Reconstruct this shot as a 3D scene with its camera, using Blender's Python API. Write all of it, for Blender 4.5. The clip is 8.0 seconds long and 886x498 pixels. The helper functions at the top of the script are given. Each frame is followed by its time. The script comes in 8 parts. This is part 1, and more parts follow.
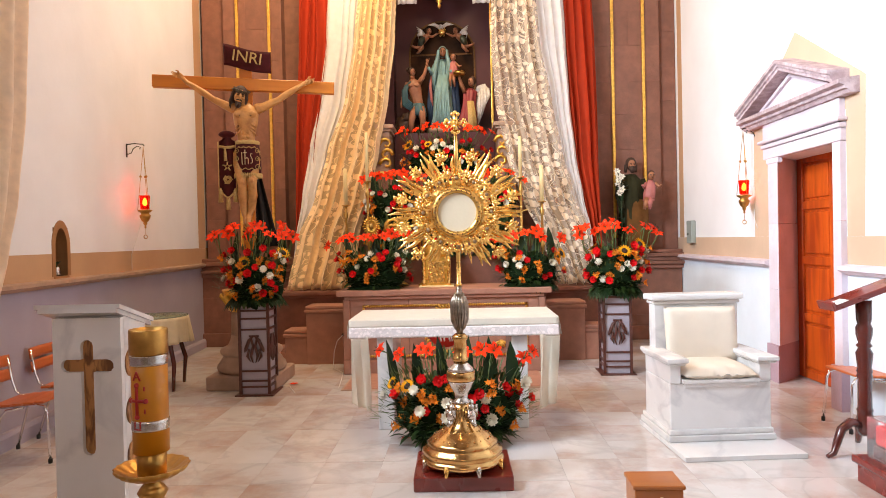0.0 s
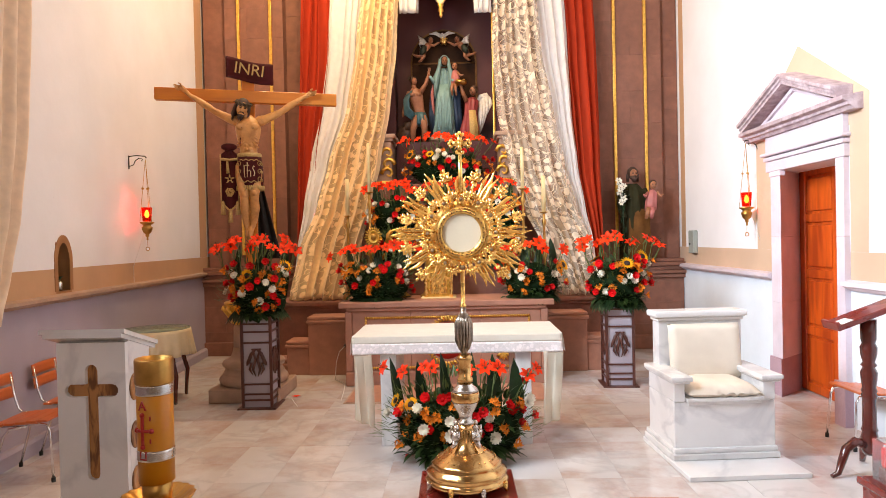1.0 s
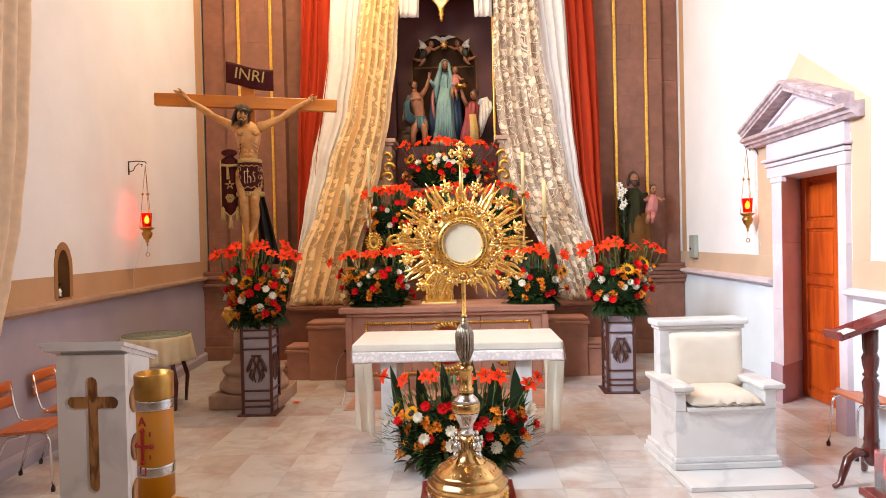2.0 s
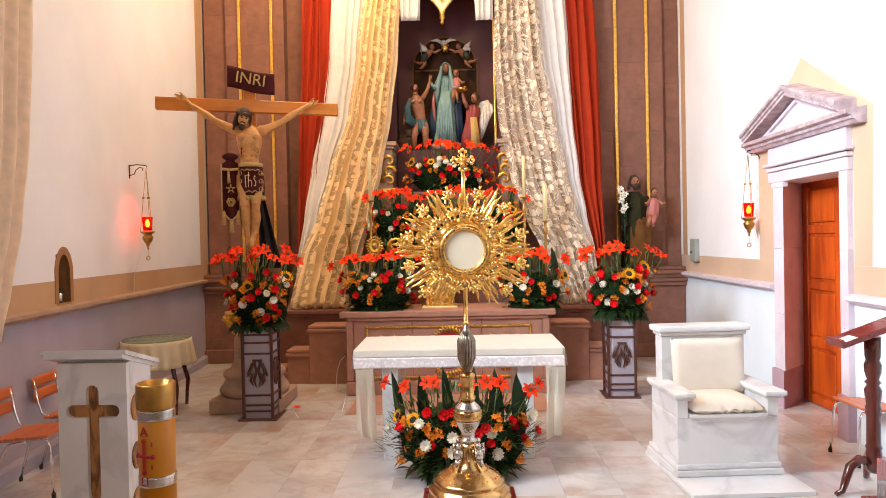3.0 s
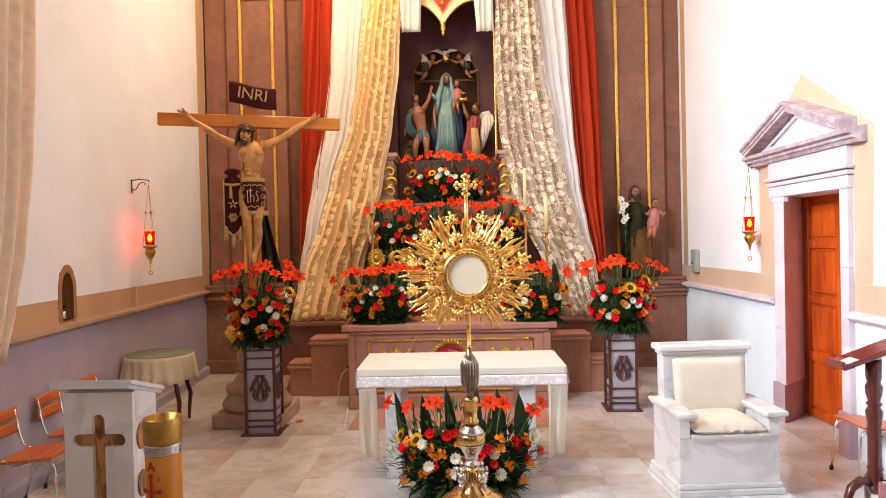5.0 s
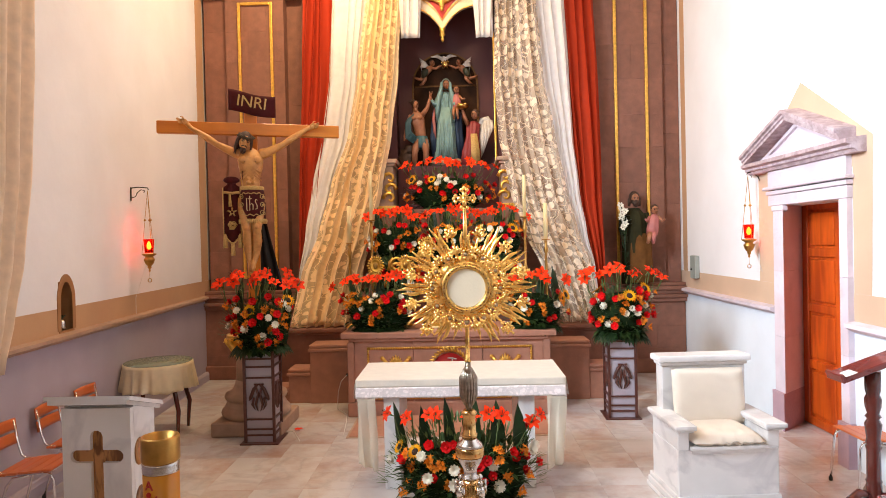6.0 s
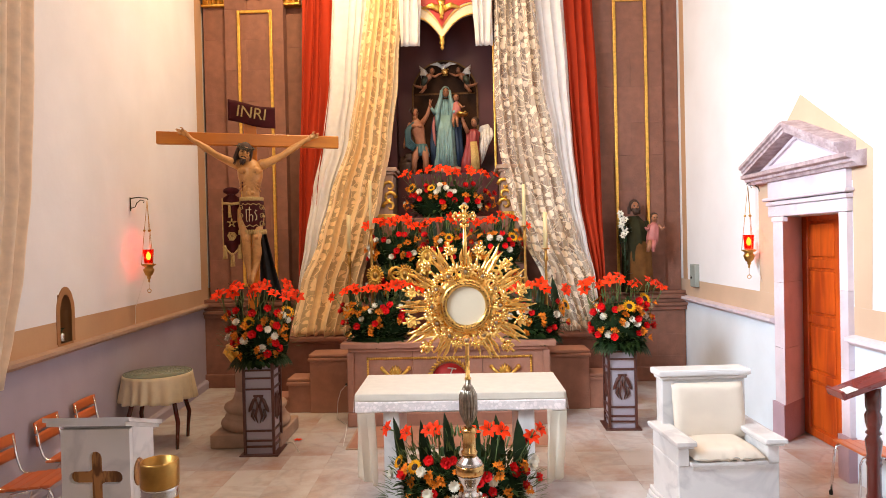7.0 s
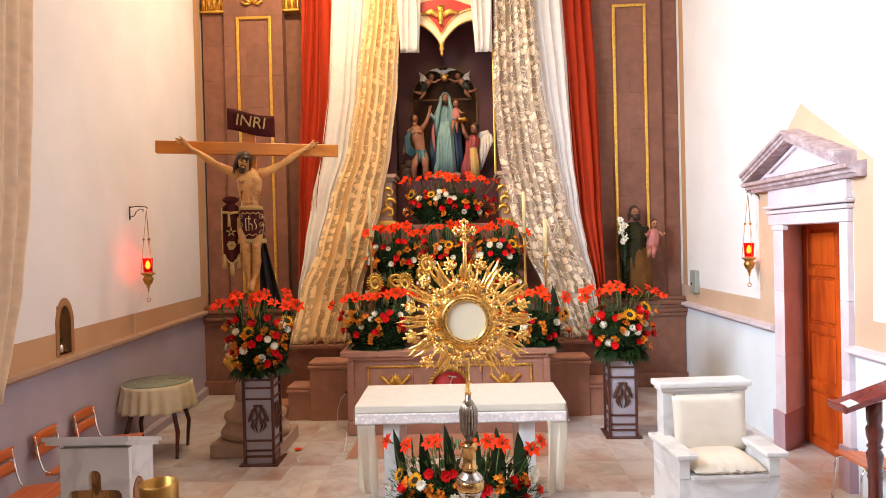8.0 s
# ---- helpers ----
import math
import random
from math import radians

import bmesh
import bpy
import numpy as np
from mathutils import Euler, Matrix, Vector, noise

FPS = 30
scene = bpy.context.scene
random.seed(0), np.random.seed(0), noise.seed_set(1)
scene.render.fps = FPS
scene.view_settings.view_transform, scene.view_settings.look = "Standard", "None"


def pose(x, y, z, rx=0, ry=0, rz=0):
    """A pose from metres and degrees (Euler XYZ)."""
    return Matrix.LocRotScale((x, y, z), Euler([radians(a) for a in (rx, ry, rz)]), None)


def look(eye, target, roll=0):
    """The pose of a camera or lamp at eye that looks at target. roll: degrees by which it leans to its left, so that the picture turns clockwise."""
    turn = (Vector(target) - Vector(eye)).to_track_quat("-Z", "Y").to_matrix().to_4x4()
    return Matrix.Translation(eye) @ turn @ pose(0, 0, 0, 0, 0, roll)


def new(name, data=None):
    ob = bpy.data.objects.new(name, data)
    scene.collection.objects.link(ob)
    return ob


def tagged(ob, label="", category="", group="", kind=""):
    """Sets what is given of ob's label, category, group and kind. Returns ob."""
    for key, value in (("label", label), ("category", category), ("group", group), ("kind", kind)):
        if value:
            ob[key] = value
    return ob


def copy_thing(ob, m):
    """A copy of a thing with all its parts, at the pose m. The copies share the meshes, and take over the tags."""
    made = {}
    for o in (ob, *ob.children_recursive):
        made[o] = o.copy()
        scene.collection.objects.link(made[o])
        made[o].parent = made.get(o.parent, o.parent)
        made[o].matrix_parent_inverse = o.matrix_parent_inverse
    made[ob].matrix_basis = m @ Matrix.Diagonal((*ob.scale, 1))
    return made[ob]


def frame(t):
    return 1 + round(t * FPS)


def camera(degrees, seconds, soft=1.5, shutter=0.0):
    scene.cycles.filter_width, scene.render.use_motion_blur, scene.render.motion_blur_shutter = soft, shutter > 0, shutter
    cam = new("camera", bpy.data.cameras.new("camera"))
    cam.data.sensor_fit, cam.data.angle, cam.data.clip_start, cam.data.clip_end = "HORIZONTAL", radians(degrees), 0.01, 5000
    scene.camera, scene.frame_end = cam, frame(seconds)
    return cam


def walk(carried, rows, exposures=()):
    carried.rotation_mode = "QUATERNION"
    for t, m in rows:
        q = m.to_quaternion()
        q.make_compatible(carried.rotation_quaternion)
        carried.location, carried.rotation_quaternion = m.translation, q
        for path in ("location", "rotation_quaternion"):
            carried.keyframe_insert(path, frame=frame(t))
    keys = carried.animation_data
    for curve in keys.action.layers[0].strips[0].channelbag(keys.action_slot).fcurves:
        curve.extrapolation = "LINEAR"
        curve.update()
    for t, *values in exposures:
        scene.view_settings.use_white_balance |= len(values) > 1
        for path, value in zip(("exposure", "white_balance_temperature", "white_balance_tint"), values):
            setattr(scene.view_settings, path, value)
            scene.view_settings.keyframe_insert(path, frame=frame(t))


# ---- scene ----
cam = camera(67.4, 8.0, soft=0.9)
PATH = [
    (0, (0.113, -0.082, 1.536), (0.056, 1.917, 1.507), -1.3),
    (0.5, (0.098, -0.08, 1.607), (0.041, 1.919, 1.578), -1.3),
    (1, (0.086, -0.075, 1.663), (0.03, 1.924, 1.636), -1.3),
    (1.5, (0.083, -0.069, 1.702), (0.027, 1.93, 1.675), -1.3),
    (3, (0.068, -0.054, 1.77), (0.013, 1.945, 1.744), -1.2),
    (3.5, (0.055, -0.061, 1.803), (0.0, 1.938, 1.778), -1.3),
    (4, (0.046, -0.07, 1.843), (-0.008, 1.929, 1.818), -1.3),
    (4.5, (0.046, -0.073, 1.887), (-0.008, 1.927, 1.861), -1.3),
    (6, (0.06, -0.069, 2.008), (0.006, 1.93, 1.983), -1.3),
    (6.5, (0.058, -0.063, 2.061), (0.006, 1.936, 2.037), -1.3),
    (7, (0.061, -0.062, 2.112), (0.008, 1.938, 2.09), -1.3),
    (7.5, (0.062, -0.059, 2.171), (0.01, 1.94, 2.148), -1.4),
    (8, (0.061, -0.051, 2.205), (0.009, 1.948, 2.183), -1.4),
]
walk(cam, [(t, look(eye, target, roll)) for t, eye, target, roll in PATH], exposures=[(0, -0.06), (4, -0.10), (8, -0.17)])

# ---- world and light ----
world = bpy.data.worlds.new("world")
scene.world = world
world.use_nodes = True
wn = world.node_tree.nodes
sky = wn.new("ShaderNodeTexSky")
sky.sky_type, sky.sun_disc = "NISHITA", False
sky.sun_elevation, sky.sun_rotation = radians(50), radians(250)
world.node_tree.links.new(sky.outputs[0], wn["Background"].inputs[0])
wn["Background"].inputs[1].default_value = 0.1


def area_lamp(name, eye, target, sx, sy, watts, colour, spread=180):
    data = bpy.data.lights.new(name, "AREA")
    data.shape, data.size, data.size_y, data.energy, data.color = "RECTANGLE", sx, sy, watts, colour
    data.spread = radians(spread)
    ob = new(name, data)
    ob.matrix_world = look(eye, target)
    return ob


# high side window's daylight, added nave and overhead fills, warm lamp above the altarpiece
area_lamp("window_daylight", (-3.27, 2.8, 4.6), (3.4, 6.0, 3.0), 2.0, 2.0, 350, (0.76, 0.87, 1.0), spread=100)
area_lamp("nave_fill", (0.5, -5.0, 4.6), (0.0, 7.0, 2.2), 3.0, 2.4, 78, (1.0, 0.86, 0.73))
area_lamp("overhead_warm_fill", (-0.2, 5.0, 7.6), (-0.2, 7.2, 0.0), 1.4, 0.8, 116, (1.0, 0.66, 0.36))
area_lamp("retable_lamp_light", (-1.5, 7.7, 7.3), (-1.2, 9.6, 3.2), 1.8, 0.3, 235, (1.0, 0.71, 0.41))

# ---- materials ----
MATS = {}


def mat(name, colour, rough=0.5, metal=0.0, vary=0.12, scale=6.0, bump=0.1, bscale=60.0, piece=0.0, coat=0.0, spec=0.5,
        sub=0.0, stain=None, stain_amount=0.0, stain_scale=1.5, emit=None, power=0.0, sheen=0.0):
    """A procedural surface: base colour with variation at two scales, fine relief, and per-piece variation."""
    m = bpy.data.materials.new(name)
    m.use_nodes = True
    n, l = m.node_tree.nodes, m.node_tree.links
    p = n["Principled BSDF"]
    co = n.new("ShaderNodeTexCoord")
    fine = n.new("ShaderNodeTexNoise")
    fine.inputs["Scale"].default_value, fine.inputs["Detail"].default_value = scale, 6.0
    l.new(co.outputs["Object"], fine.inputs["Vector"])
    ramp = n.new("ShaderNodeMapRange")
    ramp.inputs["From Min"].default_value, ramp.inputs["From Max"].default_value = 0.3, 0.7
    ramp.inputs["To Min"].default_value, ramp.inputs["To Max"].default_value = 1 - vary, 1 + vary
    l.new(fine.outputs["Fac"], ramp.inputs["Value"])
    hue = n.new("ShaderNodeHueSaturation")
    hue.inputs["Color"].default_value = (*colour, 1)
    value = ramp.outputs["Result"]
    if piece:
        info = n.new("ShaderNodeObjectInfo")
        pr = n.new("ShaderNodeMapRange")
        pr.inputs["To Min"].default_value, pr.inputs["To Max"].default_value = 1 - piece, 1 + piece
        l.new(info.outputs["Random"], pr.inputs["Value"])
        mul = n.new("ShaderNodeMath")
        mul.operation = "MULTIPLY"
        l.new(value, mul.inputs[0])
        l.new(pr.outputs["Result"], mul.inputs[1])
        value = mul.outputs[0]
    l.new(value, hue.inputs["Value"])
    out = hue.outputs["Color"]
    if stain:
        big = n.new("ShaderNodeTexNoise")
        big.inputs["Scale"].default_value, big.inputs["Detail"].default_value = stain_scale, 8.0
        big.inputs["Roughness"].default_value = 0.65
        l.new(co.outputs["Object"], big.inputs["Vector"])
        sr = n.new("ShaderNodeMapRange")
        sr.inputs["From Min"].default_value, sr.inputs["From Max"].default_value = 0.45, 0.75
        sr.inputs["To Max"].default_value = stain_amount
        l.new(big.outputs["Fac"], sr.inputs["Value"])
        mix = n.new("ShaderNodeMix")
        mix.data_type = "RGBA"
        l.new(sr.outputs["Result"], mix.inputs["Factor"])
        l.new(out, mix.inputs["A"])
        mix.inputs["B"].default_value = (*stain, 1)
        out = mix.outputs["Result"]
    l.new(out, p.inputs["Base Color"])
    rr = n.new("ShaderNodeMapRange")
    rr.inputs["To Min"].default_value, rr.inputs["To Max"].default_value = max(rough - 0.08, 0.02), min(rough + 0.08, 1)
    l.new(fine.outputs["Fac"], rr.inputs["Value"])
    l.new(rr.outputs["Result"], p.inputs["Roughness"])
    p.inputs["Metallic"].default_value = metal
    p.inputs["Specular IOR Level"].default_value = spec
    p.inputs["Coat Weight"].default_value = coat
    p.inputs["Sheen Weight"].default_value = sheen
    if sub:
        p.inputs["Subsurface Weight"].default_value = sub
        p.inputs["Subsurface Radius"].default_value = (0.02, 0.012, 0.006)
    if bump:
        grain = n.new("ShaderNodeTexNoise")
        grain.inputs["Scale"].default_value, grain.inputs["Detail"].default_value = bscale, 5.0
        l.new(co.outputs["Object"], grain.inputs["Vector"])
        b = n.new("ShaderNodeBump")
        b.inputs["Strength"].default_value, b.inputs["Distance"].default_value = bump, 0.01
        l.new(grain.outputs["Fac"], b.inputs["Height"])
        l.new(b.outputs["Normal"], p.inputs["Normal"])
    if emit:
        p.inputs["Emission Color"].default_value, p.inputs["Emission Strength"].default_value = (*emit, 1), power
    MATS[name] = m
    return m


def marble(name, colour, vein, rust, piece=0.05, rough=0.22, scale=1.0, rusty=0.5, veins=0.3):
    """White marble: soft grey clouds, thin warped veins, rusty patches."""
    m = mat(name, colour, rough, vary=0.05, scale=3.0, bump=0.015, bscale=25, piece=piece, stain=rust, stain_amount=rusty, stain_scale=0.9 * scale)
    n, l = m.node_tree.nodes, m.node_tree.links
    p = n["Principled BSDF"]
    src = p.inputs["Base Color"].links[0].from_socket
    geo, info = n.new("ShaderNodeNewGeometry"), n.new("ShaderNodeObjectInfo")
    shift = n.new("ShaderNodeVectorMath")
    shift.operation = "MULTIPLY_ADD"
    shift.inputs[1].default_value = (31.0, 47.0, 13.0)
    l.new(info.outputs["Random"], shift.inputs[0])
    l.new(geo.outputs["Position"], shift.inputs[2])
    for tex in [q for q in n if q.bl_idname == "ShaderNodeTexNoise"]:
        l.new(shift.outputs[0], tex.inputs["Vector"])
    warp = n.new("ShaderNodeTexNoise")
    warp.inputs["Scale"].default_value, warp.inputs["Detail"].default_value, warp.inputs["Distortion"].default_value = 0.9 * scale, 6.0, 0.9
    l.new(shift.outputs[0], warp.inputs["Vector"])
    a = n.new("ShaderNodeMath")
    a.operation = "SUBTRACT"
    a.inputs[1].default_value = 0.5
    l.new(warp.outputs["Fac"], a.inputs[0])
    c = n.new("ShaderNodeMath")
    c.operation = "ABSOLUTE"
    l.new(a.outputs[0], c.inputs[0])
    r = n.new("ShaderNodeMapRange")
    r.inputs["From Max"].default_value, r.inputs["To Min"].default_value, r.inputs["To Max"].default_value = 0.045, veins, 0.0
    l.new(c.outputs[0], r.inputs["Value"])
    mix = n.new("ShaderNodeMix")
    mix.data_type = "RGBA"
    l.new(r.outputs["Result"], mix.inputs["Factor"])
    l.new(src, mix.inputs["A"])
    mix.inputs["B"].default_value = (*vein, 1)
    l.new(mix.outputs["Result"], p.inputs["Base Color"])
    return m


def wood(name, colour, dark, rough=0.35, stretch=(1, 1, 0.08), scale=14.0, coat=0.0, piece=0.06, low=0.4, high=0.75):
    """Wood with a stretched grain."""
    m = mat(name, colour, rough, vary=0.1, scale=4.0, bump=0.05, bscale=40, piece=piece, coat=coat)
    n, l = m.node_tree.nodes, m.node_tree.links
    p = n["Principled BSDF"]
    src = p.inputs["Base Color"].links[0].from_socket
    co = n.new("ShaderNodeTexCoord")
    mp = n.new("ShaderNodeMapping")
    mp.inputs["Scale"].default_value = stretch
    l.new(co.outputs["Object"], mp.inputs["Vector"])
    g = n.new("ShaderNodeTexNoise")
    g.inputs["Scale"].default_value, g.inputs["Detail"].default_value, g.inputs["Distortion"].default_value = scale, 7.0, 0.6
    l.new(mp.outputs["Vector"], g.inputs["Vector"])
    r = n.new("ShaderNodeMapRange")
    r.inputs["From Min"].default_value, r.inputs["From Max"].default_value, r.inputs["To Max"].default_value = low, high, 0.8
    l.new(g.outputs["Fac"], r.inputs["Value"])
    mix = n.new("ShaderNodeMix")
    mix.data_type = "RGBA"
    l.new(r.outputs["Result"], mix.inputs["Factor"])
    l.new(src, mix.inputs["A"])
    mix.inputs["B"].default_value = (*dark, 1)
    l.new(mix.outputs["Result"], p.inputs["Base Color"])
    return m


def lace(name, thread, cover, scale, bands=0.0):
    """Net curtain: opaque flower motifs in a see-through net."""
    m = mat(name, thread, 0.8, vary=0.08, scale=20, bump=0.2, bscale=150, sheen=0.2)
    n, l = m.node_tree.nodes, m.node_tree.links
    p, out = n["Principled BSDF"], n["Material Output"]
    uv = n.new("ShaderNodeUVMap")
    warp = n.new("ShaderNodeTexNoise")
    warp.inputs["Scale"].default_value = 9.0
    l.new(uv.outputs[0], warp.inputs["Vector"])
    add = n.new("ShaderNodeVectorMath")
    add.operation = "MULTIPLY_ADD"
    add.inputs[1].default_value = (0.07, 0.07, 0)
    l.new(warp.outputs["Color"], add.inputs[0])
    l.new(uv.outputs[0], add.inputs[2])
    vor = n.new("ShaderNodeTexVoronoi")
    vor.inputs["Scale"].default_value, vor.inputs["Randomness"].default_value = scale, 0.7
    l.new(add.outputs[0], vor.inputs["Vector"])
    blob = n.new("ShaderNodeMapRange")
    blob.inputs["From Min"].default_value, blob.inputs["From Max"].default_value = 0.40, 0.45
    blob.inputs["To Min"].default_value, blob.inputs["To Max"].default_value = 1.0, cover
    l.new(vor.outputs["Distance"], blob.inputs["Value"])
    vor2 = n.new("ShaderNodeTexVoronoi")
    vor2.feature = "DISTANCE_TO_EDGE"
    vor2.inputs["Scale"].default_value = scale * 0.7
    l.new(add.outputs[0], vor2.inputs["Vector"])
    stem = n.new("ShaderNodeMapRange")
    stem.inputs["From Min"].default_value, stem.inputs["From Max"].default_value = 0.012, 0.024
    stem.inputs["To Min"].default_value, stem.inputs["To Max"].default_value = 1.0, 0.0
    l.new(vor2.outputs["Distance"], stem.inputs["Value"])
    mx = n.new("ShaderNodeMath")
    mx.operation = "MAXIMUM"
    l.new(blob.outputs["Result"], mx.inputs[0])
    l.new(stem.outputs["Result"], mx.inputs[1])
    if bands:
        wave = n.new("ShaderNodeTexWave")
        wave.inputs["Scale"].default_value, wave.inputs["Distortion"].default_value = 1.5, 1.2
        l.new(uv.outputs[0], wave.inputs["Vector"])
        br = n.new("ShaderNodeMapRange")
        br.inputs["From Min"].default_value, br.inputs["From Max"].default_value, br.inputs["To Max"].default_value = 0.35, 0.6, bands
        l.new(wave.outputs["Fac"], br.inputs["Value"])
        mb_ = n.new("ShaderNodeMath")
        mb_.operation = "MAXIMUM"
        l.new(mx.outputs[0], mb_.inputs[0])
        l.new(br.outputs["Result"], mb_.inputs[1])
        mx = mb_
    see = n.new("ShaderNodeBsdfTransparent")
    mixs = n.new("ShaderNodeMixShader")
    l.new(mx.outputs[0], mixs.inputs[0])
    l.new(see.outputs[0], mixs.inputs[1])
    l.new(p.outputs[0], mixs.inputs[2])
    l.new(mixs.outputs[0], out.inputs[0])
    return m


def cloth(name, colour, rough=0.85, through_light=0.3, sheen=0.2, vary=0.06):
    """Woven cloth that lets some light through."""
    m = mat(name, colour, rough, vary=vary, scale=12, bump=0.12, bscale=180, sheen=sheen, spec=0.25)
    n, l = m.node_tree.nodes, m.node_tree.links
    p, out = n["Principled BSDF"], n["Material Output"]
    t = n.new("ShaderNodeBsdfTranslucent")
    t.inputs[0].default_value = (*colour, 1)
    mixs = n.new("ShaderNodeMixShader")
    mixs.inputs[0].default_value = through_light
    l.new(p.outputs[0], mixs.inputs[1])
    l.new(t.outputs[0], mixs.inputs[2])
    l.new(mixs.outputs[0], out.inputs[0])
    return m


def glass(name, colour, rough=0.03, clear=0.8):
    m = mat(name, colour, rough, vary=0.0, bump=0)
    p = m.node_tree.nodes["Principled BSDF"]
    p.inputs["Transmission Weight"].default_value = clear
    p.inputs["IOR"].default_value = 1.45
    return m


def thin_glass(name, tint, body, opaque, rough=0.06):
    """A thin see-through sheet: tinted clear part and a surface part."""
    m = mat(name, body, rough, vary=0.05, bump=0.0)
    n, l = m.node_tree.nodes, m.node_tree.links
    clear = n.new("ShaderNodeBsdfTransparent")
    clear.inputs[0].default_value = (*tint, 1)
    mixs = n.new("ShaderNodeMixShader")
    mixs.inputs[0].default_value = opaque
    l.new(clear.outputs[0], mixs.inputs[1])
    l.new(n["Principled BSDF"].outputs[0], mixs.inputs[2])
    l.new(mixs.outputs[0], n["Material Output"].inputs[0])
    return m


PLASTER = mat("plaster_white", (0.81, 0.80, 0.815), 0.85, vary=0.04, scale=1.5, bump=0.25, bscale=9, stain=(0.74, 0.71, 0.70), stain_amount=0.3, stain_scale=0.8)
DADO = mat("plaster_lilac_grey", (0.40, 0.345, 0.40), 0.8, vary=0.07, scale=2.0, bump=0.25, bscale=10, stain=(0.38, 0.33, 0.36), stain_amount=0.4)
# same lilac dado on the right wall, with cool daylight put into its colour
DADO_LIT = mat("plaster_lilac_daylit", (0.76, 0.82, 0.88), 0.8, vary=0.05, scale=2.0, bump=0.25, bscale=10)
BEIGE = mat("plaster_beige", (0.52, 0.31, 0.17), 0.85, vary=0.06, scale=2.5, bump=0.25, bscale=10)
NICHE_OCHRE = mat("ochre_brown_paint", (0.34, 0.16, 0.06), 0.7, vary=0.12, scale=5, bump=0.25, bscale=12)
CREAM = mat("plaster_cream", (0.60, 0.42, 0.29), 0.85, vary=0.05, scale=2.5, bump=0.25, bscale=10)
STONE = mat("pink_stone", (0.235, 0.102, 0.067), 0.8, vary=0.14, scale=9, bump=0.35, bscale=45, piece=0.10, stain=(0.14, 0.058, 0.040), stain_amount=0.5, stain_scale=2.5)
STONE_PALE = mat("pale_pink_stone", (0.72, 0.63, 0.69), 0.8, vary=0.12, scale=8, bump=0.4, bscale=40, piece=0.08, stain=(0.36, 0.26, 0.27), stain_amount=0.5, stain_scale=4)
STONE_PLINTH = mat("lilac_pink_stone", (0.46, 0.31, 0.36), 0.8, vary=0.12, scale=8, bump=0.4, bscale=40, stain=(0.34, 0.22, 0.25), stain_amount=0.5, stain_scale=4)
STONE_ALTAR = mat("altar_pink_stone", (0.40, 0.19, 0.125), 0.75, vary=0.12, scale=9, bump=0.3, bscale=45, piece=0.06, stain=(0.30, 0.14, 0.10), stain_amount=0.45, stain_scale=3)
STONE_GREY = mat("weathered_stone", (0.42, 0.31, 0.32), 0.85, vary=0.2, scale=14, bump=0.5, bscale=35, stain=(0.64, 0.55, 0.58), stain_amount=0.8, stain_scale=7)
STONE_TAN = mat("tan_stone", (0.42, 0.28, 0.20), 0.75, vary=0.12, scale=8, bump=0.3, bscale=45, stain=(0.30, 0.18, 0.13), stain_amount=0.4, stain_scale=3)
JOINT = mat("mortar", (0.22, 0.098, 0.066), 0.9, vary=0.1, scale=20)
GILT = mat("gold_leaf", (0.78, 0.47, 0.10), 0.36, metal=1.0, vary=0.18, scale=25, bump=0.3, bscale=80)
GOLD = mat("polished_gold", (0.95, 0.60, 0.18), 0.27, metal=1.0, vary=0.08, scale=20, bump=0.05, bscale=90)
# browner, more uneven gold for the monstrance's foot, knop and drum
FOOT_GOLD = mat("brown_gold", (0.66, 0.40, 0.15), 0.20, metal=1.0, vary=0.25, scale=12, bump=0.08, bscale=50)
OLD_GILT = mat("dark_gilt", (0.15, 0.07, 0.022), 0.6, metal=0.6, vary=0.3, scale=20)
BRASS = mat("old_brass", (0.50, 0.28, 0.075), 0.36, metal=1.0, vary=0.2, scale=15, bump=0.12, bscale=60)
SILVER = mat("silver", (0.64, 0.60, 0.55), 0.22, metal=1.0, vary=0.15, scale=25, bump=0.1, bscale=80)
CHROME = mat("chrome_tube", (0.78, 0.78, 0.80), 0.12, metal=1.0, vary=0.03, bump=0)
IRON = mat("black_iron", (0.05, 0.045, 0.04), 0.5, metal=0.6, vary=0.2, scale=30, bump=0.2)
MARBLE = marble("white_marble", (0.78, 0.76, 0.75), (0.44, 0.43, 0.45), (0.62, 0.57, 0.54), rusty=0.3, veins=0.36, scale=1.3)
TILE = marble("marble_tile", (0.63, 0.60, 0.585), (0.28, 0.26, 0.26), (0.44, 0.25, 0.17), piece=0.025, rough=0.10, scale=1.5, rusty=0.9, veins=0.22)
GROUT = mat("tile_joint", (0.55, 0.51, 0.49), 0.8)
PINE = wood("varnished_pine", (0.62, 0.20, 0.014), (0.46, 0.13, 0.010), 0.45, (0.1, 0.1, 1), coat=0.08)
DOOR_WOOD = wood("orange_varnished_wood", (0.58, 0.085, 0.004), (0.30, 0.028, 0.002), 0.48, (1, 1, 0.12), scale=9, coat=0.08, low=0.42, high=0.66)
MAHOGANY = wood("dark_mahogany", (0.10, 0.016, 0.010), (0.04, 0.007, 0.005), 0.25, (1, 1, 0.1), coat=0.5)
MAHOGANY_RED = wood("red_mahogany", (0.20, 0.02, 0.012), (0.13, 0.012, 0.008), 0.28, (0.1, 1, 1), coat=0.4)
CHAIR_WOOD = wood("orange_chair_wood", (0.55, 0.13, 0.03), (0.40, 0.08, 0.02), 0.4, (1, 0.1, 1), coat=0.2)
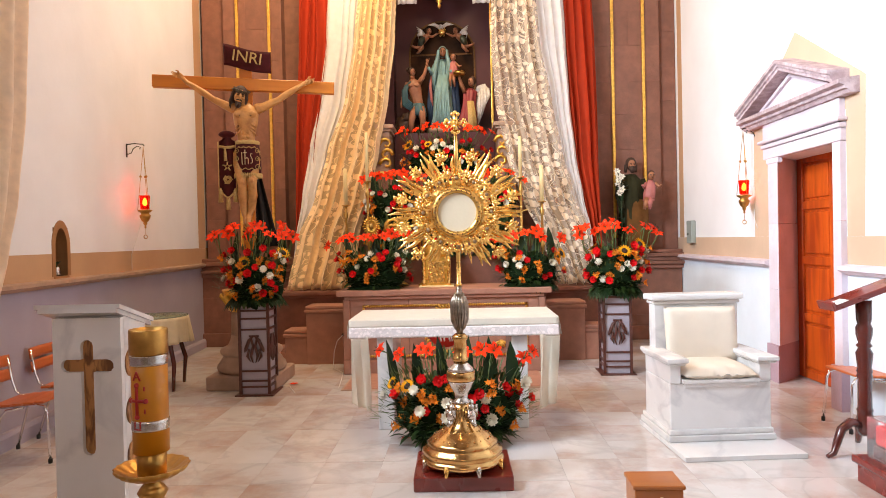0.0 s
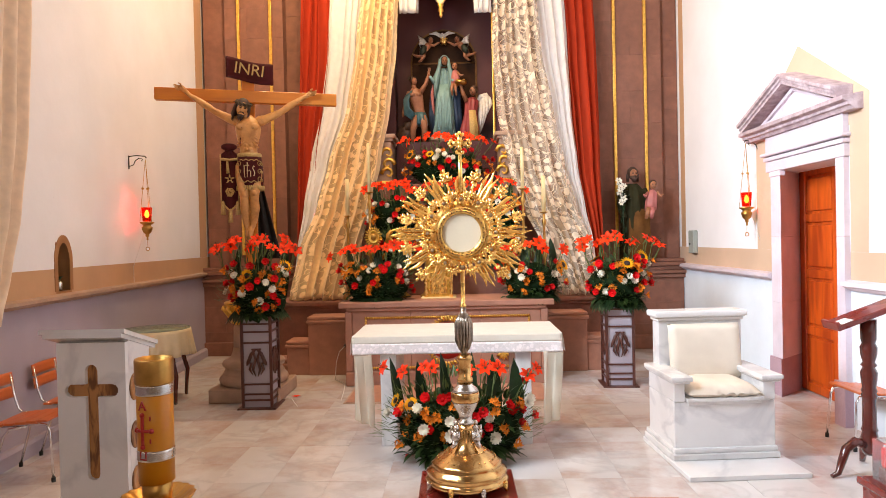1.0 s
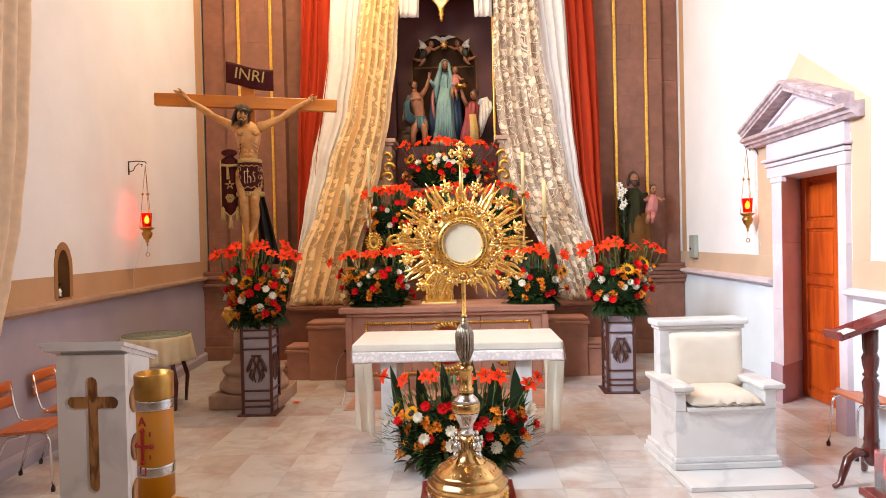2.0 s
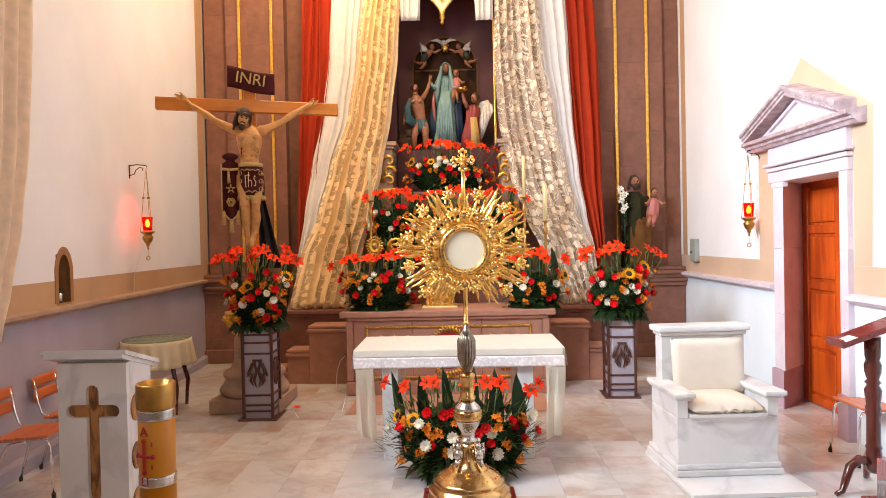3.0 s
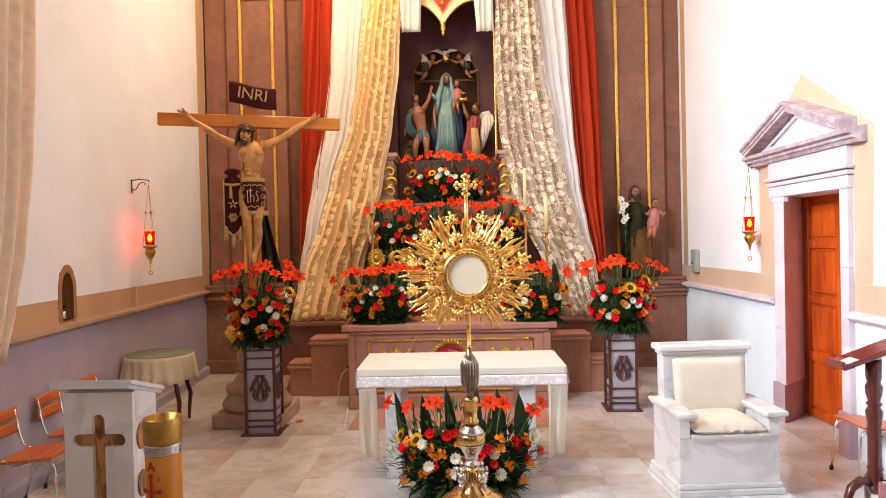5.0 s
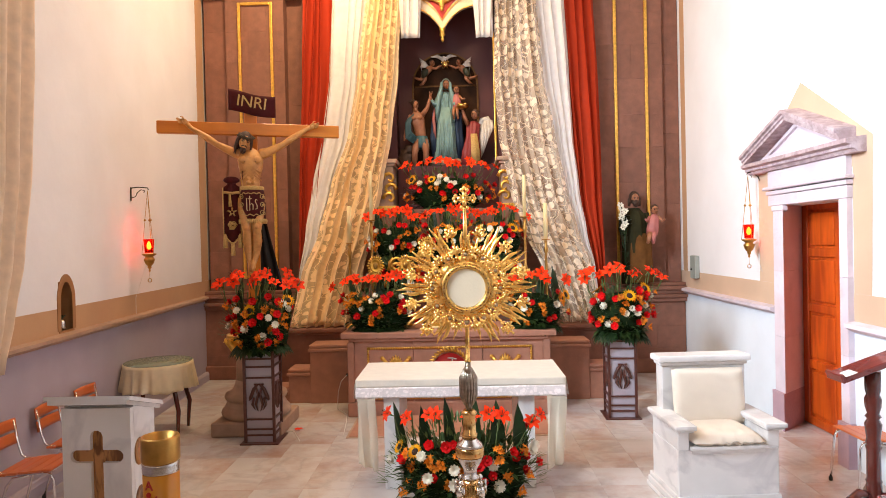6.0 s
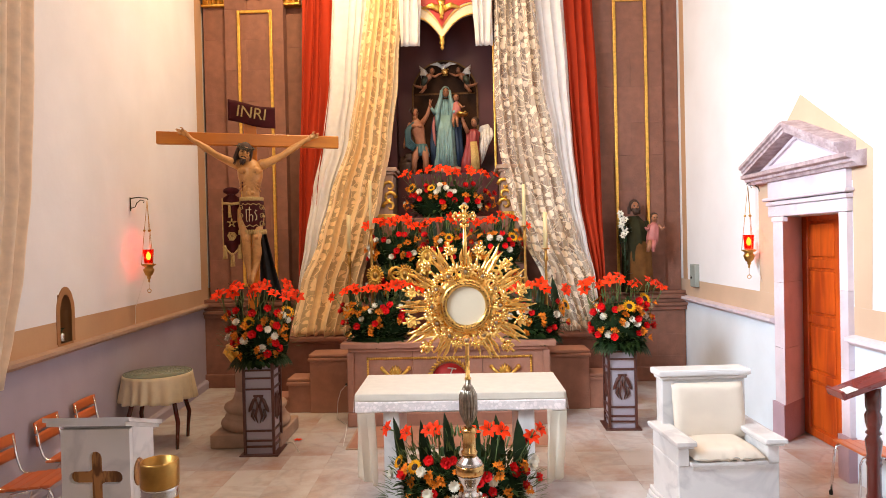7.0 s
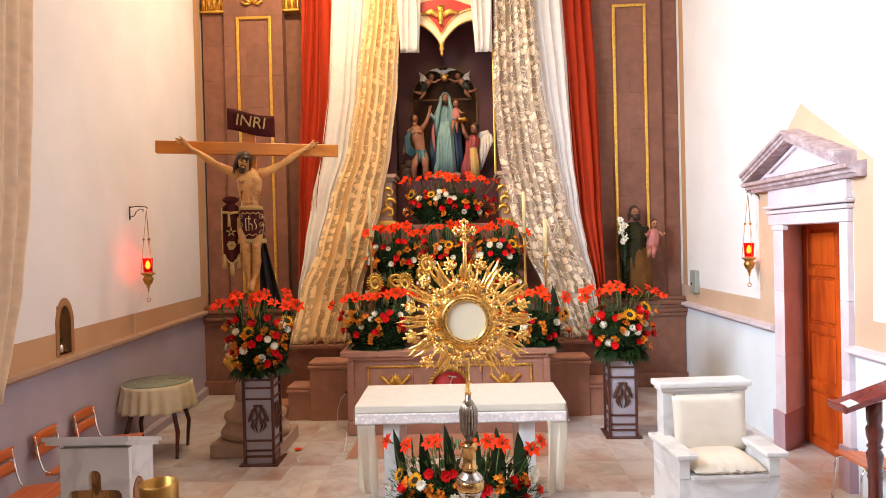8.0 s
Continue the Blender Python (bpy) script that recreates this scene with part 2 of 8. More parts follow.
TAN_WOOD = wood("tan_varnished_wood", (0.50, 0.17, 0.04), (0.38, 0.11, 0.025), 0.35, (0.1, 1, 1), coat=0.3)
STAND_WOOD = wood("walnut_strip", (0.095, 0.028, 0.018), (0.05, 0.015, 0.01), 0.4, (1, 1, 0.1))
OLIVE = wood("olive_wood", (0.46, 0.21, 0.065), (0.10, 0.03, 0.008), 0.35, (1, 1, 0.3), scale=20, coat=0.2, low=0.46, high=0.58)
PANEL = mat("frosted_panel", (0.41, 0.37, 0.42), 0.45, vary=0.05, scale=3, bump=0.03)
MAROON = mat("maroon_niche_paint", (0.080, 0.017, 0.020), 0.45, vary=0.15, scale=3, bump=0.1)
DARK = mat("dark_painting", (0.045, 0.020, 0.010), 0.75, spec=0.15, vary=0.5, scale=5, bump=0.05)
RED_CLOTH = cloth("red_curtain_cloth", (0.40, 0.034, 0.008), 0.8, 0.1, 0.0)
WHITE_CLOTH = cloth("white_satin", (0.86, 0.83, 0.82), 0.6, 0.3, 0.2)
LACE = lace("ivory_lace", (0.78, 0.66, 0.53), 0.30, 9.5, 0.45)
# denser left net; warm lamplight is put into its golden colour
LACE_DENSE_LIT = lace("ivory_brocade_warm_lit", (0.82, 0.60, 0.33), 0.52, 10.0, 0.97)
PEACH_CLOTH = cloth("peach_brocade", (0.84, 0.67, 0.50), 0.7, 0.25, 0.3, vary=0.12)
IVORY_CLOTH = cloth("ivory_tablecloth", (0.76, 0.69, 0.59), 0.8, 0.25)
SHEER = thin_glass("sheer_ivory_net", (1.0, 1.0, 1.0), (0.82, 0.76, 0.62), 0.42, 0.9)
BORDER_LACE = lace("white_lace_border", (0.84, 0.75, 0.73), 0.82, 26.0)
CREAM_CLOTH = cloth("cream_satin_cloth", (0.84, 0.72, 0.50), 0.5, 0.1)
VINYL = mat("cream_vinyl", (0.80, 0.70, 0.58), 0.42, vary=0.05, scale=4, bump=0.12, bscale=12)
VELVET = mat("maroon_velvet", (0.060, 0.007, 0.008), 0.9, vary=0.2, scale=20, sheen=0.08, spec=0.2)
TARNISH = mat("tarnished_silver", (0.34, 0.28, 0.22), 0.33, metal=1.0, vary=0.35, scale=30, bump=0.2, bscale=90)
BLACK_CLOTH = mat("black_cloth", (0.012, 0.011, 0.012), 0.9, vary=0.2, scale=10)
FRINGE = mat("gold_thread", (0.48, 0.31, 0.10), 0.6, vary=0.2, scale=60, bump=0.4, bscale=120)
SKIN = mat("painted_flesh", (0.58, 0.275, 0.078), 0.4, vary=0.15, scale=12, bump=0.08, stain=(0.24, 0.07, 0.02), stain_amount=0.7, stain_scale=11)
SKIN_PINK = mat("painted_pink_flesh", (0.33, 0.135, 0.065), 0.45, vary=0.15, scale=20, bump=0.05, stain=(0.2, 0.07, 0.03), stain_amount=0.6, stain_scale=14)
HAIR = mat("painted_dark_hair", (0.05, 0.022, 0.012), 0.6, vary=0.3, scale=40, bump=0.4)
TEAL = mat("painted_sea_green_robe", (0.17, 0.29, 0.29), 0.5, vary=0.15, scale=14, bump=0.2, stain=(0.26, 0.42, 0.41), stain_amount=0.5, stain_scale=5)
NAVY = mat("painted_dark_blue_mantle", (0.02, 0.04, 0.085), 0.5, vary=0.2, scale=10)
CRIMSON = mat("painted_crimson", (0.26, 0.035, 0.035), 0.5, vary=0.2, scale=10)
OLIVE_ROBE = mat("painted_green_tunic", (0.028, 0.026, 0.010), 0.8, spec=0.15, vary=0.2, scale=10)
BROWN_ROBE = mat("painted_brown_mantle", (0.13, 0.055, 0.014), 0.8, spec=0.15, vary=0.2, scale=10)
PINK_ROBE = mat("painted_pink_tunic", (0.42, 0.135, 0.12), 0.55, vary=0.1, scale=10)
FEATHER = mat("painted_white_feather", (0.62, 0.58, 0.54), 0.6, vary=0.2, scale=30, bump=0.3)
WAX = mat("amber_wax", (0.56, 0.21, 0.005), 0.4, vary=0.06, scale=3, sub=0.15, bump=0.03)
WAX_PALE = mat("ivory_wax", (0.82, 0.66, 0.34), 0.45, vary=0.05, scale=3, sub=0.1, bump=0.03)
RED_PAINT = mat("red_paint", (0.42, 0.015, 0.012), 0.4, vary=0.1, scale=20)
HOST = mat("ivory_disc", (0.76, 0.64, 0.46), 0.5, vary=0.03, scale=4)
GREEN = mat("leaf_green", (0.024, 0.050, 0.010), 0.5, spec=0.3, vary=0.35, scale=14, piece=0.2, bump=0.1)
GREEN_LIGHT = mat("leaf_light_green", (0.085, 0.125, 0.030), 0.5, vary=0.3, scale=14, bump=0.1)
CORE_DARK = mat("core_dark_green", (0.010, 0.022, 0.007), 0.95, spec=0.1, vary=0.4, scale=30, bump=0.6, bscale=40)
GREEN_DARK = mat("leaf_dark_green", (0.014, 0.034, 0.010), 0.45, spec=0.3, vary=0.3, scale=10, bump=0.1)
LILY = mat("lily_orange_red", (0.80, 0.036, 0.002), 0.6, spec=0.15, vary=0.15, scale=30, piece=0.18)
ROSE = mat("carnation_red", (0.60, 0.006, 0.008), 0.6, spec=0.15, vary=0.2, scale=40, piece=0.2, bump=0.3)
DAISY = mat("chrysanthemum_white", (0.78, 0.73, 0.60), 0.6, vary=0.08, scale=40, piece=0.08)
YELLOW = mat("sunflower_yellow", (0.78, 0.36, 0.008), 0.6, spec=0.15, vary=0.15, scale=30, piece=0.12)
SEED = mat("sunflower_seed_brown", (0.030, 0.012, 0.006), 0.8, vary=0.3, scale=120, bump=0.5, bscale=150)
ORANGE = mat("alstroemeria_orange", (0.60, 0.17, 0.012), 0.6, spec=0.15, vary=0.25, scale=40, piece=0.25)
RUBY = thin_glass("ruby_glass", (0.98, 0.34, 0.22), (0.35, 0.002, 0.003), 0.12)
CLEAR = glass("clear_glass", (0.95, 0.97, 0.97), 0.03, 0.95)
TABLE_GLASS = thin_glass("green_table_glass", (0.80, 0.86, 0.80), (0.42, 0.47, 0.42), 0.45, 0.05)
FLAME = mat("flame", (1.0, 0.45, 0.1), 0.5, vary=0, bump=0, emit=(1.0, 0.42, 0.08), power=30.0)
RUBBER = mat("black_rubber", (0.012, 0.012, 0.012), 0.7)
GREY_METAL = mat("grey_enamel", (0.30, 0.33, 0.30), 0.5, vary=0.06)
CRYSTAL = mat("crystal_stone", (0.42, 0.27, 0.13), 0.12, metal=0.5, vary=0.1, bump=0)
# tan for the unseen enclosure, dark enough to cut bounced light
ENCLOSURE = mat("enclosure_tan", (0.42, 0.33, 0.26), 0.9, vary=0.1, scale=1.0)
ENAMEL = mat("white_enamel", (0.75, 0.74, 0.72), 0.4)


# ---- mesh helpers ----
def part(name, bm, material, parent, label="", smooth=False):
    """Links a bmesh as one mesh object under a thing or a part."""
    me = bpy.data.meshes.new(name)
    if smooth:
        for f in bm.faces:
            f.smooth = True
    bm.to_mesh(me)
    bm.free()
    for m in (material if isinstance(material, (list, tuple)) else [material]):
        me.materials.append(m)
    ob = new(name, me)
    ob.parent = parent
    if label:
        tagged(ob, label)
    return ob


def thing(name, label, category, loc=(0, 0, 0), rz=0.0, group="", kind=""):
    ob = new(name)
    ob.empty_display_size = 0.1
    ob.matrix_basis = pose(*loc, 0, 0, rz)
    return tagged(ob, label, category, group, kind)


def solo(name, bm, material, label, category, loc=(0, 0, 0), rz=0.0, smooth=False, kind="", group=""):
    ob = part(name, bm, material, None, "", smooth)
    ob.matrix_basis = pose(*loc, 0, 0, rz)
    return tagged(ob, label, category, group, kind)


def piece(name, me, parent, m):
    """One more object on an existing mesh."""
    ob = new(name, me)
    ob.parent = parent
    ob.matrix_basis = m
    return ob


def box(bm, x0, x1, y0, y1, z0, z1, bev=0.0, mi=0, seg=1):
    made = bmesh.ops.create_cube(bm, size=1.0, matrix=Matrix.LocRotScale(((x0 + x1) / 2, (y0 + y1) / 2, (z0 + z1) / 2), None, (abs(x1 - x0), abs(y1 - y0), abs(z1 - z0))))
    verts = made["verts"]
    if bev:
        edges = list({e for v in verts for e in v.link_edges})
        res = bmesh.ops.bevel(bm, geom=edges, offset=bev, segments=seg, affect="EDGES", profile=0.6)
        for f in res["faces"]:
            f.material_index = mi
        verts = list({v for f in res["faces"] for v in f.verts})
    for f in {f for v in verts for f in v.link_faces}:
        f.material_index = mi
    return verts


def bm_box(*a, **k):
    bm = bmesh.new()
    box(bm, *a, **k)
    return bm


def lathe(bm, profile, segs=24, cx=0.0, cy=0.0, mi=0, lobes=0, lobe=0.0, squash=1.0):
    """Revolves (radius, z) pairs about a vertical axis; lobes: wavy outline."""
    rings = []
    for r, z in profile:
        ring = []
        for i in range(segs):
            a = 2 * math.pi * i / segs
            q = r * (1 + lobe * math.cos(lobes * a)) if lobes else r
            ring.append(bm.verts.new((cx + q * math.cos(a), cy + squash * q * math.sin(a), z)))
        rings.append(ring)
    for a, b in zip(rings, rings[1:]):
        for i in range(segs):
            f = bm.faces.new((a[i], a[(i + 1) % segs], b[(i + 1) % segs], b[i]))
            f.material_index, f.smooth = mi, True
    for ring, flip in ((rings[0], True), (rings[-1], False)):
        f = bm.faces.new(list(reversed(ring)) if flip else ring)
        f.material_index = mi


def bm_lathe(*a, **k):
    bm = bmesh.new()
    lathe(bm, *a, **k)
    return bm


def tube(bm, points, radii, segs=8, mi=0, flat=1.0, caps=True):
    """A swept tube through points; radii: a number or one for each point. flat squashes it across its first side axis."""
    pts = [Vector(p) for p in points]
    if not isinstance(radii, (list, tuple)):
        radii = [radii] * len(pts)
    rings, side = [], None
    for i, p in enumerate(pts):
        d = (pts[min(i + 1, len(pts) - 1)] - pts[max(i - 1, 0)]).normalized()
        if side is None:
            side = d.orthogonal().normalized()
            if abs(d.y) < 0.9:
                side = d.cross(Vector((0, 1, 0))).cross(d).normalized()
        side = (side - d * side.dot(d)).normalized()
        up = d.cross(side)
        rings.append([bm.verts.new(p + (side * math.cos(2 * math.pi * k / segs) * flat + up * math.sin(2 * math.pi * k / segs)) * radii[i]) for k in range(segs)])
    for a, b in zip(rings, rings[1:]):
        for k in range(segs):
            f = bm.faces.new((a[k], a[(k + 1) % segs], b[(k + 1) % segs], b[k]))
            f.material_index, f.smooth = mi, True
    if caps:
        for ring, flip in ((rings[0], True), (rings[-1], False)):
            f = bm.faces.new(list(reversed(ring)) if flip else ring)
            f.material_index, f.smooth = mi, True


def bm_tube(*a, **k):
    bm = bmesh.new()
    tube(bm, *a, **k)
    return bm


def ball(bm, c, r, mi=0, u=12, v=8, wobble=0.0):
    """An ellipsoid; r: a number or three."""
    r = (r, r, r) if not isinstance(r, (list, tuple)) else r
    made = bmesh.ops.create_uvsphere(bm, u_segments=u, v_segments=v, radius=1.0, matrix=Matrix.LocRotScale(c, None, r))
    for w in made["verts"]:
        if wobble:
            w.co += Vector((noise.noise(w.co * 30), noise.noise(w.co * 30 + Vector((7, 0, 0))), noise.noise(w.co * 30 + Vector((0, 9, 0))))) * wobble
    for f in {f for w in made["verts"] for f in w.link_faces}:
        f.material_index, f.smooth = mi, True


def sheet(bm, fn, nu, nv, mi=0, u_len=1.0, v_len=1.0):
    """A grid surface fn(u, v) with a UV map in metres."""
    uv = bm.loops.layers.uv.verify()
    grid = [[bm.verts.new(fn(i / nu, j / nv)) for i in range(nu + 1)] for j in range(nv + 1)]
    for j in range(nv):
        for i in range(nu):
            f = bm.faces.new((grid[j][i], grid[j][i + 1], grid[j + 1][i + 1], grid[j + 1][i]))
            f.material_index, f.smooth = mi, True
            for lp, (a, b) in zip(f.loops, ((i, j), (i + 1, j), (i + 1, j + 1), (i, j + 1))):
                lp[uv].uv = (a / nu * u_len, b / nv * v_len)


def bm_sheet(*a, **k):
    bm = bmesh.new()
    sheet(bm, *a, **k)
    return bm


def prism(bm, outline, depth, to, mi=0):
    """Extrudes a closed 2D outline; to(a, b, c) maps outline and depth to space."""
    near = [bm.verts.new(to(a, b, 0.0)) for a, b in outline]
    far = [bm.verts.new(to(a, b, depth)) for a, b in outline]
    n = len(outline)
    fs = [bm.faces.new(near), bm.faces.new(list(reversed(far)))]
    for i in range(n):
        fs.append(bm.faces.new((near[i], far[i], far[(i + 1) % n], near[(i + 1) % n])))
    for f in fs:
        f.material_index = mi
    return fs


def band(bm, inner, outer, depth, to, mi=0, closed=False):
    """A moulding between two outlines of the same count, with thickness."""
    n = len(inner)
    A = [bm.verts.new(to(*p, 0.0)) for p in inner]
    B = [bm.verts.new(to(*p, 0.0)) for p in outer]
    C = [bm.verts.new(to(*p, depth)) for p in inner]
    D = [bm.verts.new(to(*p, depth)) for p in outer]
    for i in range(n if closed else n - 1):
        j = (i + 1) % n
        for q in ((A[i], A[j], B[j], B[i]), (C[i], D[i], D[j], C[j]), (A[i], C[i], C[j], A[j]), (B[i], B[j], D[j], D[i])):
            bm.faces.new(q).material_index = mi
    if not closed:
        for i in (0, n - 1):
            bm.faces.new((A[i], B[i], D[i], C[i])).material_index = mi


def solid(ob, thick):
    m = ob.modifiers.new("thickness", "SOLIDIFY")
    m.thickness, m.offset = thick, 0.0
    return ob


def fix(bm):
    bmesh.ops.recalc_face_normals(bm, faces=bm.faces)
    return bm


def words(text, size, material, m, parent, name="lettering", depth=0.004):
    cu = bpy.data.curves.new(name, "FONT")
    cu.body, cu.size, cu.extrude, cu.align_x, cu.align_y = text, size, depth, "CENTER", "CENTER"
    tmp = bpy.data.objects.new(name, cu)
    scene.collection.objects.link(tmp)
    dg = bpy.context.evaluated_depsgraph_get()
    me = bpy.data.meshes.new_from_object(tmp.evaluated_get(dg))
    bpy.data.objects.remove(tmp)
    me.materials.clear()
    me.materials.append(material)
    me.name = name
    ob = new(name, me)
    ob.parent = parent
    ob.matrix_basis = m
    return ob


def rnd(a, b):
    return random.uniform(a, b)


# ---- setting: floor, walls, ceiling ----
RIGHT, LEFT0, SKEW = 3.36, (-3.42, 4.8), 4.29   # the right wall's plane; the left wall's point and turn
floor_slab = solo("floor", bm_box(-6, 6, -8, 11.5, -0.2, -0.0025), GROUT, "pale marble tiled sanctuary floor with rusty veins", "floor", kind="structure")


def wall_strip(bm, y0, y1, z0, z1, mi, thick, sign):
    """A stretch of wall whose face is at local x = 0 and whose body lies behind it."""
    box(bm, 0, -sign * thick, y0, y1, z0, z1, mi=mi)


# left wall: lilac dado, beige band, white plaster; a pointed niche and a high window
def left_wall():
    bm = bmesh.new()
    ny0, ny1 = 0.87, 1.13
    for y0, y1, holes in ((-13, -3.3, ()), (-3.3, -0.7, ((3.5, 5.7),)), (-0.7, ny0, ()), (ny0, ny1, ((1.285, 1.72),)), (ny1, 5.75, ())):

        spans = [(0, 1.2, 0), (1.2, 1.485, 1), (1.485, 8.0, 2)]
        for a, b, mi in spans:
            cuts = [(a, b)]
            for h0, h1 in holes:
                cuts = [c for s in cuts for c in ((s[0], min(s[1], h0)), (max(s[0], h1), s[1])) if c[1] - c[0] > 1e-4]
            for c in cuts:
                wall_strip(bm, y0, y1, c[0], c[1], mi, 0.4, 1)
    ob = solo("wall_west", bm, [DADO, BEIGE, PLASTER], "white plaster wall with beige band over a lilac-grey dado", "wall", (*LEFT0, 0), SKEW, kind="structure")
    # ledge moulding
    led = bmesh.new()
    prism(led, [(0.0, 1.19), (0.03, 1.19), (0.06, 1.215), (0.075, 1.222), (0.075, 1.25), (0.0, 1.262)], 18.7, lambda a, b, c: (a, -13 + c, b))
    part("ledge", fix(led), STONE_TAN, ob, "worn pinkish stone ledge")
    skirt = bmesh.new()
    prism(skirt, [(0.0, 0.0), (0.05, 0.0), (0.05, 0.10), (0.03, 0.13), (0.0, 0.13)], 18.7, lambda a, b, c: (a, -13 + c, b))
    part("skirting", fix(skirt), DADO, ob)
    part("painted_border", bm_box(0.0, 0.003, 4.87, 5.19, 1.486, 8.0), BEIGE, ob, "tan painted border")
    # niche
    def arch(w, h, top, n=7):
        pts = [(-w, 0.0), (-w, h)]
        for i in range(1, n + 1):
            t = i / n
            pts.append((-w + w * t ** 1.5, h + (top - h) * math.sin(t * math.pi / 2)))
        pts += [(-x, z) for x, z in reversed(pts[:-1])]
        return pts
    yc, zb = (ny0 + ny1) / 2, 1.285
    nb = bmesh.new()
    outer = arch(0.155, 0.30, 0.50)
    inner = arch(0.10, 0.28, 0.43)
    band(nb, inner, outer, 0.036, lambda a, b, c: (-0.03 + c, yc + a, zb + b))
    part("niche_surround", fix(nb), NICHE_OCHRE, ob, "ochre painted surround of the niche")
    nr = bmesh.new()
    band(nr, inner, [(a * 1.02, b * 1.004) for a, b in inner], -0.26, lambda a, b, c: (0.003 + c, yc + a, zb + b))
    box(nr, -0.28, -0.25, yc - 0.13, yc + 0.13, zb, zb + 0.45)
    box(nr, -0.28, 0.003, yc - 0.13, yc + 0.13, zb - 0.02, zb)
    part("niche_lining", fix(nr), NICHE_OCHRE, ob)
    # window
    wf = bmesh.new()
    for y in (-3.27, -2.02, -0.76):
        box(wf, -0.3, -0.24, y, y + 0.05, 3.5, 5.7)
    for z in (3.5, 4.6, 5.65):
        box(wf, -0.3, -0.24, -3.27, -0.71, z, z + 0.05)
    wfo = part("window_frame", wf, STAND_WOOD, ob)
    pane = part("window_pane", bm_box(-0.28, -0.274, -3.25, -0.75, 3.52, 5.68), CLEAR, wfo)
    pane.visible_shadow = False
    return ob


left_wall()


def right_wall():
    bm = bmesh.new()
    d0, d1 = 5.62, 7.19
    for y0, y1, hole in ((-8, d0, 0), (d0, d1, 2.29), (d1, 10.8, 0)):
        for a, b, mi in ((0, 1.2, 0), (1.2, 1.485, 1), (1.485, 8.0, 2)):
            a = max(a, hole)
            if b - a > 1e-4:
                box(bm, RIGHT, RIGHT + 0.5, y0, y1, a, b, mi=mi)
    # the plaster runs on to the edge of the doorway's far jamb
    for a, b, mi in ((0, 1.2, 0), (1.2, 1.485, 1), (1.485, 2.289, 2)):
        box(bm, RIGHT, RIGHT + 0.03, 6.935, d1 - 0.001, a, b, mi=mi)
    ob = solo("wall_east", bm, [DADO_LIT, CREAM, PLASTER], "bright white plaster wall with cream painted borders", "wall", kind="structure")
    for n, (y0, y1) in enumerate(((6.96, 10.8), (-8, 5.62))):
        led = bmesh.new()
        prism(led, [(0.0, 1.165), (0.03, 1.165), (0.06, 1.19), (0.085, 1.2), (0.085, 1.235), (0.0, 1.25)], y1 - y0, lambda a, b, c: (RIGHT - a, y0 + c, b))
        part("ledge", fix(led), STONE_PALE, ob, "pale stone ledge")
    # painted border round the doorway and in the corner, 3 mm proud
    bd = bmesh.new()
    y0, y1, ya = 5.36, 7.36, 6.43
    inner = [(5.60, 1.486), (5.60, 2.55), (6.43, 2.6), (7.0, 2.55), (6.94, 1.486)]
    outer = [(y0, 1.486), (y0 - 0.04, 2.78), (ya, 3.45), (y1, 2.72), (y1, 1.486)]
    band(bd, inner, outer, 0.003, lambda a, b, c: (RIGHT - c, a, b))
    part("painted_border", fix(bd), CREAM, ob, "cream painted border")
    part("painted_border", bm_box(RIGHT - 0.003, RIGHT, 9.70, 9.88, 1.486, 8.0), BEIGE, ob, "tan painted border")
    return ob


right_wall()
solo("wall_north", bm_box(-6, 6, 10.62, 11.0, 0, 8), STONE, "pink stone wall behind the altarpiece", "wall", kind="structure")
# south wall and ceiling are unseen, added to close the room and limit bounce
solo("wall_south", bm_box(-6, 6, -8.3, -8.0, 0, 8), ENCLOSURE, "unseen tan plaster wall added to close the nave", "wall", kind="structure")
solo("ceiling", bm_box(-6, 6, -8.3, 11, 8.0, 8.3), ENCLOSURE, "unseen tan plaster ceiling added over the sanctuary", "ceiling", kind="structure")


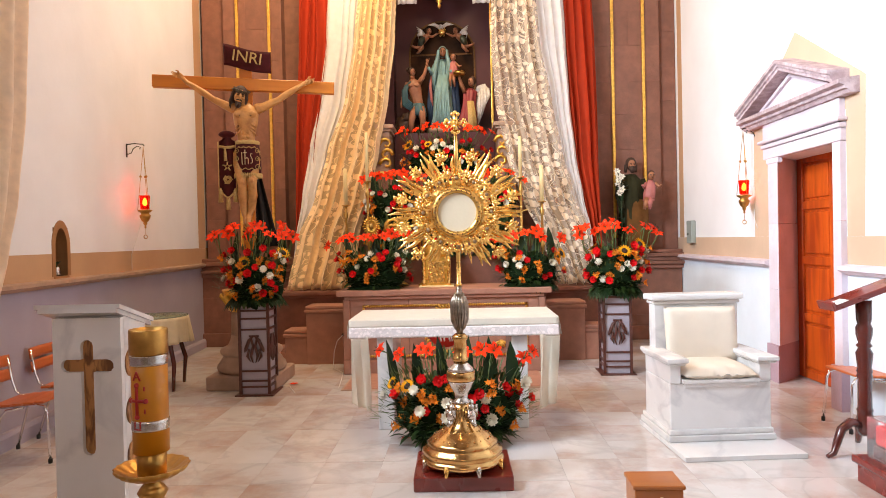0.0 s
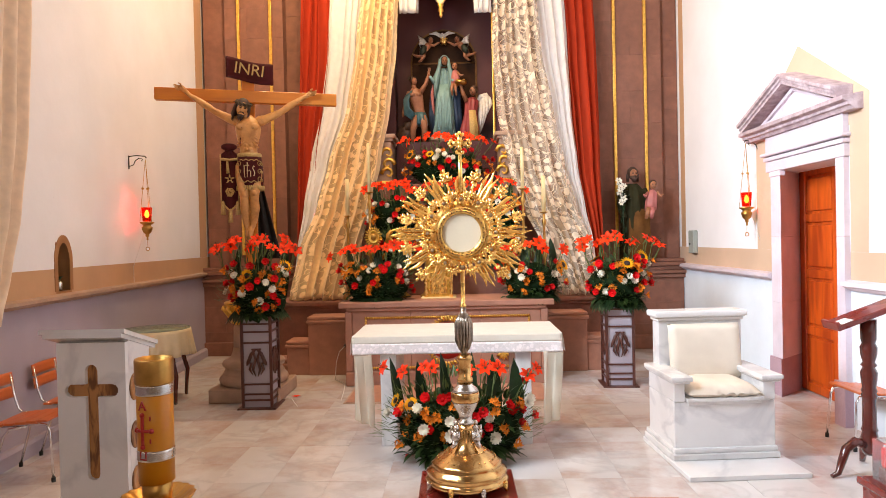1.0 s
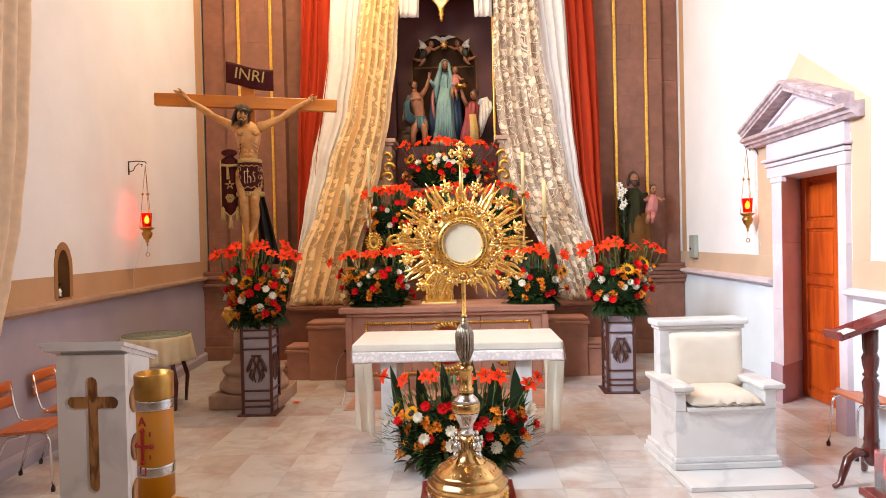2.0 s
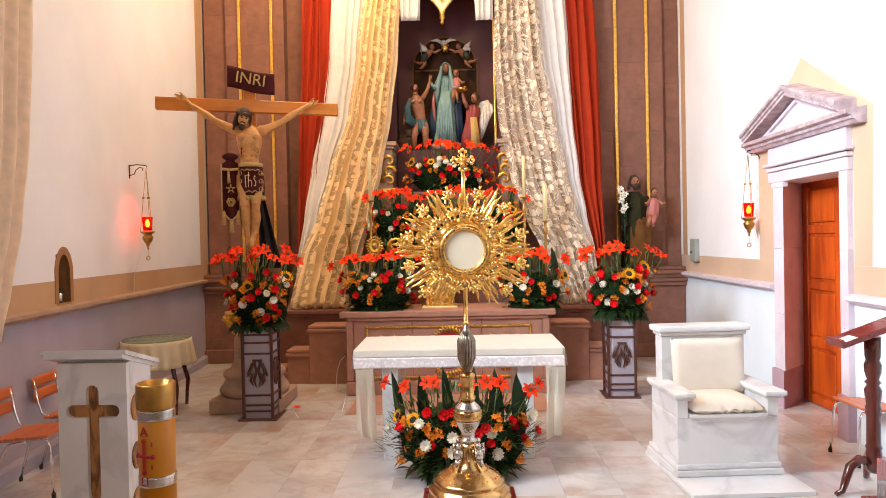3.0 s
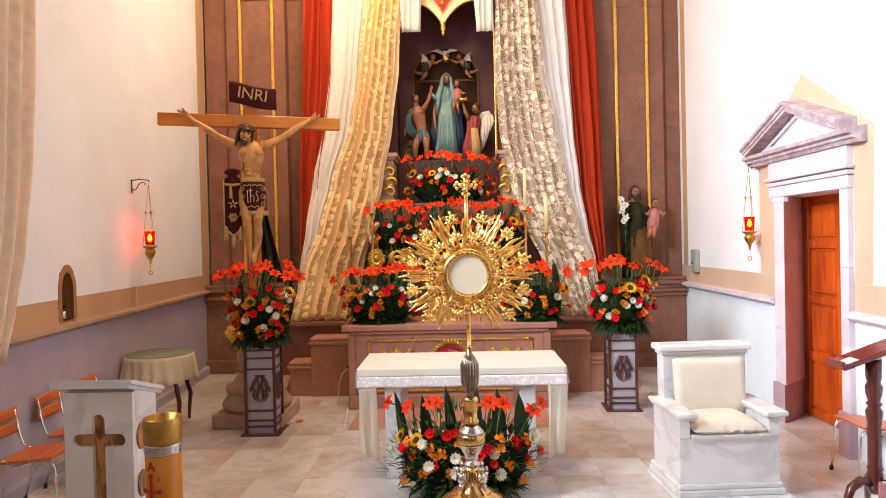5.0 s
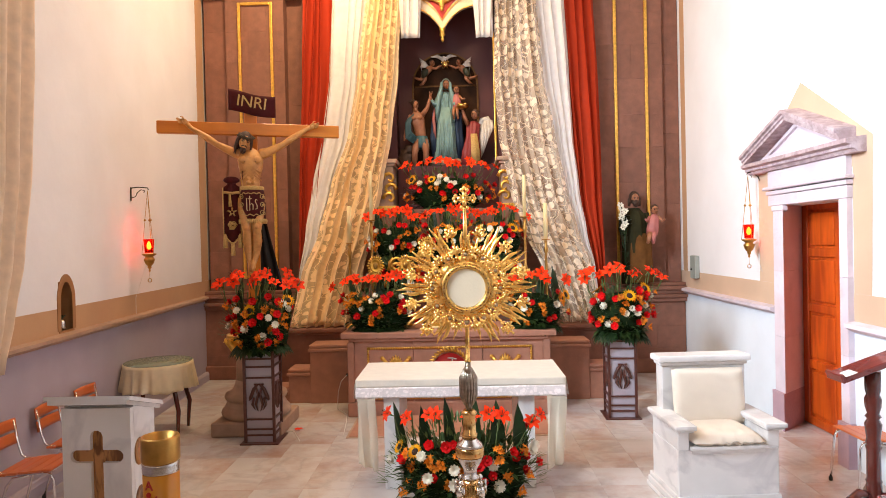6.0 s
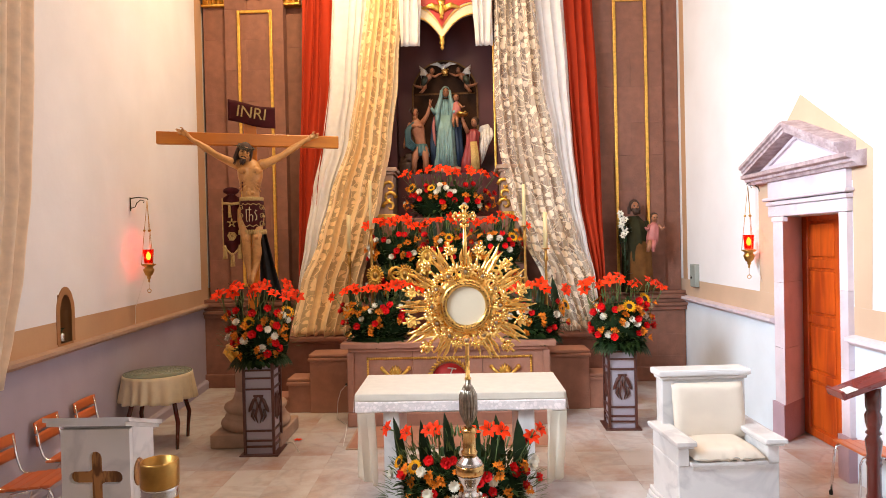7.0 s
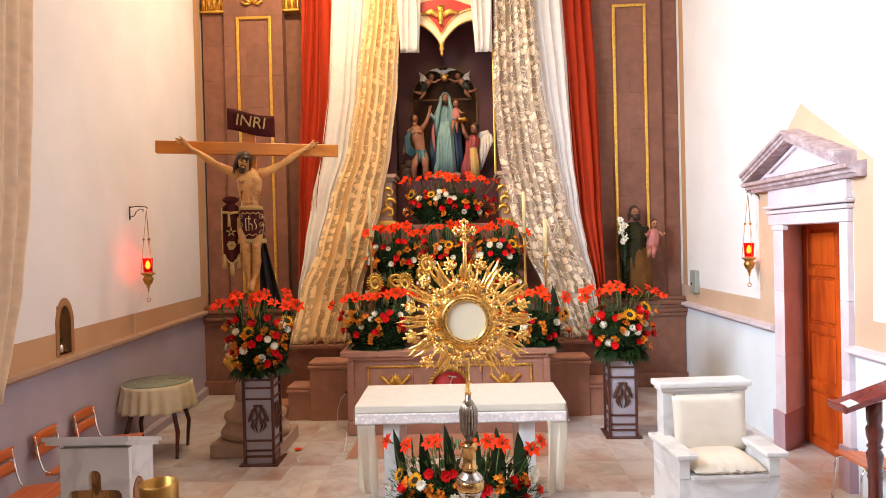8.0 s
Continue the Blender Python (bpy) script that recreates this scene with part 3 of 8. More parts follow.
# stone doorway with its pediment, and the panelled door
def doorway():
    t = thing("door_surround", "pale pink carved stone doorway with triangular pediment", "doorway", (RIGHT, 6.43, 0), kind="structure")
    X = lambda a, b, c: (-a, c, b)
    for y0, y1 in ((-0.83, -0.63), (0.57, 0.77)):
        far = y0 > 0
        prof = [(-0.05, 0.50), (-0.05, 0.29), (0.32, 0.64), (0.32, 0.755), (0.04, 0.755), (0.04, 0.50)] if far else [(-0.05, -0.82), (-0.05, -0.70), (0.32, -0.76), (0.32, -0.815)]
        z = 0.38
        for zt in (0.95, 1.62, 2.29):
            b = bmesh.new()
            prism(b, prof, zt - z - 0.003, lambda x, y, c: (x, y, z + c))
            part("jamb_stone", fix(b), STONE_PALE, t)
            z = zt
        b = bmesh.new()
        wide = [(x - 0.025 if x < 0 else x, y + (0.02 if (y > 0.45 or y < -0.81) == far else -0.02) * (1 if x < 0 else 0)) for x, y in prof]
        prism(b, wide, 0.379, lambda x, y, c: (x, y, c))
        part("plinth", fix(b), STONE_PLINTH, t, "darker lilac-pink plinth")
        if far:
            part("impost", bm_box(-0.062, 0.0, 0.275, 0.515, 2.235, 2.289, bev=0.008), STONE_PALE, t)
    b = bmesh.new()
    box(b, -0.055, 0.37, -0.83, -0.03, 2.291, 2.40, bev=0.006)
    box(b, -0.055, 0.37, -0.026, 0.60, 2.291, 2.40, bev=0.006)
    part("lintel", b, STONE_PALE, t)
    b = bmesh.new()
    box(b, -0.07, 0.0, -0.84, 0.62, 2.405, 2.445, bev=0.006)
    box(b, -0.095, 0.0, -0.86, 0.65, 2.455, 2.49, bev=0.01)
    part("architrave", b, STONE_PALE, t)
    part("frieze", bm_box(-0.055, 0.0, -0.82, 0.60, 2.492, 2.655, bev=0.004), STONE_PALE, t)
    b = bmesh.new()
    prism(b, [(0.0, 2.655), (0.08, 2.655), (0.10, 2.685), (0.125, 2.69), (0.125, 2.715), (0.17, 2.73), (0.17, 2.765), (0.0, 2.79)], 2.02, lambda a, z, c: (-a, -1.03 + c, z))
    part("cornice", fix(b), STONE_GREY, t)
    # raking cornices
    for s in (-1, 1):
        b = bmesh.new()
        prof = [(0.0, 0.0), (0.145, 0.0), (0.145, 0.03), (0.16, 0.035), (0.16, 0.06), (0.185, 0.068), (0.185, 0.10), (0.0, 0.115)]
        a0, a1 = Vector((0, 0.04 + (0.96 if s > 0 else -0.93), 2.765)), Vector((0, 0.04, 3.10))
        verts0 = [b.verts.new((-p, a0.y, a0.z + q)) for p, q in prof]
        verts1 = [b.verts.new((-p, a1.y, a1.z + q)) for p, q in prof]
        b.faces.new(verts0), b.faces.new(list(reversed(verts1)))
        for i in range(len(prof)):
            j = (i + 1) % len(prof)
            b.faces.new((verts0[i], verts1[i], verts1[j], verts0[j]))
        part("raking_cornice", fix(b), STONE_GREY, t)
    b = bmesh.new()
    prism(b, [(-0.82, 2.78), (0.90, 2.78), (0.04, 3.10)], 0.008, lambda a, z, c: (-c, a, z))
    tym = part("tympanum", fix(b), STONE_PALE, t)
    b = bmesh.new()
    band(b, [(-0.52, 2.83), (0.60, 2.83), (0.04, 3.035)], [(-0.70, 2.795), (0.78, 2.795), (0.04, 3.075)], 0.03, lambda a, z, c: (-0.008 - c, a, z), closed=True)
    part("inner_moulding", fix(b), STONE_PALE, tym)
    d = thing("door_1", "orange varnished four-panel wooden door, closed", "door", (RIGHT + 0.31, 6.43, 0), kind="structure")
    # one leaf of the pair shows: outer stile, meeting stile, and a column of raised panels; the other leaf lies behind the near jamb
    leaf = ((-0.06, 0.02, 0.53, 0.70), (-0.82, -0.65, -0.15, -0.064))
    zs = (0.01, 0.60, 1.19, 1.76, 2.24)
    for a0, a1, a2, a3 in leaf:
        part("stile", bm_box(0, 0.05, a0, a1, 0.01, 2.33, bev=0.006), DOOR_WOOD, d)
        part("stile", bm_box(0, 0.05, a2, a3, 0.01, 2.33, bev=0.006), DOOR_WOOD, d)
        for z in zs:
            part("rail", bm_box(0.003, 0.048, a1, a2, z, z + 0.085, bev=0.004), DOOR_WOOD, d)
        for z0, z1 in zip(zs, zs[1:]):
            b = bmesh.new()
            box(b, 0.026, 0.04, a1, a2, z0 + 0.085, z1)
            box(b, 0.008, 0.03, a1 + 0.03, a2 - 0.03, z0 + 0.115, z1 - 0.03, bev=0.014, seg=2)
            part("door_panel", b, DOOR_WOOD, d)


doorway()


# grey box on the right wall
g = thing("switch_box", "grey enamelled switch box fixed to the wall", "switch box", (RIGHT - 0.03, 9.32, 1.56))
case = part("case", bm_box(-0.035, 0.03, -0.1, 0.1, -0.16, 0.16, bev=0.01), GREY_METAL, g)
b = bmesh.new()
ball(b, (-0.04, 0.03, -0.03), 0.015)
part("lock", b, IRON, case)

# ---- altarpiece of pink stone ----
ret = thing("altarpiece", "tall pink stone altarpiece with gilded mouldings", "altarpiece", (0, 0, 0), kind="structure")
CX = -0.12


def courses(x0, x1, y0, y1, z0, z1, h, cut):
    """Coursed ashlar blocks in front of a mortar core; cut: block length."""
    z, k = z0, 0
    core = part("core", bm_box(x0 + 0.01, x1 - 0.01, y0 + 0.012, y1, z0, z1), JOINT, ret)
    while z < z1 - 0.02:
        zt = min(z + h * rnd(0.9, 1.1), z1)
        if z1 - zt < 0.15:
            zt = z1
        xs, x = [x0], x0 + cut * (0.55 if k % 2 else 1.0)
        while x < x1 - cut * 0.35:
            xs.append(x)
            x += cut * rnd(0.85, 1.1)
        xs.append(x1)
        for a, c in zip(xs, xs[1:]):
            p = rnd(0, 0.0025)
            part("stone_block", bm_box(a + 0.0006, c - 0.0006, y0 - p, y0 + 0.2, z + 0.0006, zt - 0.0006, bev=0.0018), STONE, ret)
        z, k = zt, k + 1


courses(-3.77, -3.42, 9.97, 10.6, 1.32, 8.0, 0.55, 0.6)
courses(-3.42, -2.53, 9.90, 10.6, 1.32, 8.0, 0.5, 0.62)
courses(-2.53, -1.2, 10.08, 10.6, 1.0, 8.0, 0.5, 0.62)
courses(0.95, 2.02, 10.08, 10.6, 1.0, 8.0, 0.5, 0.62)
courses(2.02, 3.10, 9.90, 10.6, 1.32, 8.0, 0.5, 0.62)
courses(3.10, 3.352, 9.97, 10.6, 1.32, 8.0, 0.55, 0.6)
# pilaster pedestals and their mouldings
for x0, x1 in ((-3.80, -2.40), (2.08, 3.35)):
    courses(x0, x1, 9.80, 10.6, 0.0, 1.04, 0.35, 0.6)
    for i, (z0, z1, o) in enumerate(((1.04, 1.10, 0.05), (1.10, 1.15, 0.09), (1.15, 1.21, 0.03), (1.21, 1.27, 0.06), (1.27, 1.32, 0.02))):
        part("base_moulding", bm_box(x0 - o * 0.3, x1 + o * 0.3, 9.80 - o, 10.5, z0 + 0.001, z1 - 0.001, bev=0.012, seg=2), STONE, ret)
    part("plinth", bm_box(x0 - 0.02, x1 + 0.02, 9.74, 10.5, 0, 0.2, bev=0.01), STONE, ret)
# gilded panel frames
for x0, x1 in ((-3.226, -2.696), (2.384, 2.882)):
    for a, c, z0, z1 in ((x0, x0 + 0.045, 1.5, 5.655), (x1 - 0.045, x1, 1.5, 5.655), (x0 + 0.046, x1 - 0.046, 5.61, 5.655), (x0 + 0.046, x1 - 0.046, 1.5, 1.545)):
        part("gilt_moulding", bm_box(a, c, 9.868, 9.91, z0, z1, bev=0.01, seg=2), GILT, ret, "gilded moulding")


def capital(x0, x1, y, z):
    b = bmesh.new()
    box(b, x0 - 0.02, x1 + 0.02, y - 0.04, y + 0.2, z, z + 0.04, bev=0.008)
    box(b, x0, x1, y - 0.01, y + 0.2, z + 0.05, z + 0.42)
    n = max(3, int((x1 - x0) / 0.07))
    for i in range(n):
        for row in range(2):
            xc = x0 + (i + 0.5 + 0.25 * row) * (x1 - x0) / n
            tube(b, [(xc, y - 0.01, z + 0.05 + row * 0.17), (xc, y - 0.03, z + 0.15 + row * 0.17), (xc, y - 0.07, z + 0.21 + row * 0.17), (xc, y - 0.09, z + 0.18 + row * 0.17)], [0.03, 0.032, 0.024, 0.008], segs=6)
    part("capital", b, GILT, ret, "gilded leafy capital")


for x0, x1, y in ((-3.76, -3.44, 9.95), (-2.56, -2.3, 9.98), (2.04, 2.26, 9.89), (3.07, 3.30, 9.95)):
    capital(x0, x1, y, 5.74)
# gilded ornament between the capitals
for xc in (-2.97, 2.63):
    b = bmesh.new()
    for a in range(5):
        q = math.pi * (0.15 + 0.7 * a / 4)
        tube(b, [(xc, 9.9, 5.86), (xc + 0.11 * math.cos(q), 9.87, 5.80 + 0.08 * math.sin(q)), (xc + 0.2 * math.cos(q), 9.86, 5.84 + 0.12 * math.sin(q))], [0.02, 0.028, 0.008], segs=6)
    part("gilt_shell", b, GILT, ret)

# broad base on which the curtains lie, and the side steps
b = bmesh.new()
box(b, -2.36, 2.05, 8.62, 10.1, 0.0, 0.80, bev=0.006)
part("predella", b, STONE, ret)
for z0, z1, o in ((0.801, 0.84, 0.03), (0.841, 0.895, 0.07)):
    part("base_moulding", bm_box(-2.36 - o, 2.05 + o, 8.62 - o, 10.0, z0, z1, bev=0.012, seg=2), STONE, ret)
part("plinth", bm_box(-2.40, 2.09, 8.56, 10.0, 0.0, 0.16, bev=0.012), STONE, ret)
for s in (-1, 1):
    for i, (w0, w1, zt) in enumerate(((1.18, 1.745, 0.735), (1.745, 2.03, 0.43), (2.03, 2.30, 0.20))):
        a, c = sorted((CX + s * w0, CX + s * w1))
        yf = 8.20 + 0.03 * i
        part("step_block", bm_box(a + 0.002, c - 0.002, yf, 8.6, 0.0, zt - 0.09, bev=0.006), STONE_ALTAR, ret)
        o = 0.022
        part("tread", bm_box(a - (o if s < 0 else 0), c + (o if s > 0 else 0), yf - o, 8.6, zt - 0.089, zt - 0.045, bev=0.016, seg=2), STONE_ALTAR, ret)
        part("tread", bm_box(a - (0.01 if s < 0 else 0), c + (0.01 if s > 0 else 0), yf - 0.008, 8.6, zt - 0.0445, zt, bev=0.02, seg=2), STONE_ALTAR, ret)

# gradines that carry the flowers
part("gradine", bm_box(-1.25, 1.0, 8.5, 9.3, 0.90, 1.36, bev=0.008), STONE, ret)
part("gradine", bm_box(-1.15, 0.92, 8.75, 9.6, 1.361, 1.80, bev=0.008), STONE, ret)
part("gradine", bm_box(-0.98, 0.74, 9.15, 9.9, 1.801, 2.45, bev=0.008), STONE, ret)
for xa, xb, xc in ((-1.14, -0.88, -0.93), (0.65, 0.90, 0.70)):
    b = bmesh.new()
    box(b, xa, xb, 9.35, 10.1, 1.802, 3.08, bev=0.008)
    part("pedestal", b, STONE_TAN, ret)
    for z0, z1, o in ((2.45, 2.52, 0.04), (3.081, 3.12, 0.03), (3.121, 3.18, 0.06)):
        part("pedestal_moulding", bm_box(xa - o, xb + o, 9.35 - o, 10.1, z0, z1, bev=0.012, seg=2), STONE_TAN if z0 > 3 else GILT, ret)
    b = bmesh.new()
    for z, s in ((2.75, 1), (2.9, -1), (2.62, -1)):
        pts = [(xc + s * 0.1 * (1 - k / 9) * math.cos(k * 0.75), 9.335, z + 0.1 * (1 - k / 9) * math.sin(k * 0.75)) for k in range(9)]
        tube(b, pts, [0.03 - 0.002 * k for k in range(9)], segs=6)
    part("gilt_scroll", b, GILT, ret, "gilded leaf scroll")

# maroon niche with the arched gilt frame
b = bmesh.new()
box(b, -1.2, 0.95, 10.32, 10.6, 2.4, 8.0)
box(b, -1.2, -0.86, 9.95, 10.318, 3.19, 8.0)
box(b, 0.64, 0.95, 9.95, 10.318, 3.19, 8.0)
part("niche_back", b, MAROON, ret, "dark maroon painted niche")
part("niche_floor", bm_box(-0.859, 0.639, 9.86, 10.318, 2.46, 3.13), MAROON, ret)


def archway(w, z0, spring, n=14):
    pts = [(-w, z0), (-w, spring)]
    pts += [(-w * math.cos(math.pi * i / n), spring + w * math.sin(math.pi * i / n)) for i in range(1, n)]
    return pts + [(w, spring), (w, z0)]


b = bmesh.new()
band(b, archway(0.49, 3.1, 4.42), archway(0.515, 3.1, 4.42), 0.03, lambda a, z, c: (CX - 0.01 + a, 10.318 - c, z))
part("arched_frame", fix(b), OLD_GILT, ret, "dull gilt arched frame")
b = bmesh.new()
prism(b, archway(0.488, 3.1, 4.42), 0.006, lambda a, z, c: (CX - 0.01 + a, 10.318 - c, z))
part("painted_panel", fix(b), DARK, ret, "darkened painted panel")
b = bmesh.new()
box(b, CX - 0.48, CX + 0.46, 10.30, 10.317, 4.40, 4.425)
part("painted_panel_bar", b, OLD_GILT, ret)
for x in (0.60,):
    part("gilt_moulding", bm_box(x, x + 0.035, 9.91, 9.949, 3.19, 5.05, bev=0.01, seg=2), GILT, ret, "gilded moulding")
b = bmesh.new()
tube(b, [(0.617, 9.93, 5.05), (0.60, 9.93, 5.12), (0.56, 9.93, 5.2), (0.5, 9.93, 5.28)], [0.018] * 4, segs=8)
part("gilt_moulding", b, GILT, ret)

# hanging canopy front: cream and gold pendant arches with a red field and a gilt bird
can = thing("canopy_front", "cream and gold pendant canopy front with red field", "canopy", (CX - 0.02, 9.62, 5.0))
W = 0.62


def edge(t):
    """The lower outline of the pendant, from one side to the other."""
    s = abs(t)
    return 0.05 + 0.36 * (1 - (1 - s) ** 3.0)


N = 24
low = [(-W + 2 * W * i / N, edge(-1 + 2 * i / N)) for i in range(N + 1)]
b = bmesh.new()
prism(b, low + [(W, 1.6), (-W, 1.6)], 0.05, lambda a, z, c: (a, c, z))
board_ = part("board", fix(b), mat("cream_gilt_board", (0.74, 0.60, 0.42), 0.5, vary=0.15, scale=40, bump=0.4, bscale=60), can)
for k, (o, m, dp) in enumerate(((0.0, GILT, 0.016), (0.15, GILT, 0.016))):
    b = bmesh.new()
    band(b, [(x, z + o) for x, z in low], [(x, z + o + 0.014) for x, z in low], -dp, lambda a, z, c: (a, c, z))
    part("gilt_rib", fix(b), m, board_)
b = bmesh.new()
prism(b, [(x * 0.9, z + 0.175) for x, z in low[2:-2]] + [(0.42, 0.62), (0.2, 0.70), (0.0, 0.72), (-0.2, 0.70), (-0.42, 0.62)], -0.012, lambda a, z, c: (a, c - 0.002, z))
field = part("red_field", fix(b), RED_PAINT, can, "deep red painted field")
b = bmesh.new()
ball(b, (0, -0.03, 0.46), (0.045, 0.03, 0.09), u=10, v=8)
ball(b, (0, -0.04, 0.36), (0.03, 0.025, 0.03), u=8, v=6)
for s in (-1, 1):
    tube(b, [(s * 0.03, -0.03, 0.48), (s * 0.14, -0.035, 0.53), (s * 0.27, -0.03, 0.50)], [0.05, 0.045, 0.01], segs=8, flat=0.35)
tube(b, [(0, -0.03, 0.5), (0, -0.03, 0.62)], [0.03, 0.06], segs=8, flat=0.3)
part("gilt_bird", b, GILT, field, "gilded bird relief")
b = bmesh.new()
lathe(b, [(0.008, -0.1), (0.03, -0.06), (0.016, -0.03), (0.045, 0.0), (0.03, 0.05), (0.05, 0.09)], 12, cy=0.02)
part("pendant", b, GILT, can, "gilded pendant drop")


# ---- curtains ----
def interp(table, z):
    for (z0, *a), (z1, *c) in zip(table, table[1:]):
        if z0 >= z >= z1:
            k = (z0 - z) / (z0 - z1)
            k = k * k * (3 - 2 * k) * 0.5 + k * 0.5
            return [p + (q - p) * k for p, q in zip(a, c)]
    return table[-1][1:]


def curtain(name, label, rows, material, folds, depth, seed, nu=90, nv=70, puddle=0.0):
    """Hanging cloth; rows: (z, left edge, right edge, y)."""
    top, bot = rows[0][0], rows[-1][0]

    def at(u, v):
        z = top + (bot - top) * v
        x0, x1, y = interp(rows, z)
        g = noise.noise(Vector((seed, v * 2.2, u * 3))) * 0.5
        ph = (u * folds + g) * 2 * math.pi
        w = abs(x1 - x0)
        d = depth * (0.55 + 0.45 * noise.noise(Vector((u * folds * 0.7, seed * 3, v * 1.5)))) * (1 if not puddle else 1 + 0.4 * v)
        x = x0 + (x1 - x0) * u + 0.25 * w / folds * math.sin(ph) * 0.5
        crumple = 0.02 * noise.noise(Vector((u * 14, v * 26, seed))) * (v ** 3 if puddle else 0.2)
        return (x, y + d * math.cos(ph) + crumple, z + (puddle * v ** 8 * (0.5 + noise.noise(Vector((u * 9, seed, 0))))))

    ob = solo(name, bm_sheet(at, nu, nv, u_len=1.0, v_len=(top - bot)), material, label, "curtain")
    return solid(ob, 0.004)


# rows of each cloth: height, outer or left edge, right edge, depth
RED_WEST = [(7.6, -2.16, -1.68, 9.74), (5.8, -2.18, -1.70, 9.70), (4.5, -2.21, -1.74, 9.60), (2.78, -2.22, -1.94, 9.36), (1.56, -2.19, -2.06, 9.06), (0.9, -2.16, -2.06, 9.0)]
WHITE_WEST = [(7.6, -1.70, -1.06, 9.66), (5.8, -1.74, -1.14, 9.64), (4.45, -1.79, -1.30, 9.54), (3.6, -1.88, -1.42, 9.46), (2.77, -2.03, -1.66, 9.31), (2.15, -2.10, -1.82, 9.13), (1.56, -2.17, -2.04, 8.97), (0.9, -2.22, -2.10, 8.80)]
LACE_WEST = [(7.6, -1.10, -0.60, 9.52), (5.72, -1.21, -0.70, 9.53), (4.44, -1.37, -0.78, 9.42), (3.58, -1.50, -0.88, 9.33), (2.76, -1.75, -1.01, 9.18), (2.15, -1.89, -1.14, 9.0), (1.57, -2.11, -1.27, 8.82), (0.9, -2.22, -1.38, 8.60)]
RED_EAST = [(7.6, 1.54, 2.02, 9.74), (5.65, 1.60, 2.06, 9.70), (4.36, 1.64, 2.09, 9.60), (2.67, 1.71, 2.07, 9.36), (1.6, 1.86, 2.04, 9.06), (0.9, 1.90, 2.02, 9.0)]
WHITE_EAST = [(7.6, 1.02, 1.58, 9.66), (5.65, 1.12, 1.63, 9.64), (4.36, 1.22, 1.67, 9.54), (3.5, 1.36, 1.70, 9.46), (2.67, 1.47, 1.75, 9.31), (2.06, 1.60, 1.81, 9.13), (1.6, 1.76, 1.88, 8.97), (0.9, 1.80, 1.92, 8.80)]
LACE_EAST = [(7.6, 0.58, 1.08, 9.52), (5.65, 0.61, 1.19, 9.53), (4.36, 0.59, 1.29, 9.42), (3.5, 0.64, 1.43, 9.33), (2.67, 0.78, 1.55, 9.18), (2.07, 0.96, 1.67, 9.0), (1.6, 1.15, 1.83, 8.84), (0.9, 1.36, 1.90, 8.60)]
SWAG_WEST = [(7.6, -0.76, -0.42, 9.44), (5.6, -0.75, -0.43, 9.46), (4.92, -0.73, -0.46, 9.46)]
SWAG_EAST = [(7.6, 0.30, 0.62, 9.44), (5.6, 0.31, 0.60, 9.46), (4.90, 0.34, 0.58, 9.46)]
for seed_, red_, white_, lace_, swag_, net in ((1.0, RED_WEST, WHITE_WEST, LACE_WEST, SWAG_WEST, LACE_DENSE_LIT), (5.0, RED_EAST, WHITE_EAST, LACE_EAST, SWAG_EAST, LACE)):
    curtain("red_curtain", "heavy brick-red curtain hanging in deep folds", red_, RED_CLOTH, 4, 0.07, seed_)
    curtain("white_curtain", "white satin curtain gathered beside lace drapes", white_, WHITE_CLOTH, 4, 0.04, seed_ + 1)
    curtain("lace_curtain", "ivory lace curtain with flower pattern, spread on the base", lace_, net, 6, 0.075, seed_ + 2, nu=110, nv=90, puddle=0.03)
    curtain("white_swag", "white cloth swag ending above the niche", swag_, WHITE_CLOTH, 3, 0.05, seed_ + 9, nu=40, nv=30)
# peach curtain by the left wall
t_curt = [(6.5, -0.9, 0.55, 0.09), (3.6, -0.9, 0.42, 0.075), (2.64, -0.9, 0.33, 0.075), (1.94, -0.9, 0.20, 0.07), (1.5, -0.9, 0.05, 0.07), (1.1, -0.9, -0.12, 0.08)]


def peach(u, v):
    z = 6.5 - 5.4 * v
    y0, y1, x = interp(t_curt, z)
    ph = u * 7 * 2 * math.pi + noise.noise(Vector((u * 2, v * 3, 4))) * 2
    return (x + 0.035 * math.cos(ph), y0 + (y1 - y0) * u, z)


ob = solo("side_curtain", bm_sheet(peach, 110, 50, u_len=1.6, v_len=5.4), PEACH_CLOTH, "peach brocade curtain drawn back along the wall", "curtain", (*LEFT0, 0), SKEW)
solid(ob, 0.004)


# ---- flowers ----
def leaf_verts(V, F, base, d, length, width, bend, n=3):
    """Adds one folded leaf to vertex and face lists."""
    d = Vector(d).normalized()
    side = d.cross(Vector((0, 0, 1)))
    side = side.normalized() if side.length > 0.05 else Vector((1, 0, 0))
    up = side.cross(d)
    start = len(V)
    for i in range(n + 1):
        t = i / n
        c = Vector(base) + d * length * t - Vector((0, 0, 1)) * bend * length * t * t
        w = width * math.sin(math.pi * min(0.12 + 0.88 * t, 1.0)) ** 0.8
        V += [c - side * w * 0.5 + up * w * 0.15, c, c + side * w * 0.5 + up * w * 0.15]
    for i in range(n):
        a = start + 3 * i
        F += [(a, a + 1, a + 4, a + 3), (a + 1, a + 2, a + 5, a + 4)]


def leaf_mesh(name, V, F, material):
    me = bpy.data.meshes.new(name)
    me.from_pydata([tuple(v) for v in V], [], F)
    me.materials.append(material)
    for p in me.polygons:
        p.use_smooth = True
    return me


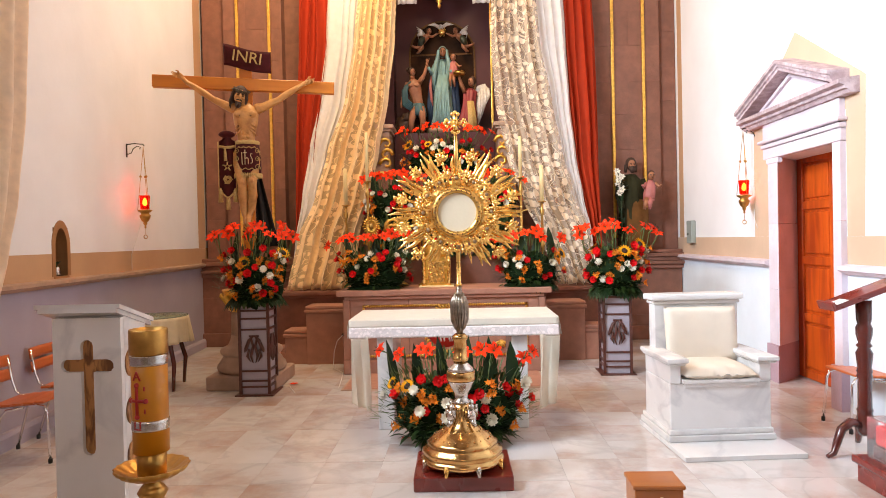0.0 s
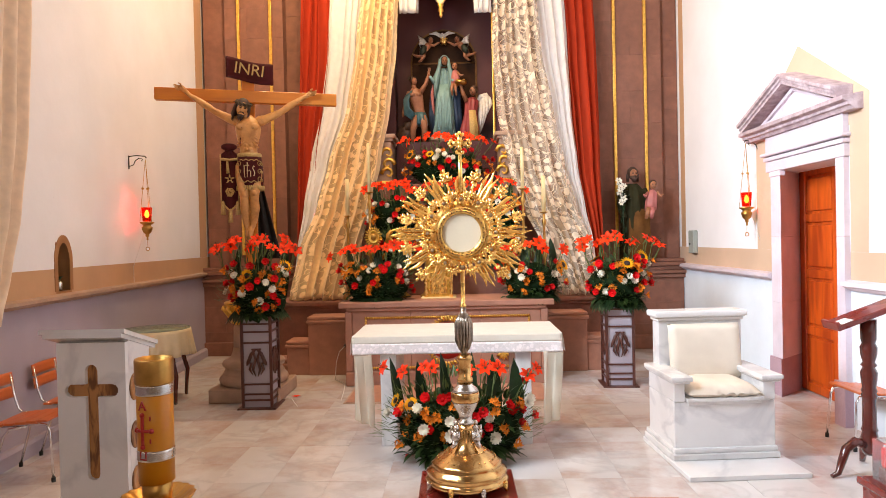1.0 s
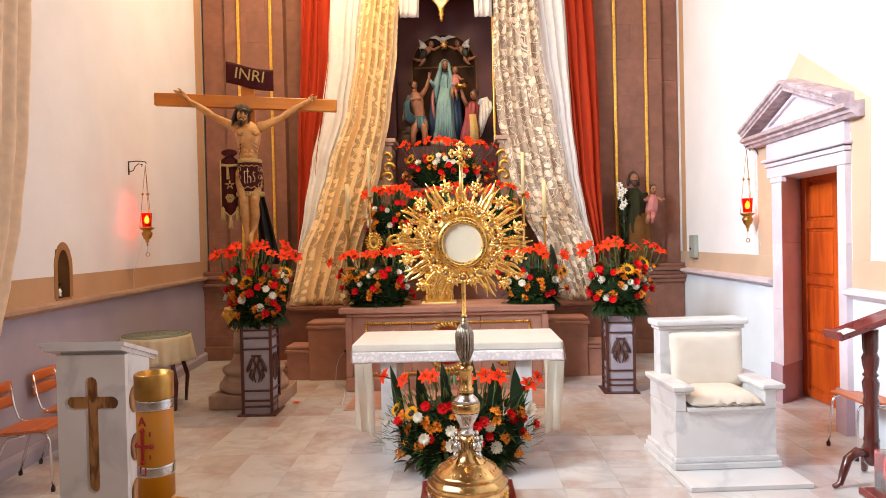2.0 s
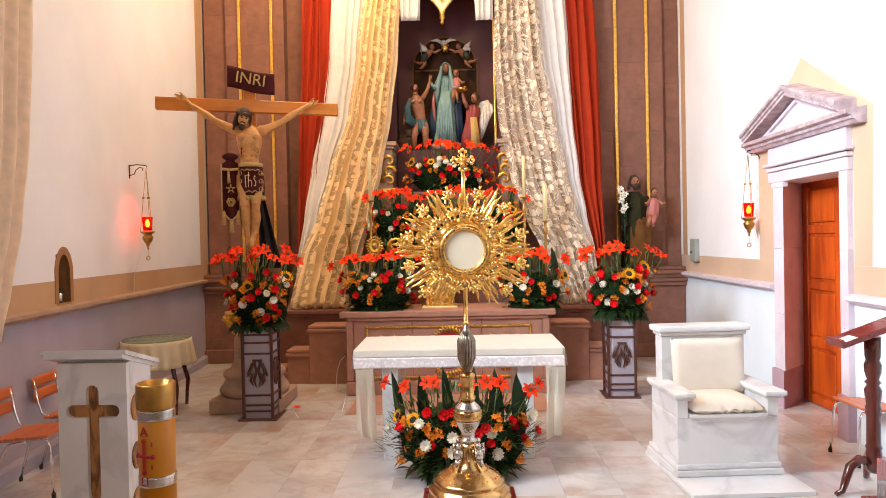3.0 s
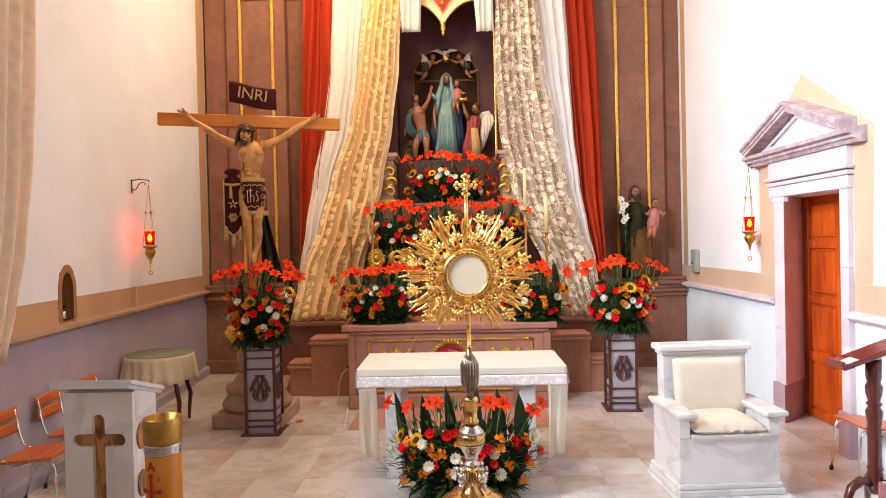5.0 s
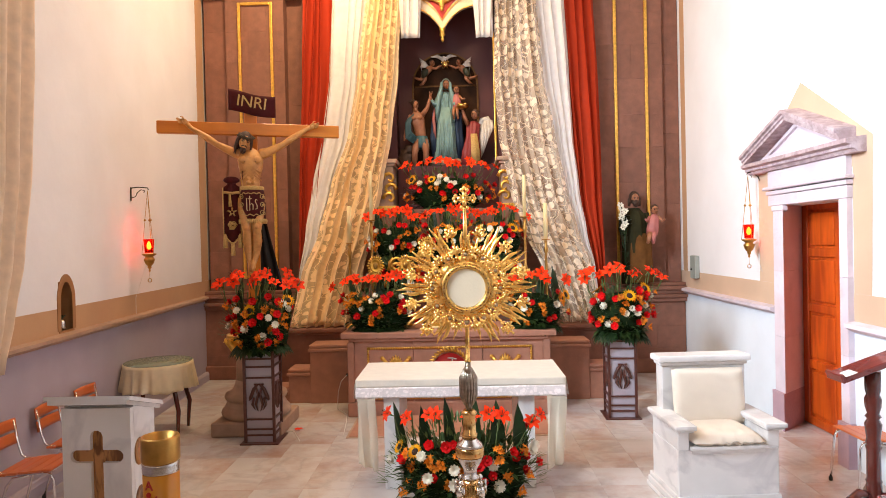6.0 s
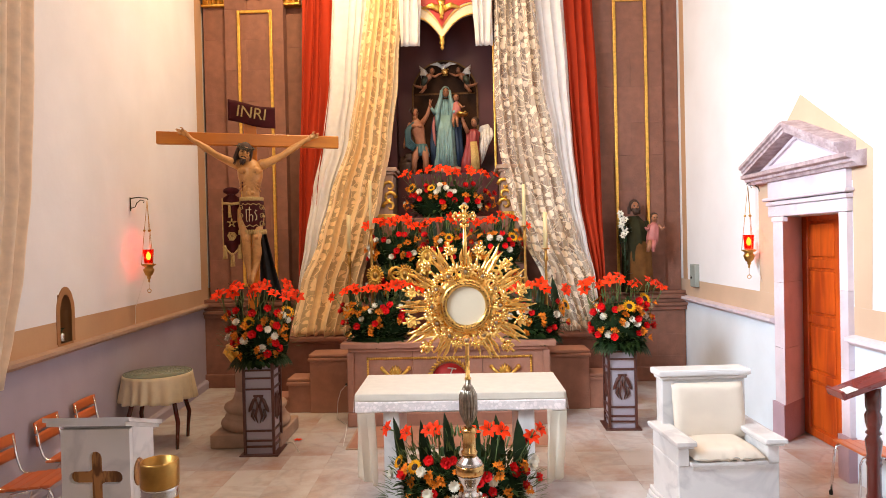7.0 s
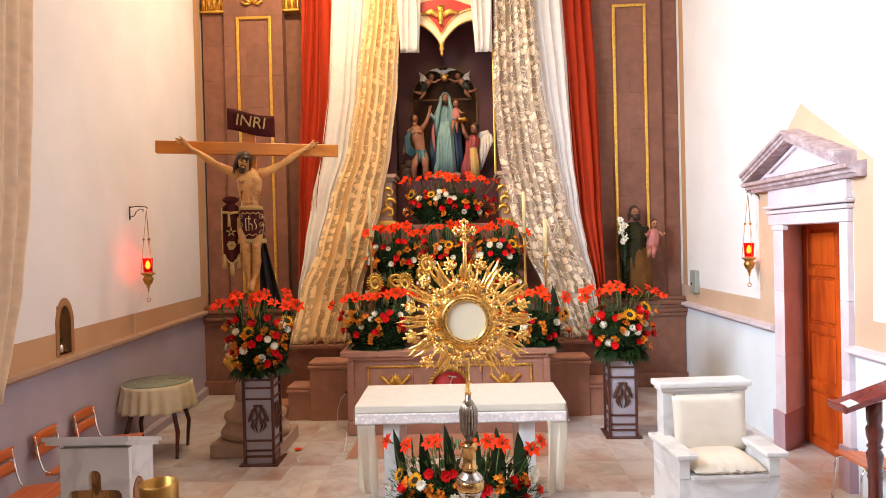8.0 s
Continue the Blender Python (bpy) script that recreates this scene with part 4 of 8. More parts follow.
def petals(bm, n, length, width, lift, curl, mi, twist=0.0, r0=0.0, rows=4):
    """A ring of petals round +z."""
    for k in range(n):
        a = 2 * math.pi * k / n + twist
        ca, sa = math.cos(a), math.sin(a)
        grid = []
        for i in range(rows + 1):
            t = i / rows
            r = r0 + length * t * math.cos(lift * (1 - t))
            z = length * (math.sin(lift) * t - curl * t * t)
            w = width * math.sin(math.pi * (0.15 + 0.82 * t)) ** 0.8
            grid.append([bm.verts.new((r * ca - s * w / 2 * sa, r * sa + s * w / 2 * ca, z + abs(s) * w * 0.15)) for s in (-1, 0, 1)])
        for g, h in zip(grid, grid[1:]):
            for s in (0, 1):
                f = bm.faces.new((g[s], g[s + 1], h[s + 1], h[s]))
                f.material_index, f.smooth = mi, True


def flower_mesh(name, build, mats):
    bm = bmesh.new()
    build(bm)
    me = bpy.data.meshes.new(name)
    bm.to_mesh(me)
    bm.free()
    for m in mats:
        me.materials.append(m)
    return me


def build_lily(bm):
    petals(bm, 3, 0.085, 0.058, 0.95, 0.50, 0)
    petals(bm, 3, 0.084, 0.048, 0.90, 0.50, 0, math.pi / 3)
    for k in range(4):
        a = k * 1.57 + 0.4
        tube(bm, [(0, 0, 0.01), (0.014 * math.cos(a), 0.014 * math.sin(a), 0.05), (0.03 * math.cos(a), 0.03 * math.sin(a), 0.075)], [0.0015, 0.0015, 0.004], segs=3, mi=1)
    tube(bm, [(0, 0, -0.06), (0, 0, 0.01)], [0.004, 0.012], segs=5, mi=2)


def build_sunflower(bm):
    petals(bm, 15, 0.055, 0.022, 0.35, 0.12, 0, r0=0.028, rows=3)
    petals(bm, 14, 0.045, 0.02, 0.55, 0.1, 0, 0.2, r0=0.026, rows=3)
    lathe(bm, [(0.034, -0.004), (0.036, 0.008), (0.028, 0.016), (0.008, 0.014)], 14, mi=1)
    lathe(bm, [(0.003, -0.06), (0.005, -0.02), (0.03, -0.006)], 6, mi=2)


def build_rose(bm):
    petals(bm, 5, 0.036, 0.042, 0.5, 0.1, 0, rows=3)
    petals(bm, 5, 0.036, 0.038, 0.95, 0.0, 0, 0.5, rows=3)
    petals(bm, 5, 0.036, 0.03, 1.25, -0.1, 0, 1.1, rows=3)
    petals(bm, 4, 0.034, 0.022, 1.45, -0.1, 0, 0.2, rows=3)
    ball(bm, (0, 0, 0.012), (0.014, 0.014, 0.02), u=6, v=4)
    tube(bm, [(0, 0, -0.06), (0, 0, 0.0)], [0.003, 0.007], segs=5, mi=1)


def build_daisy(bm):
    petals(bm, 10, 0.040, 0.024, 0.25, 0.08, 0, rows=3)
    petals(bm, 9, 0.038, 0.022, 0.7, 0.0, 0, 0.2, rows=3)
    petals(bm, 8, 0.034, 0.02, 1.05, -0.05, 0, 0.1, rows=3)
    petals(bm, 6, 0.032, 0.016, 1.4, -0.1, 0, 0.3, rows=3)


def build_alstro(bm):
    for k in range(4):
        a = k * 1.6
        sub = bmesh.new()
        petals(sub, 6, 0.035, 0.018, 0.95, 0.35, 0, k, rows=2)
        for v in sub.verts:
            v.co = pose(0.03 * math.cos(a), 0.03 * math.sin(a), 0.005 * k, 30 * math.sin(a), 30 * math.cos(a), 0) @ v.co
        me = bpy.data.meshes.new("tmp")
        sub.to_mesh(me)
        sub.free()
        bm.from_mesh(me)
        bpy.data.meshes.remove(me)


FLOWERS = {
    "lily": flower_mesh("lily", build_lily, [LILY, SEED, GREEN_LIGHT]),
    "sunflower": flower_mesh("sunflower", build_sunflower, [YELLOW, SEED, GREEN_LIGHT]),
    "red_carnation": flower_mesh("red_carnation", build_rose, [ROSE, GREEN]),
    "white_carnation": flower_mesh("white_carnation", build_daisy, [DAISY, DAISY]),
    "orange_alstroemeria": flower_mesh("orange_alstroemeria", build_alstro, [ORANGE]),
}


def monstera(V, F, base, d, size):
    """A broad divided leaf."""
    d = Vector(d).normalized()
    side = d.cross(Vector((0, 0, 1))).normalized()
    for k in range(-4, 5):
        a = k * 0.25
        dd = (d * math.cos(a) + side * math.sin(a))
        leaf_verts(V, F, Vector(base) + d * size * 0.12, dd, size * (1.0 - 0.06 * abs(k)), size * 0.36, 0.5, n=3)


def arrangement(name, label, loc, rx, ry, h, counts, leaves=420, spears=0, pot=None, seed=1, skirt=0.0, droop=0, broad=0.2, taper=0.2):
    """A flower arrangement: foliage mass, sprays, and single flowers turned outwards."""
    random.seed(seed)
    t = thing(name, label, "flowers", loc, group="flower arrangements")
    V, F = [], []
    for i in range(leaves):
        a, e = rnd(0, 2 * math.pi), math.asin(rnd(-0.15, 1))
        r = rnd(0.25, 0.84)
        c = Vector((rx * r * math.cos(a) * max(math.cos(e), 0) ** 0.6, ry * r * math.sin(a) * max(math.cos(e), 0) ** 0.6, h * (0.10 + 0.74 * max(r * math.sin(e), -0.1))))
        c.x *= 1.0 - taper + taper * 1.3 * max(c.z, 0) / h
        d = Vector((math.cos(a) * math.cos(e) + rnd(-0.5, 0.5), math.sin(a) * math.cos(e) + rnd(-0.5, 0.5), math.sin(e) + rnd(-0.3, 0.6)))
        leaf_verts(V, F, c, d, rnd(0.06, 0.12), rnd(0.025, 0.055), rnd(0.1, 0.5))
    part_me = leaf_mesh("foliage", V, F, GREEN)
    piece("foliage", part_me, t, Matrix())
    V, F = [], []
    for i in range(leaves // 4):
        a, e = rnd(0, 2 * math.pi), math.asin(rnd(0.0, 1))
        c = Vector((rx * 0.8 * math.cos(a) * math.cos(e), ry * 0.8 * math.sin(a) * math.cos(e), h * (0.2 + 0.68 * math.sin(e))))
        d = Vector((math.cos(a) * math.cos(e), math.sin(a) * math.cos(e), 0.3 + math.sin(e)))
        leaf_verts(V, F, c, d + Vector((rnd(-.4, .4), rnd(-.4, .4), rnd(-.2, .3))), rnd(0.06, 0.13), rnd(0.008, 0.018), rnd(-0.1, 0.3))
    piece("light_sprays", leaf_mesh("light_sprays", V, F, GREEN_LIGHT), t, Matrix())
    V, F = [], []
    for k in range(9):
        a = 2 * math.pi * k / 9 + rnd(-0.2, 0.2)
        monstera(V, F, (rx * 0.35 * math.cos(a), ry * 0.35 * math.sin(a), 0.04 + skirt), (math.cos(a), math.sin(a), -0.1 - droop), broad * rnd(0.85, 1.15))
    piece("broad_leaves", leaf_mesh("broad_leaves", V, F, GREEN_DARK), t, Matrix())
    if spears:
        V, F = [], []
        for k in range(spears):
            x = -rx * 0.75 + 1.5 * rx * (k + 0.5) / spears + rnd(-0.03, 0.03)
            leaf_verts(V, F, (x, rnd(-0.05, 0.1), 0.2), (x * 0.15 + rnd(-0.1, 0.1), 0.1, 1), h * rnd(0.72, 0.86), 0.12, 0.02, n=6)
        piece("spear_leaves", leaf_mesh("spear_leaves", V, F, GREEN_DARK), t, Matrix())
    # added near-black green filler ball so that the mass is dense
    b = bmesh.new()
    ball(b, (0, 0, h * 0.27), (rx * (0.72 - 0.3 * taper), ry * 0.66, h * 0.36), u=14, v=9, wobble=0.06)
    part("moss_core", b, CORE_DARK, t)
    used = []
    stems = bmesh.new()
    for kind, n, e0, e1, size in counts:
        for k in range(n):
            for tries in range(24):
                if kind == "lily":
                    # a level row of lilies on tall stems, loose clusters across the width
                    a, e = rnd(-math.pi, 0), 0.9
                    x = rx * (-0.98 + 1.96 * (k + rnd(0.0, 1.0)) / n)
                    z = h * (rnd(0.88, 1.03) - 0.10 * (x / rx) ** 2)
                    p = Vector((x, ry * rnd(-0.75, 0.25), z))
                    a = math.atan2(p.y - 0.4 * ry, p.x)
                else:
                    a = rnd(-math.pi, math.pi) if k % 5 == 0 else rnd(-math.pi * 0.98, -math.pi * 0.02)
                    e = rnd(e0, e1)
                    q = rnd(0.90, 1.05)
                    ce = max(math.cos(e), 0.0) ** 0.6 * rnd(0.75, 1.0)
                    p = Vector((rx * q * math.cos(a) * ce, ry * q * math.sin(a) * ce, h * (0.16 + 0.72 * q * math.sin(e))))
                    p.x *= 1.0 - taper + taper * 1.3 * max(p.z, 0) / h
                if all((p - o).length > 0.05 for o in used):
                    break
            used.append(p)
            d = Vector((math.cos(a) * math.cos(e), math.sin(a) * math.cos(e) - 0.35, math.sin(e) * 0.8 + 0.1 + rnd(-.25, .25)))
            if kind == "lily":
                d += Vector((rnd(-0.6, 0.6), rnd(-0.5, 0.3), rnd(-0.4, 0.5)))
            m = Matrix.LocRotScale(p, d.to_track_quat("Z", "Y") @ Euler((0, 0, rnd(0, 6.28))).to_quaternion(), [size * rnd(0.85, 1.15)] * 3)
            piece(kind, FLOWERS[kind], t, m)
            if kind == "lily":
                tube(stems, [(p.x * 0.6, p.y * 0.4, h * 0.3), (p.x * 0.85, p.y * 0.8, h * 0.65), tuple(p - d.normalized() * 0.04)], [0.004, 0.004, 0.003], segs=4)
                if k % 2:
                    tube(stems, [(p.x * 0.9, p.y * 0.8, h * 0.65), (p.x * 0.97 + 0.02, p.y, p.z + 0.0), (p.x + 0.03, p.y, p.z + 0.07)], [0.003, 0.008, 0.002], segs=5)
    tagged(part("stem_bundle", stems, GREEN_LIGHT, t), kind="stuff")
    if pot:
        b = bmesh.new()
        lathe(b, [(pot[0] * 0.75, 0.0 - pot[1]), (pot[0], -pot[1] * 0.2), (pot[0] * 0.97, 0.02)], 18)
        part("pot", b, MAHOGANY, t, "dark pot")
    return t


MIX = lambda k: [("lily", int(8 * k), 0.75, 1.3, 0.92), ("red_carnation", int(11 * k), 0.0, 0.85, 1.12), ("white_carnation", int(6.5 * k), 0.05, 0.75, 1.05),
                 ("sunflower", max(2, int(2.0 * k)), 0.5, 0.9, 0.90), ("orange_alstroemeria", int(13 * k), -0.05, 0.8, 0.8)]
FRONT = [("lily", 9, 0.75, 1.3, 0.85), ("red_carnation", 20, 0.1, 0.9, 1.1), ("white_carnation", 12, 0.15, 0.8, 1.1), ("sunflower", 2, 0.7, 0.9, 0.80), ("orange_alstroemeria", 26, 0.0, 0.7, 0.75)]


# ---- pierced flower stands ----
def flower_stand(loc, rz):
    t = thing("flower_stand", "walnut-framed pale panel flower stand with carved emblem", "flower stand", loc, rz, group="flower stands")
    w, H = 0.145, 0.93
    part("base_plate", bm_box(-0.195, 0.195, -0.195, 0.195, 0, 0.015, bev=0.003), STAND_WOOD, t)
    part("panel_box", bm_box(-w + 0.012, w - 0.012, -w + 0.012, w - 0.012, 0.016, H), PANEL, t, "pale frosted panels")
    for x in (-1, 1):
        for y in (-1, 1):
            part("post", bm_box(x * w - 0.014, x * w + 0.014, y * w - 0.014, y * w + 0.014, 0.0155, H + 0.005, bev=0.003), STAND_WOOD, t)
    for k in range(4):
        r = pose(0, 0, 0, 0, 0, 90 * k)
        for z in (0.08, 0.14, 0.24, 0.66, 0.77, 0.85):
            p = part("bar", bm_box(-w + 0.015, w - 0.015, -w - 0.006, -w + 0.013, z, z + 0.018), STAND_WOOD, t)
            p.matrix_basis = r
        b = bmesh.new()
        for s in (-1, 1):
            tube(b, [(s * 0.012, -w - 0.002, 0.60), (s * 0.05, -w - 0.002, 0.56), (s * 0.085, -w - 0.002, 0.47), (s * 0.10, -w - 0.002, 0.44)], [0.012, 0.018, 0.02, 0.006], segs=6)
            tube(b, [(s * 0.035, -w - 0.002, 0.60), (s * 0.01, -w - 0.002, 0.50), (s * 0.035, -w - 0.002, 0.40), (s * 0.012, -w - 0.002, 0.33)], [0.01, 0.014, 0.014, 0.004], segs=6)
            tube(b, [(s * 0.05, -w - 0.002, 0.47), (s * 0.07, -w - 0.002, 0.40), (s * 0.04, -w - 0.002, 0.345)], [0.012, 0.014, 0.004], segs=6)
        box(b, -0.05, 0.05, -w - 0.008, -w + 0.004, 0.595, 0.612)
        p = part("carved_emblem", b, STAND_WOOD, t, "dark carved monogram emblem")
        p.matrix_basis = r
    return t


st = flower_stand((-2.008, 6.70, 0.0), 0.8)
copy_thing(st, pose(1.812, 7.42, 0.0, 0, 0, -2.0))
arrangement("flower_arrangement", "tall bouquet of lilies, carnations and sunflowers on stand", (-2.01, 6.72, 0.90), 0.47, 0.36, 0.80, MIX(1.8), 680, spears=3, seed=3, droop=0.3, skirt=0.08, broad=0.17, taper=0.6)
arrangement("flower_arrangement", "loose bouquet of lilies, carnations and sunflowers on stand", (1.82, 7.42, 0.90), 0.49, 0.36, 0.76, MIX(1.6), 600, seed=4, droop=0.4, skirt=0.05, broad=0.19, taper=0.4)
arrangement("flower_arrangement", "low bouquet with dark spear leaves before the table", (0.04, 4.95, 0.03), 0.72, 0.30, 0.70, FRONT, 1500, spears=6, pot=(0.2, 0.02), seed=5, skirt=0.06, broad=0.15, taper=0.34)
arrangement("flower_arrangement", "bouquet of lilies and sunflowers on the stone altar", (-0.93, 7.80, 0.97), 0.54, 0.30, 0.64, MIX(1.4), 560, spears=3, seed=6)
arrangement("flower_arrangement", "bouquet with dark sword leaves on the stone altar", (0.90, 7.80, 0.97), 0.48, 0.30, 0.62, MIX(1.1), 500, spears=4, seed=7)
for x, sd in ((-0.78, 8), (-0.12, 12), (0.54, 9)):
    arrangement("flower_arrangement", "wide row of lilies and carnations on the gradine", (x, 8.74, 1.80), 0.42, 0.26, 0.62, MIX(1.15), 400, spears=3, seed=sd, taper=0.0, droop=0.3)
for x, sd in ((-0.78, 21), (-0.12, 23), (0.54, 22)):
    arrangement("flower_arrangement", "low filler bouquet of carnations on the lower gradine", (x, 8.50, 1.37), 0.40, 0.2, 0.50, [c for c in MIX(0.8) if c[0] != "lily"], 380, seed=sd, taper=0.0)
arrangement("flower_arrangement", "bouquet of red lilies below the statue niche", (-0.10, 9.38, 2.47), 0.74, 0.28, 0.66, MIX(1.8), 600, seed=10, taper=0.1, droop=0.2)
random.seed(77)

# fallen petal on the floor
b = bmesh.new()
for k in range(2):
    petals(b, 3, 0.05, 0.03, 0.3, 0.1, 0, k)
solo("fallen_petal", b, LILY, "fallen orange lily petals on the marble floor", "petal", (-1.736, 7.03, 0.006))
b = bmesh.new()
petals(b, 3, 0.04, 0.03, 0.3, 0.1, 0)
solo("fallen_petal", b, ROSE, "fallen red petals on the marble floor", "petal", (-0.36, 5.0, 0.006))

# ---- column with gilded cap that carries the crucifix ----
col = thing("column", "short tan stone column with gilded capital", "column", (-2.225, 7.16, 0))
part("plinth", bm_box(-0.375, 0.375, -0.375, 0.375, 0, 0.15, bev=0.012), STONE_TAN, col)
b = bmesh.new()
lathe(b, [(0.34, 0.15), (0.36, 0.17), (0.37, 0.20), (0.36, 0.235), (0.335, 0.255), (0.33, 0.27), (0.32, 0.29), (0.30, 0.32), (0.305, 0.335), (0.325, 0.345), (0.335, 0.37), (0.325, 0.40), (0.28, 0.42), (0.25, 0.44), (0.24, 0.46), (0.222, 0.50), (0.212, 0.55)], 36)
part("base", b, STONE_TAN, col)
part("shaft", bm_lathe([(0.212, 0.551), (0.205, 0.80)], 32), STONE_TAN, col)
b = bmesh.new()
lathe(b, [(0.21, 0.801), (0.235, 0.815), (0.235, 0.835), (0.215, 0.845), (0.23, 0.90), (0.28, 0.98), (0.30, 1.0), (0.30, 1.04), (0.26, 1.05)], 32)
for k in range(14):
    a = 2 * math.pi * k / 14
    c, s = math.cos(a), math.sin(a)
    tube(b, [(0.22 * c, 0.22 * s, 0.85), (0.26 * c, 0.26 * s, 0.93), (0.32 * c, 0.32 * s, 0.99), (0.33 * c, 0.33 * s, 0.96)], [0.025, 0.035, 0.022, 0.006], segs=6)
part("capital", b, GILT, col, "gilded leafy capital")

# ---- crucifix ----
cr = thing("crucifix", "large varnished pine cross with maroon title board", "cross", (-2.206, 7.15, 0), 13.7)
part("post", bm_box(-0.065, 0.065, -0.035, 0.045, 1.05, 3.52, bev=0.006), PINE, cr)
bm_ = bm_box(-0.945, 0.945, -0.04, 0.04, -0.065, 0.065, bev=0.006)
bmesh.ops.transform(bm_, matrix=pose(0.0, -0.076, 3.255, 0, 1.0, 0), verts=bm_.verts)
part("beam", bm_, PINE, cr)


def board(u, v):
    return (-0.22 + 0.49 * u, -0.09 + 0.03 * math.sin(u * 5.5), 3.455 + 0.225 * v + 0.014 * math.sin(u * 5.5 + 0.8) - 0.075 * u)


title = solid(part("title_board", bm_sheet(board, 24, 6), VELVET, cr, "maroon scroll-shaped title board"), 0.02)
words("INRI", 0.17, FRINGE, Matrix.Translation((0.025, -0.14, 3.535)) @ Euler((radians(90), 0, 0)).to_matrix().to_4x4() @ Euler((0, 0, radians(-8.5))).to_matrix().to_4x4(), title)

# crucified figure: one plain painted mesh
b = bmesh.new()
SK, HR, VL, GD, TH, DS = 0, 1, 2, 3, 4, 5
Yf = -0.17
for s in (-1, 1):
    hz = 3.285 - s * 0.014
    tube(b, [(s * 0.085, Yf, 2.955), (s * 0.13, Yf - 0.005, 2.985), (s * 0.19, Yf, 3.005), (s * 0.27, Yf, 3.045), (s * 0.345, Yf + 0.01, 3.085), (s * 0.385, Yf + 0.01, 3.115), (s * 0.44, Yf, 3.15), (s * 0.52, Yf + 0.01, 3.205), (s * 0.59, Yf + 0.015, 3.25), (s * 0.635, Yf + 0.01, hz)],
         [0.05, 0.058, 0.047, 0.040, 0.034, 0.035, 0.038, 0.029, 0.021, 0.024], segs=12, mi=SK)
    # palm and curled fingers
    tube(b, [(s * 0.625, Yf + 0.01, hz - 0.005), (s * 0.66, Yf, hz + 0.018), (s * 0.69, Yf - 0.012, hz + 0.03)], [0.022, 0.031, 0.022], segs=8, mi=SK, flat=0.6)
    for k in range(4):
        z = hz + 0.045 - 0.014 * k
        tube(b, [(s * 0.685, Yf - 0.012, z - 0.01), (s * (0.725 - 0.004 * k), Yf - 0.025, z + 0.004), (s * (0.73 - 0.006 * k), Yf - 0.05, z - 0.008)], [0.008, 0.007, 0.004], segs=5, mi=SK)
    tube(b, [(s * 0.655, Yf - 0.01, hz + 0.03), (s * 0.67, Yf - 0.03, hz + 0.058), (s * 0.69, Yf - 0.04, hz + 0.062)], [0.009, 0.008, 0.005], segs=5, mi=SK)
    # thigh, knee, shin, overlapped feet
    fx = 0.012 * s
    tube(b, [(s * 0.062, Yf, 2.50), (s * 0.066, Yf - 0.02, 2.38), (s * 0.058, Yf - 0.06, 2.27), (s * 0.052, Yf - 0.085, 2.205), (s * 0.05, Yf - 0.075, 2.15), (s * 0.05, Yf - 0.035, 2.05), (s * 0.042 - 0.005, Yf - 0.005, 1.95), (s * 0.03 - 0.01, Yf, 1.86), (fx - 0.012, Yf - 0.02 - 0.02 * s, 1.81), (fx - 0.014, Yf - 0.06 - 0.02 * s, 1.76), (fx - 0.014, Yf - 0.08 - 0.02 * s, 1.72)],
         [0.082, 0.078, 0.062, 0.052, 0.046, 0.052, 0.044, 0.030, 0.033, 0.028, 0.014], segs=12, mi=SK)
    ball(b, (s * 0.052, Yf - 0.125, 2.205), (0.026, 0.018, 0.032), mi=SK, u=10, v=8)
# trunk: hips, drawn-in belly, rib cage, chest
tube(b, [(0.005, Yf, 2.48), (0.004, Yf, 2.57), (0.0, Yf - 0.005, 2.64), (-0.002, Yf - 0.008, 2.70), (-0.002, Yf - 0.012, 2.77), (0, Yf - 0.018, 2.84), (0, Yf - 0.02, 2.91), (0, Yf - 0.008, 2.97), (-0.006, Yf, 3.01), (-0.012, Yf - 0.005, 3.035)],
     [0.112, 0.108, 0.090, 0.092, 0.110, 0.126, 0.134, 0.115, 0.07, 0.045], segs=20, mi=SK, flat=0.7)
for s in (-1, 1):
    ball(b, (s * 0.06, Yf - 0.085, 2.905), (0.062, 0.026, 0.042), mi=SK, u=12, v=8)
    ball(b, (s * 0.058, Yf - 0.112, 2.89), (0.006, 0.004, 0.006), mi=TH, u=6, v=4)
    for k in range(4):
        tube(b, [(s * 0.025, Yf - 0.097 + 0.006 * k, 2.855 - 0.03 * k), (s * 0.07, Yf - 0.084 + 0.006 * k, 2.835 - 0.036 * k), (s * 0.108, Yf - 0.045, 2.815 - 0.042 * k)], [0.006, 0.010, 0.007], segs=6, mi=SK)
    for k in range(3):
        ball(b, (s * 0.024, Yf - 0.073, 2.62 + 0.05 * k), (0.023, 0.012, 0.022), mi=SK, u=8, v=6)
tube(b, [(-0.075, Yf - 0.075, 2.80), (-0.078, Yf - 0.072, 2.76), (-0.082, Yf - 0.066, 2.70)], [0.007, 0.006, 0.003], segs=5, mi=VL)
tube(b, [(-0.012, Yf - 0.01, 3.0), (-0.032, Yf - 0.04, 3.07)], [0.046, 0.043], segs=10, mi=SK)
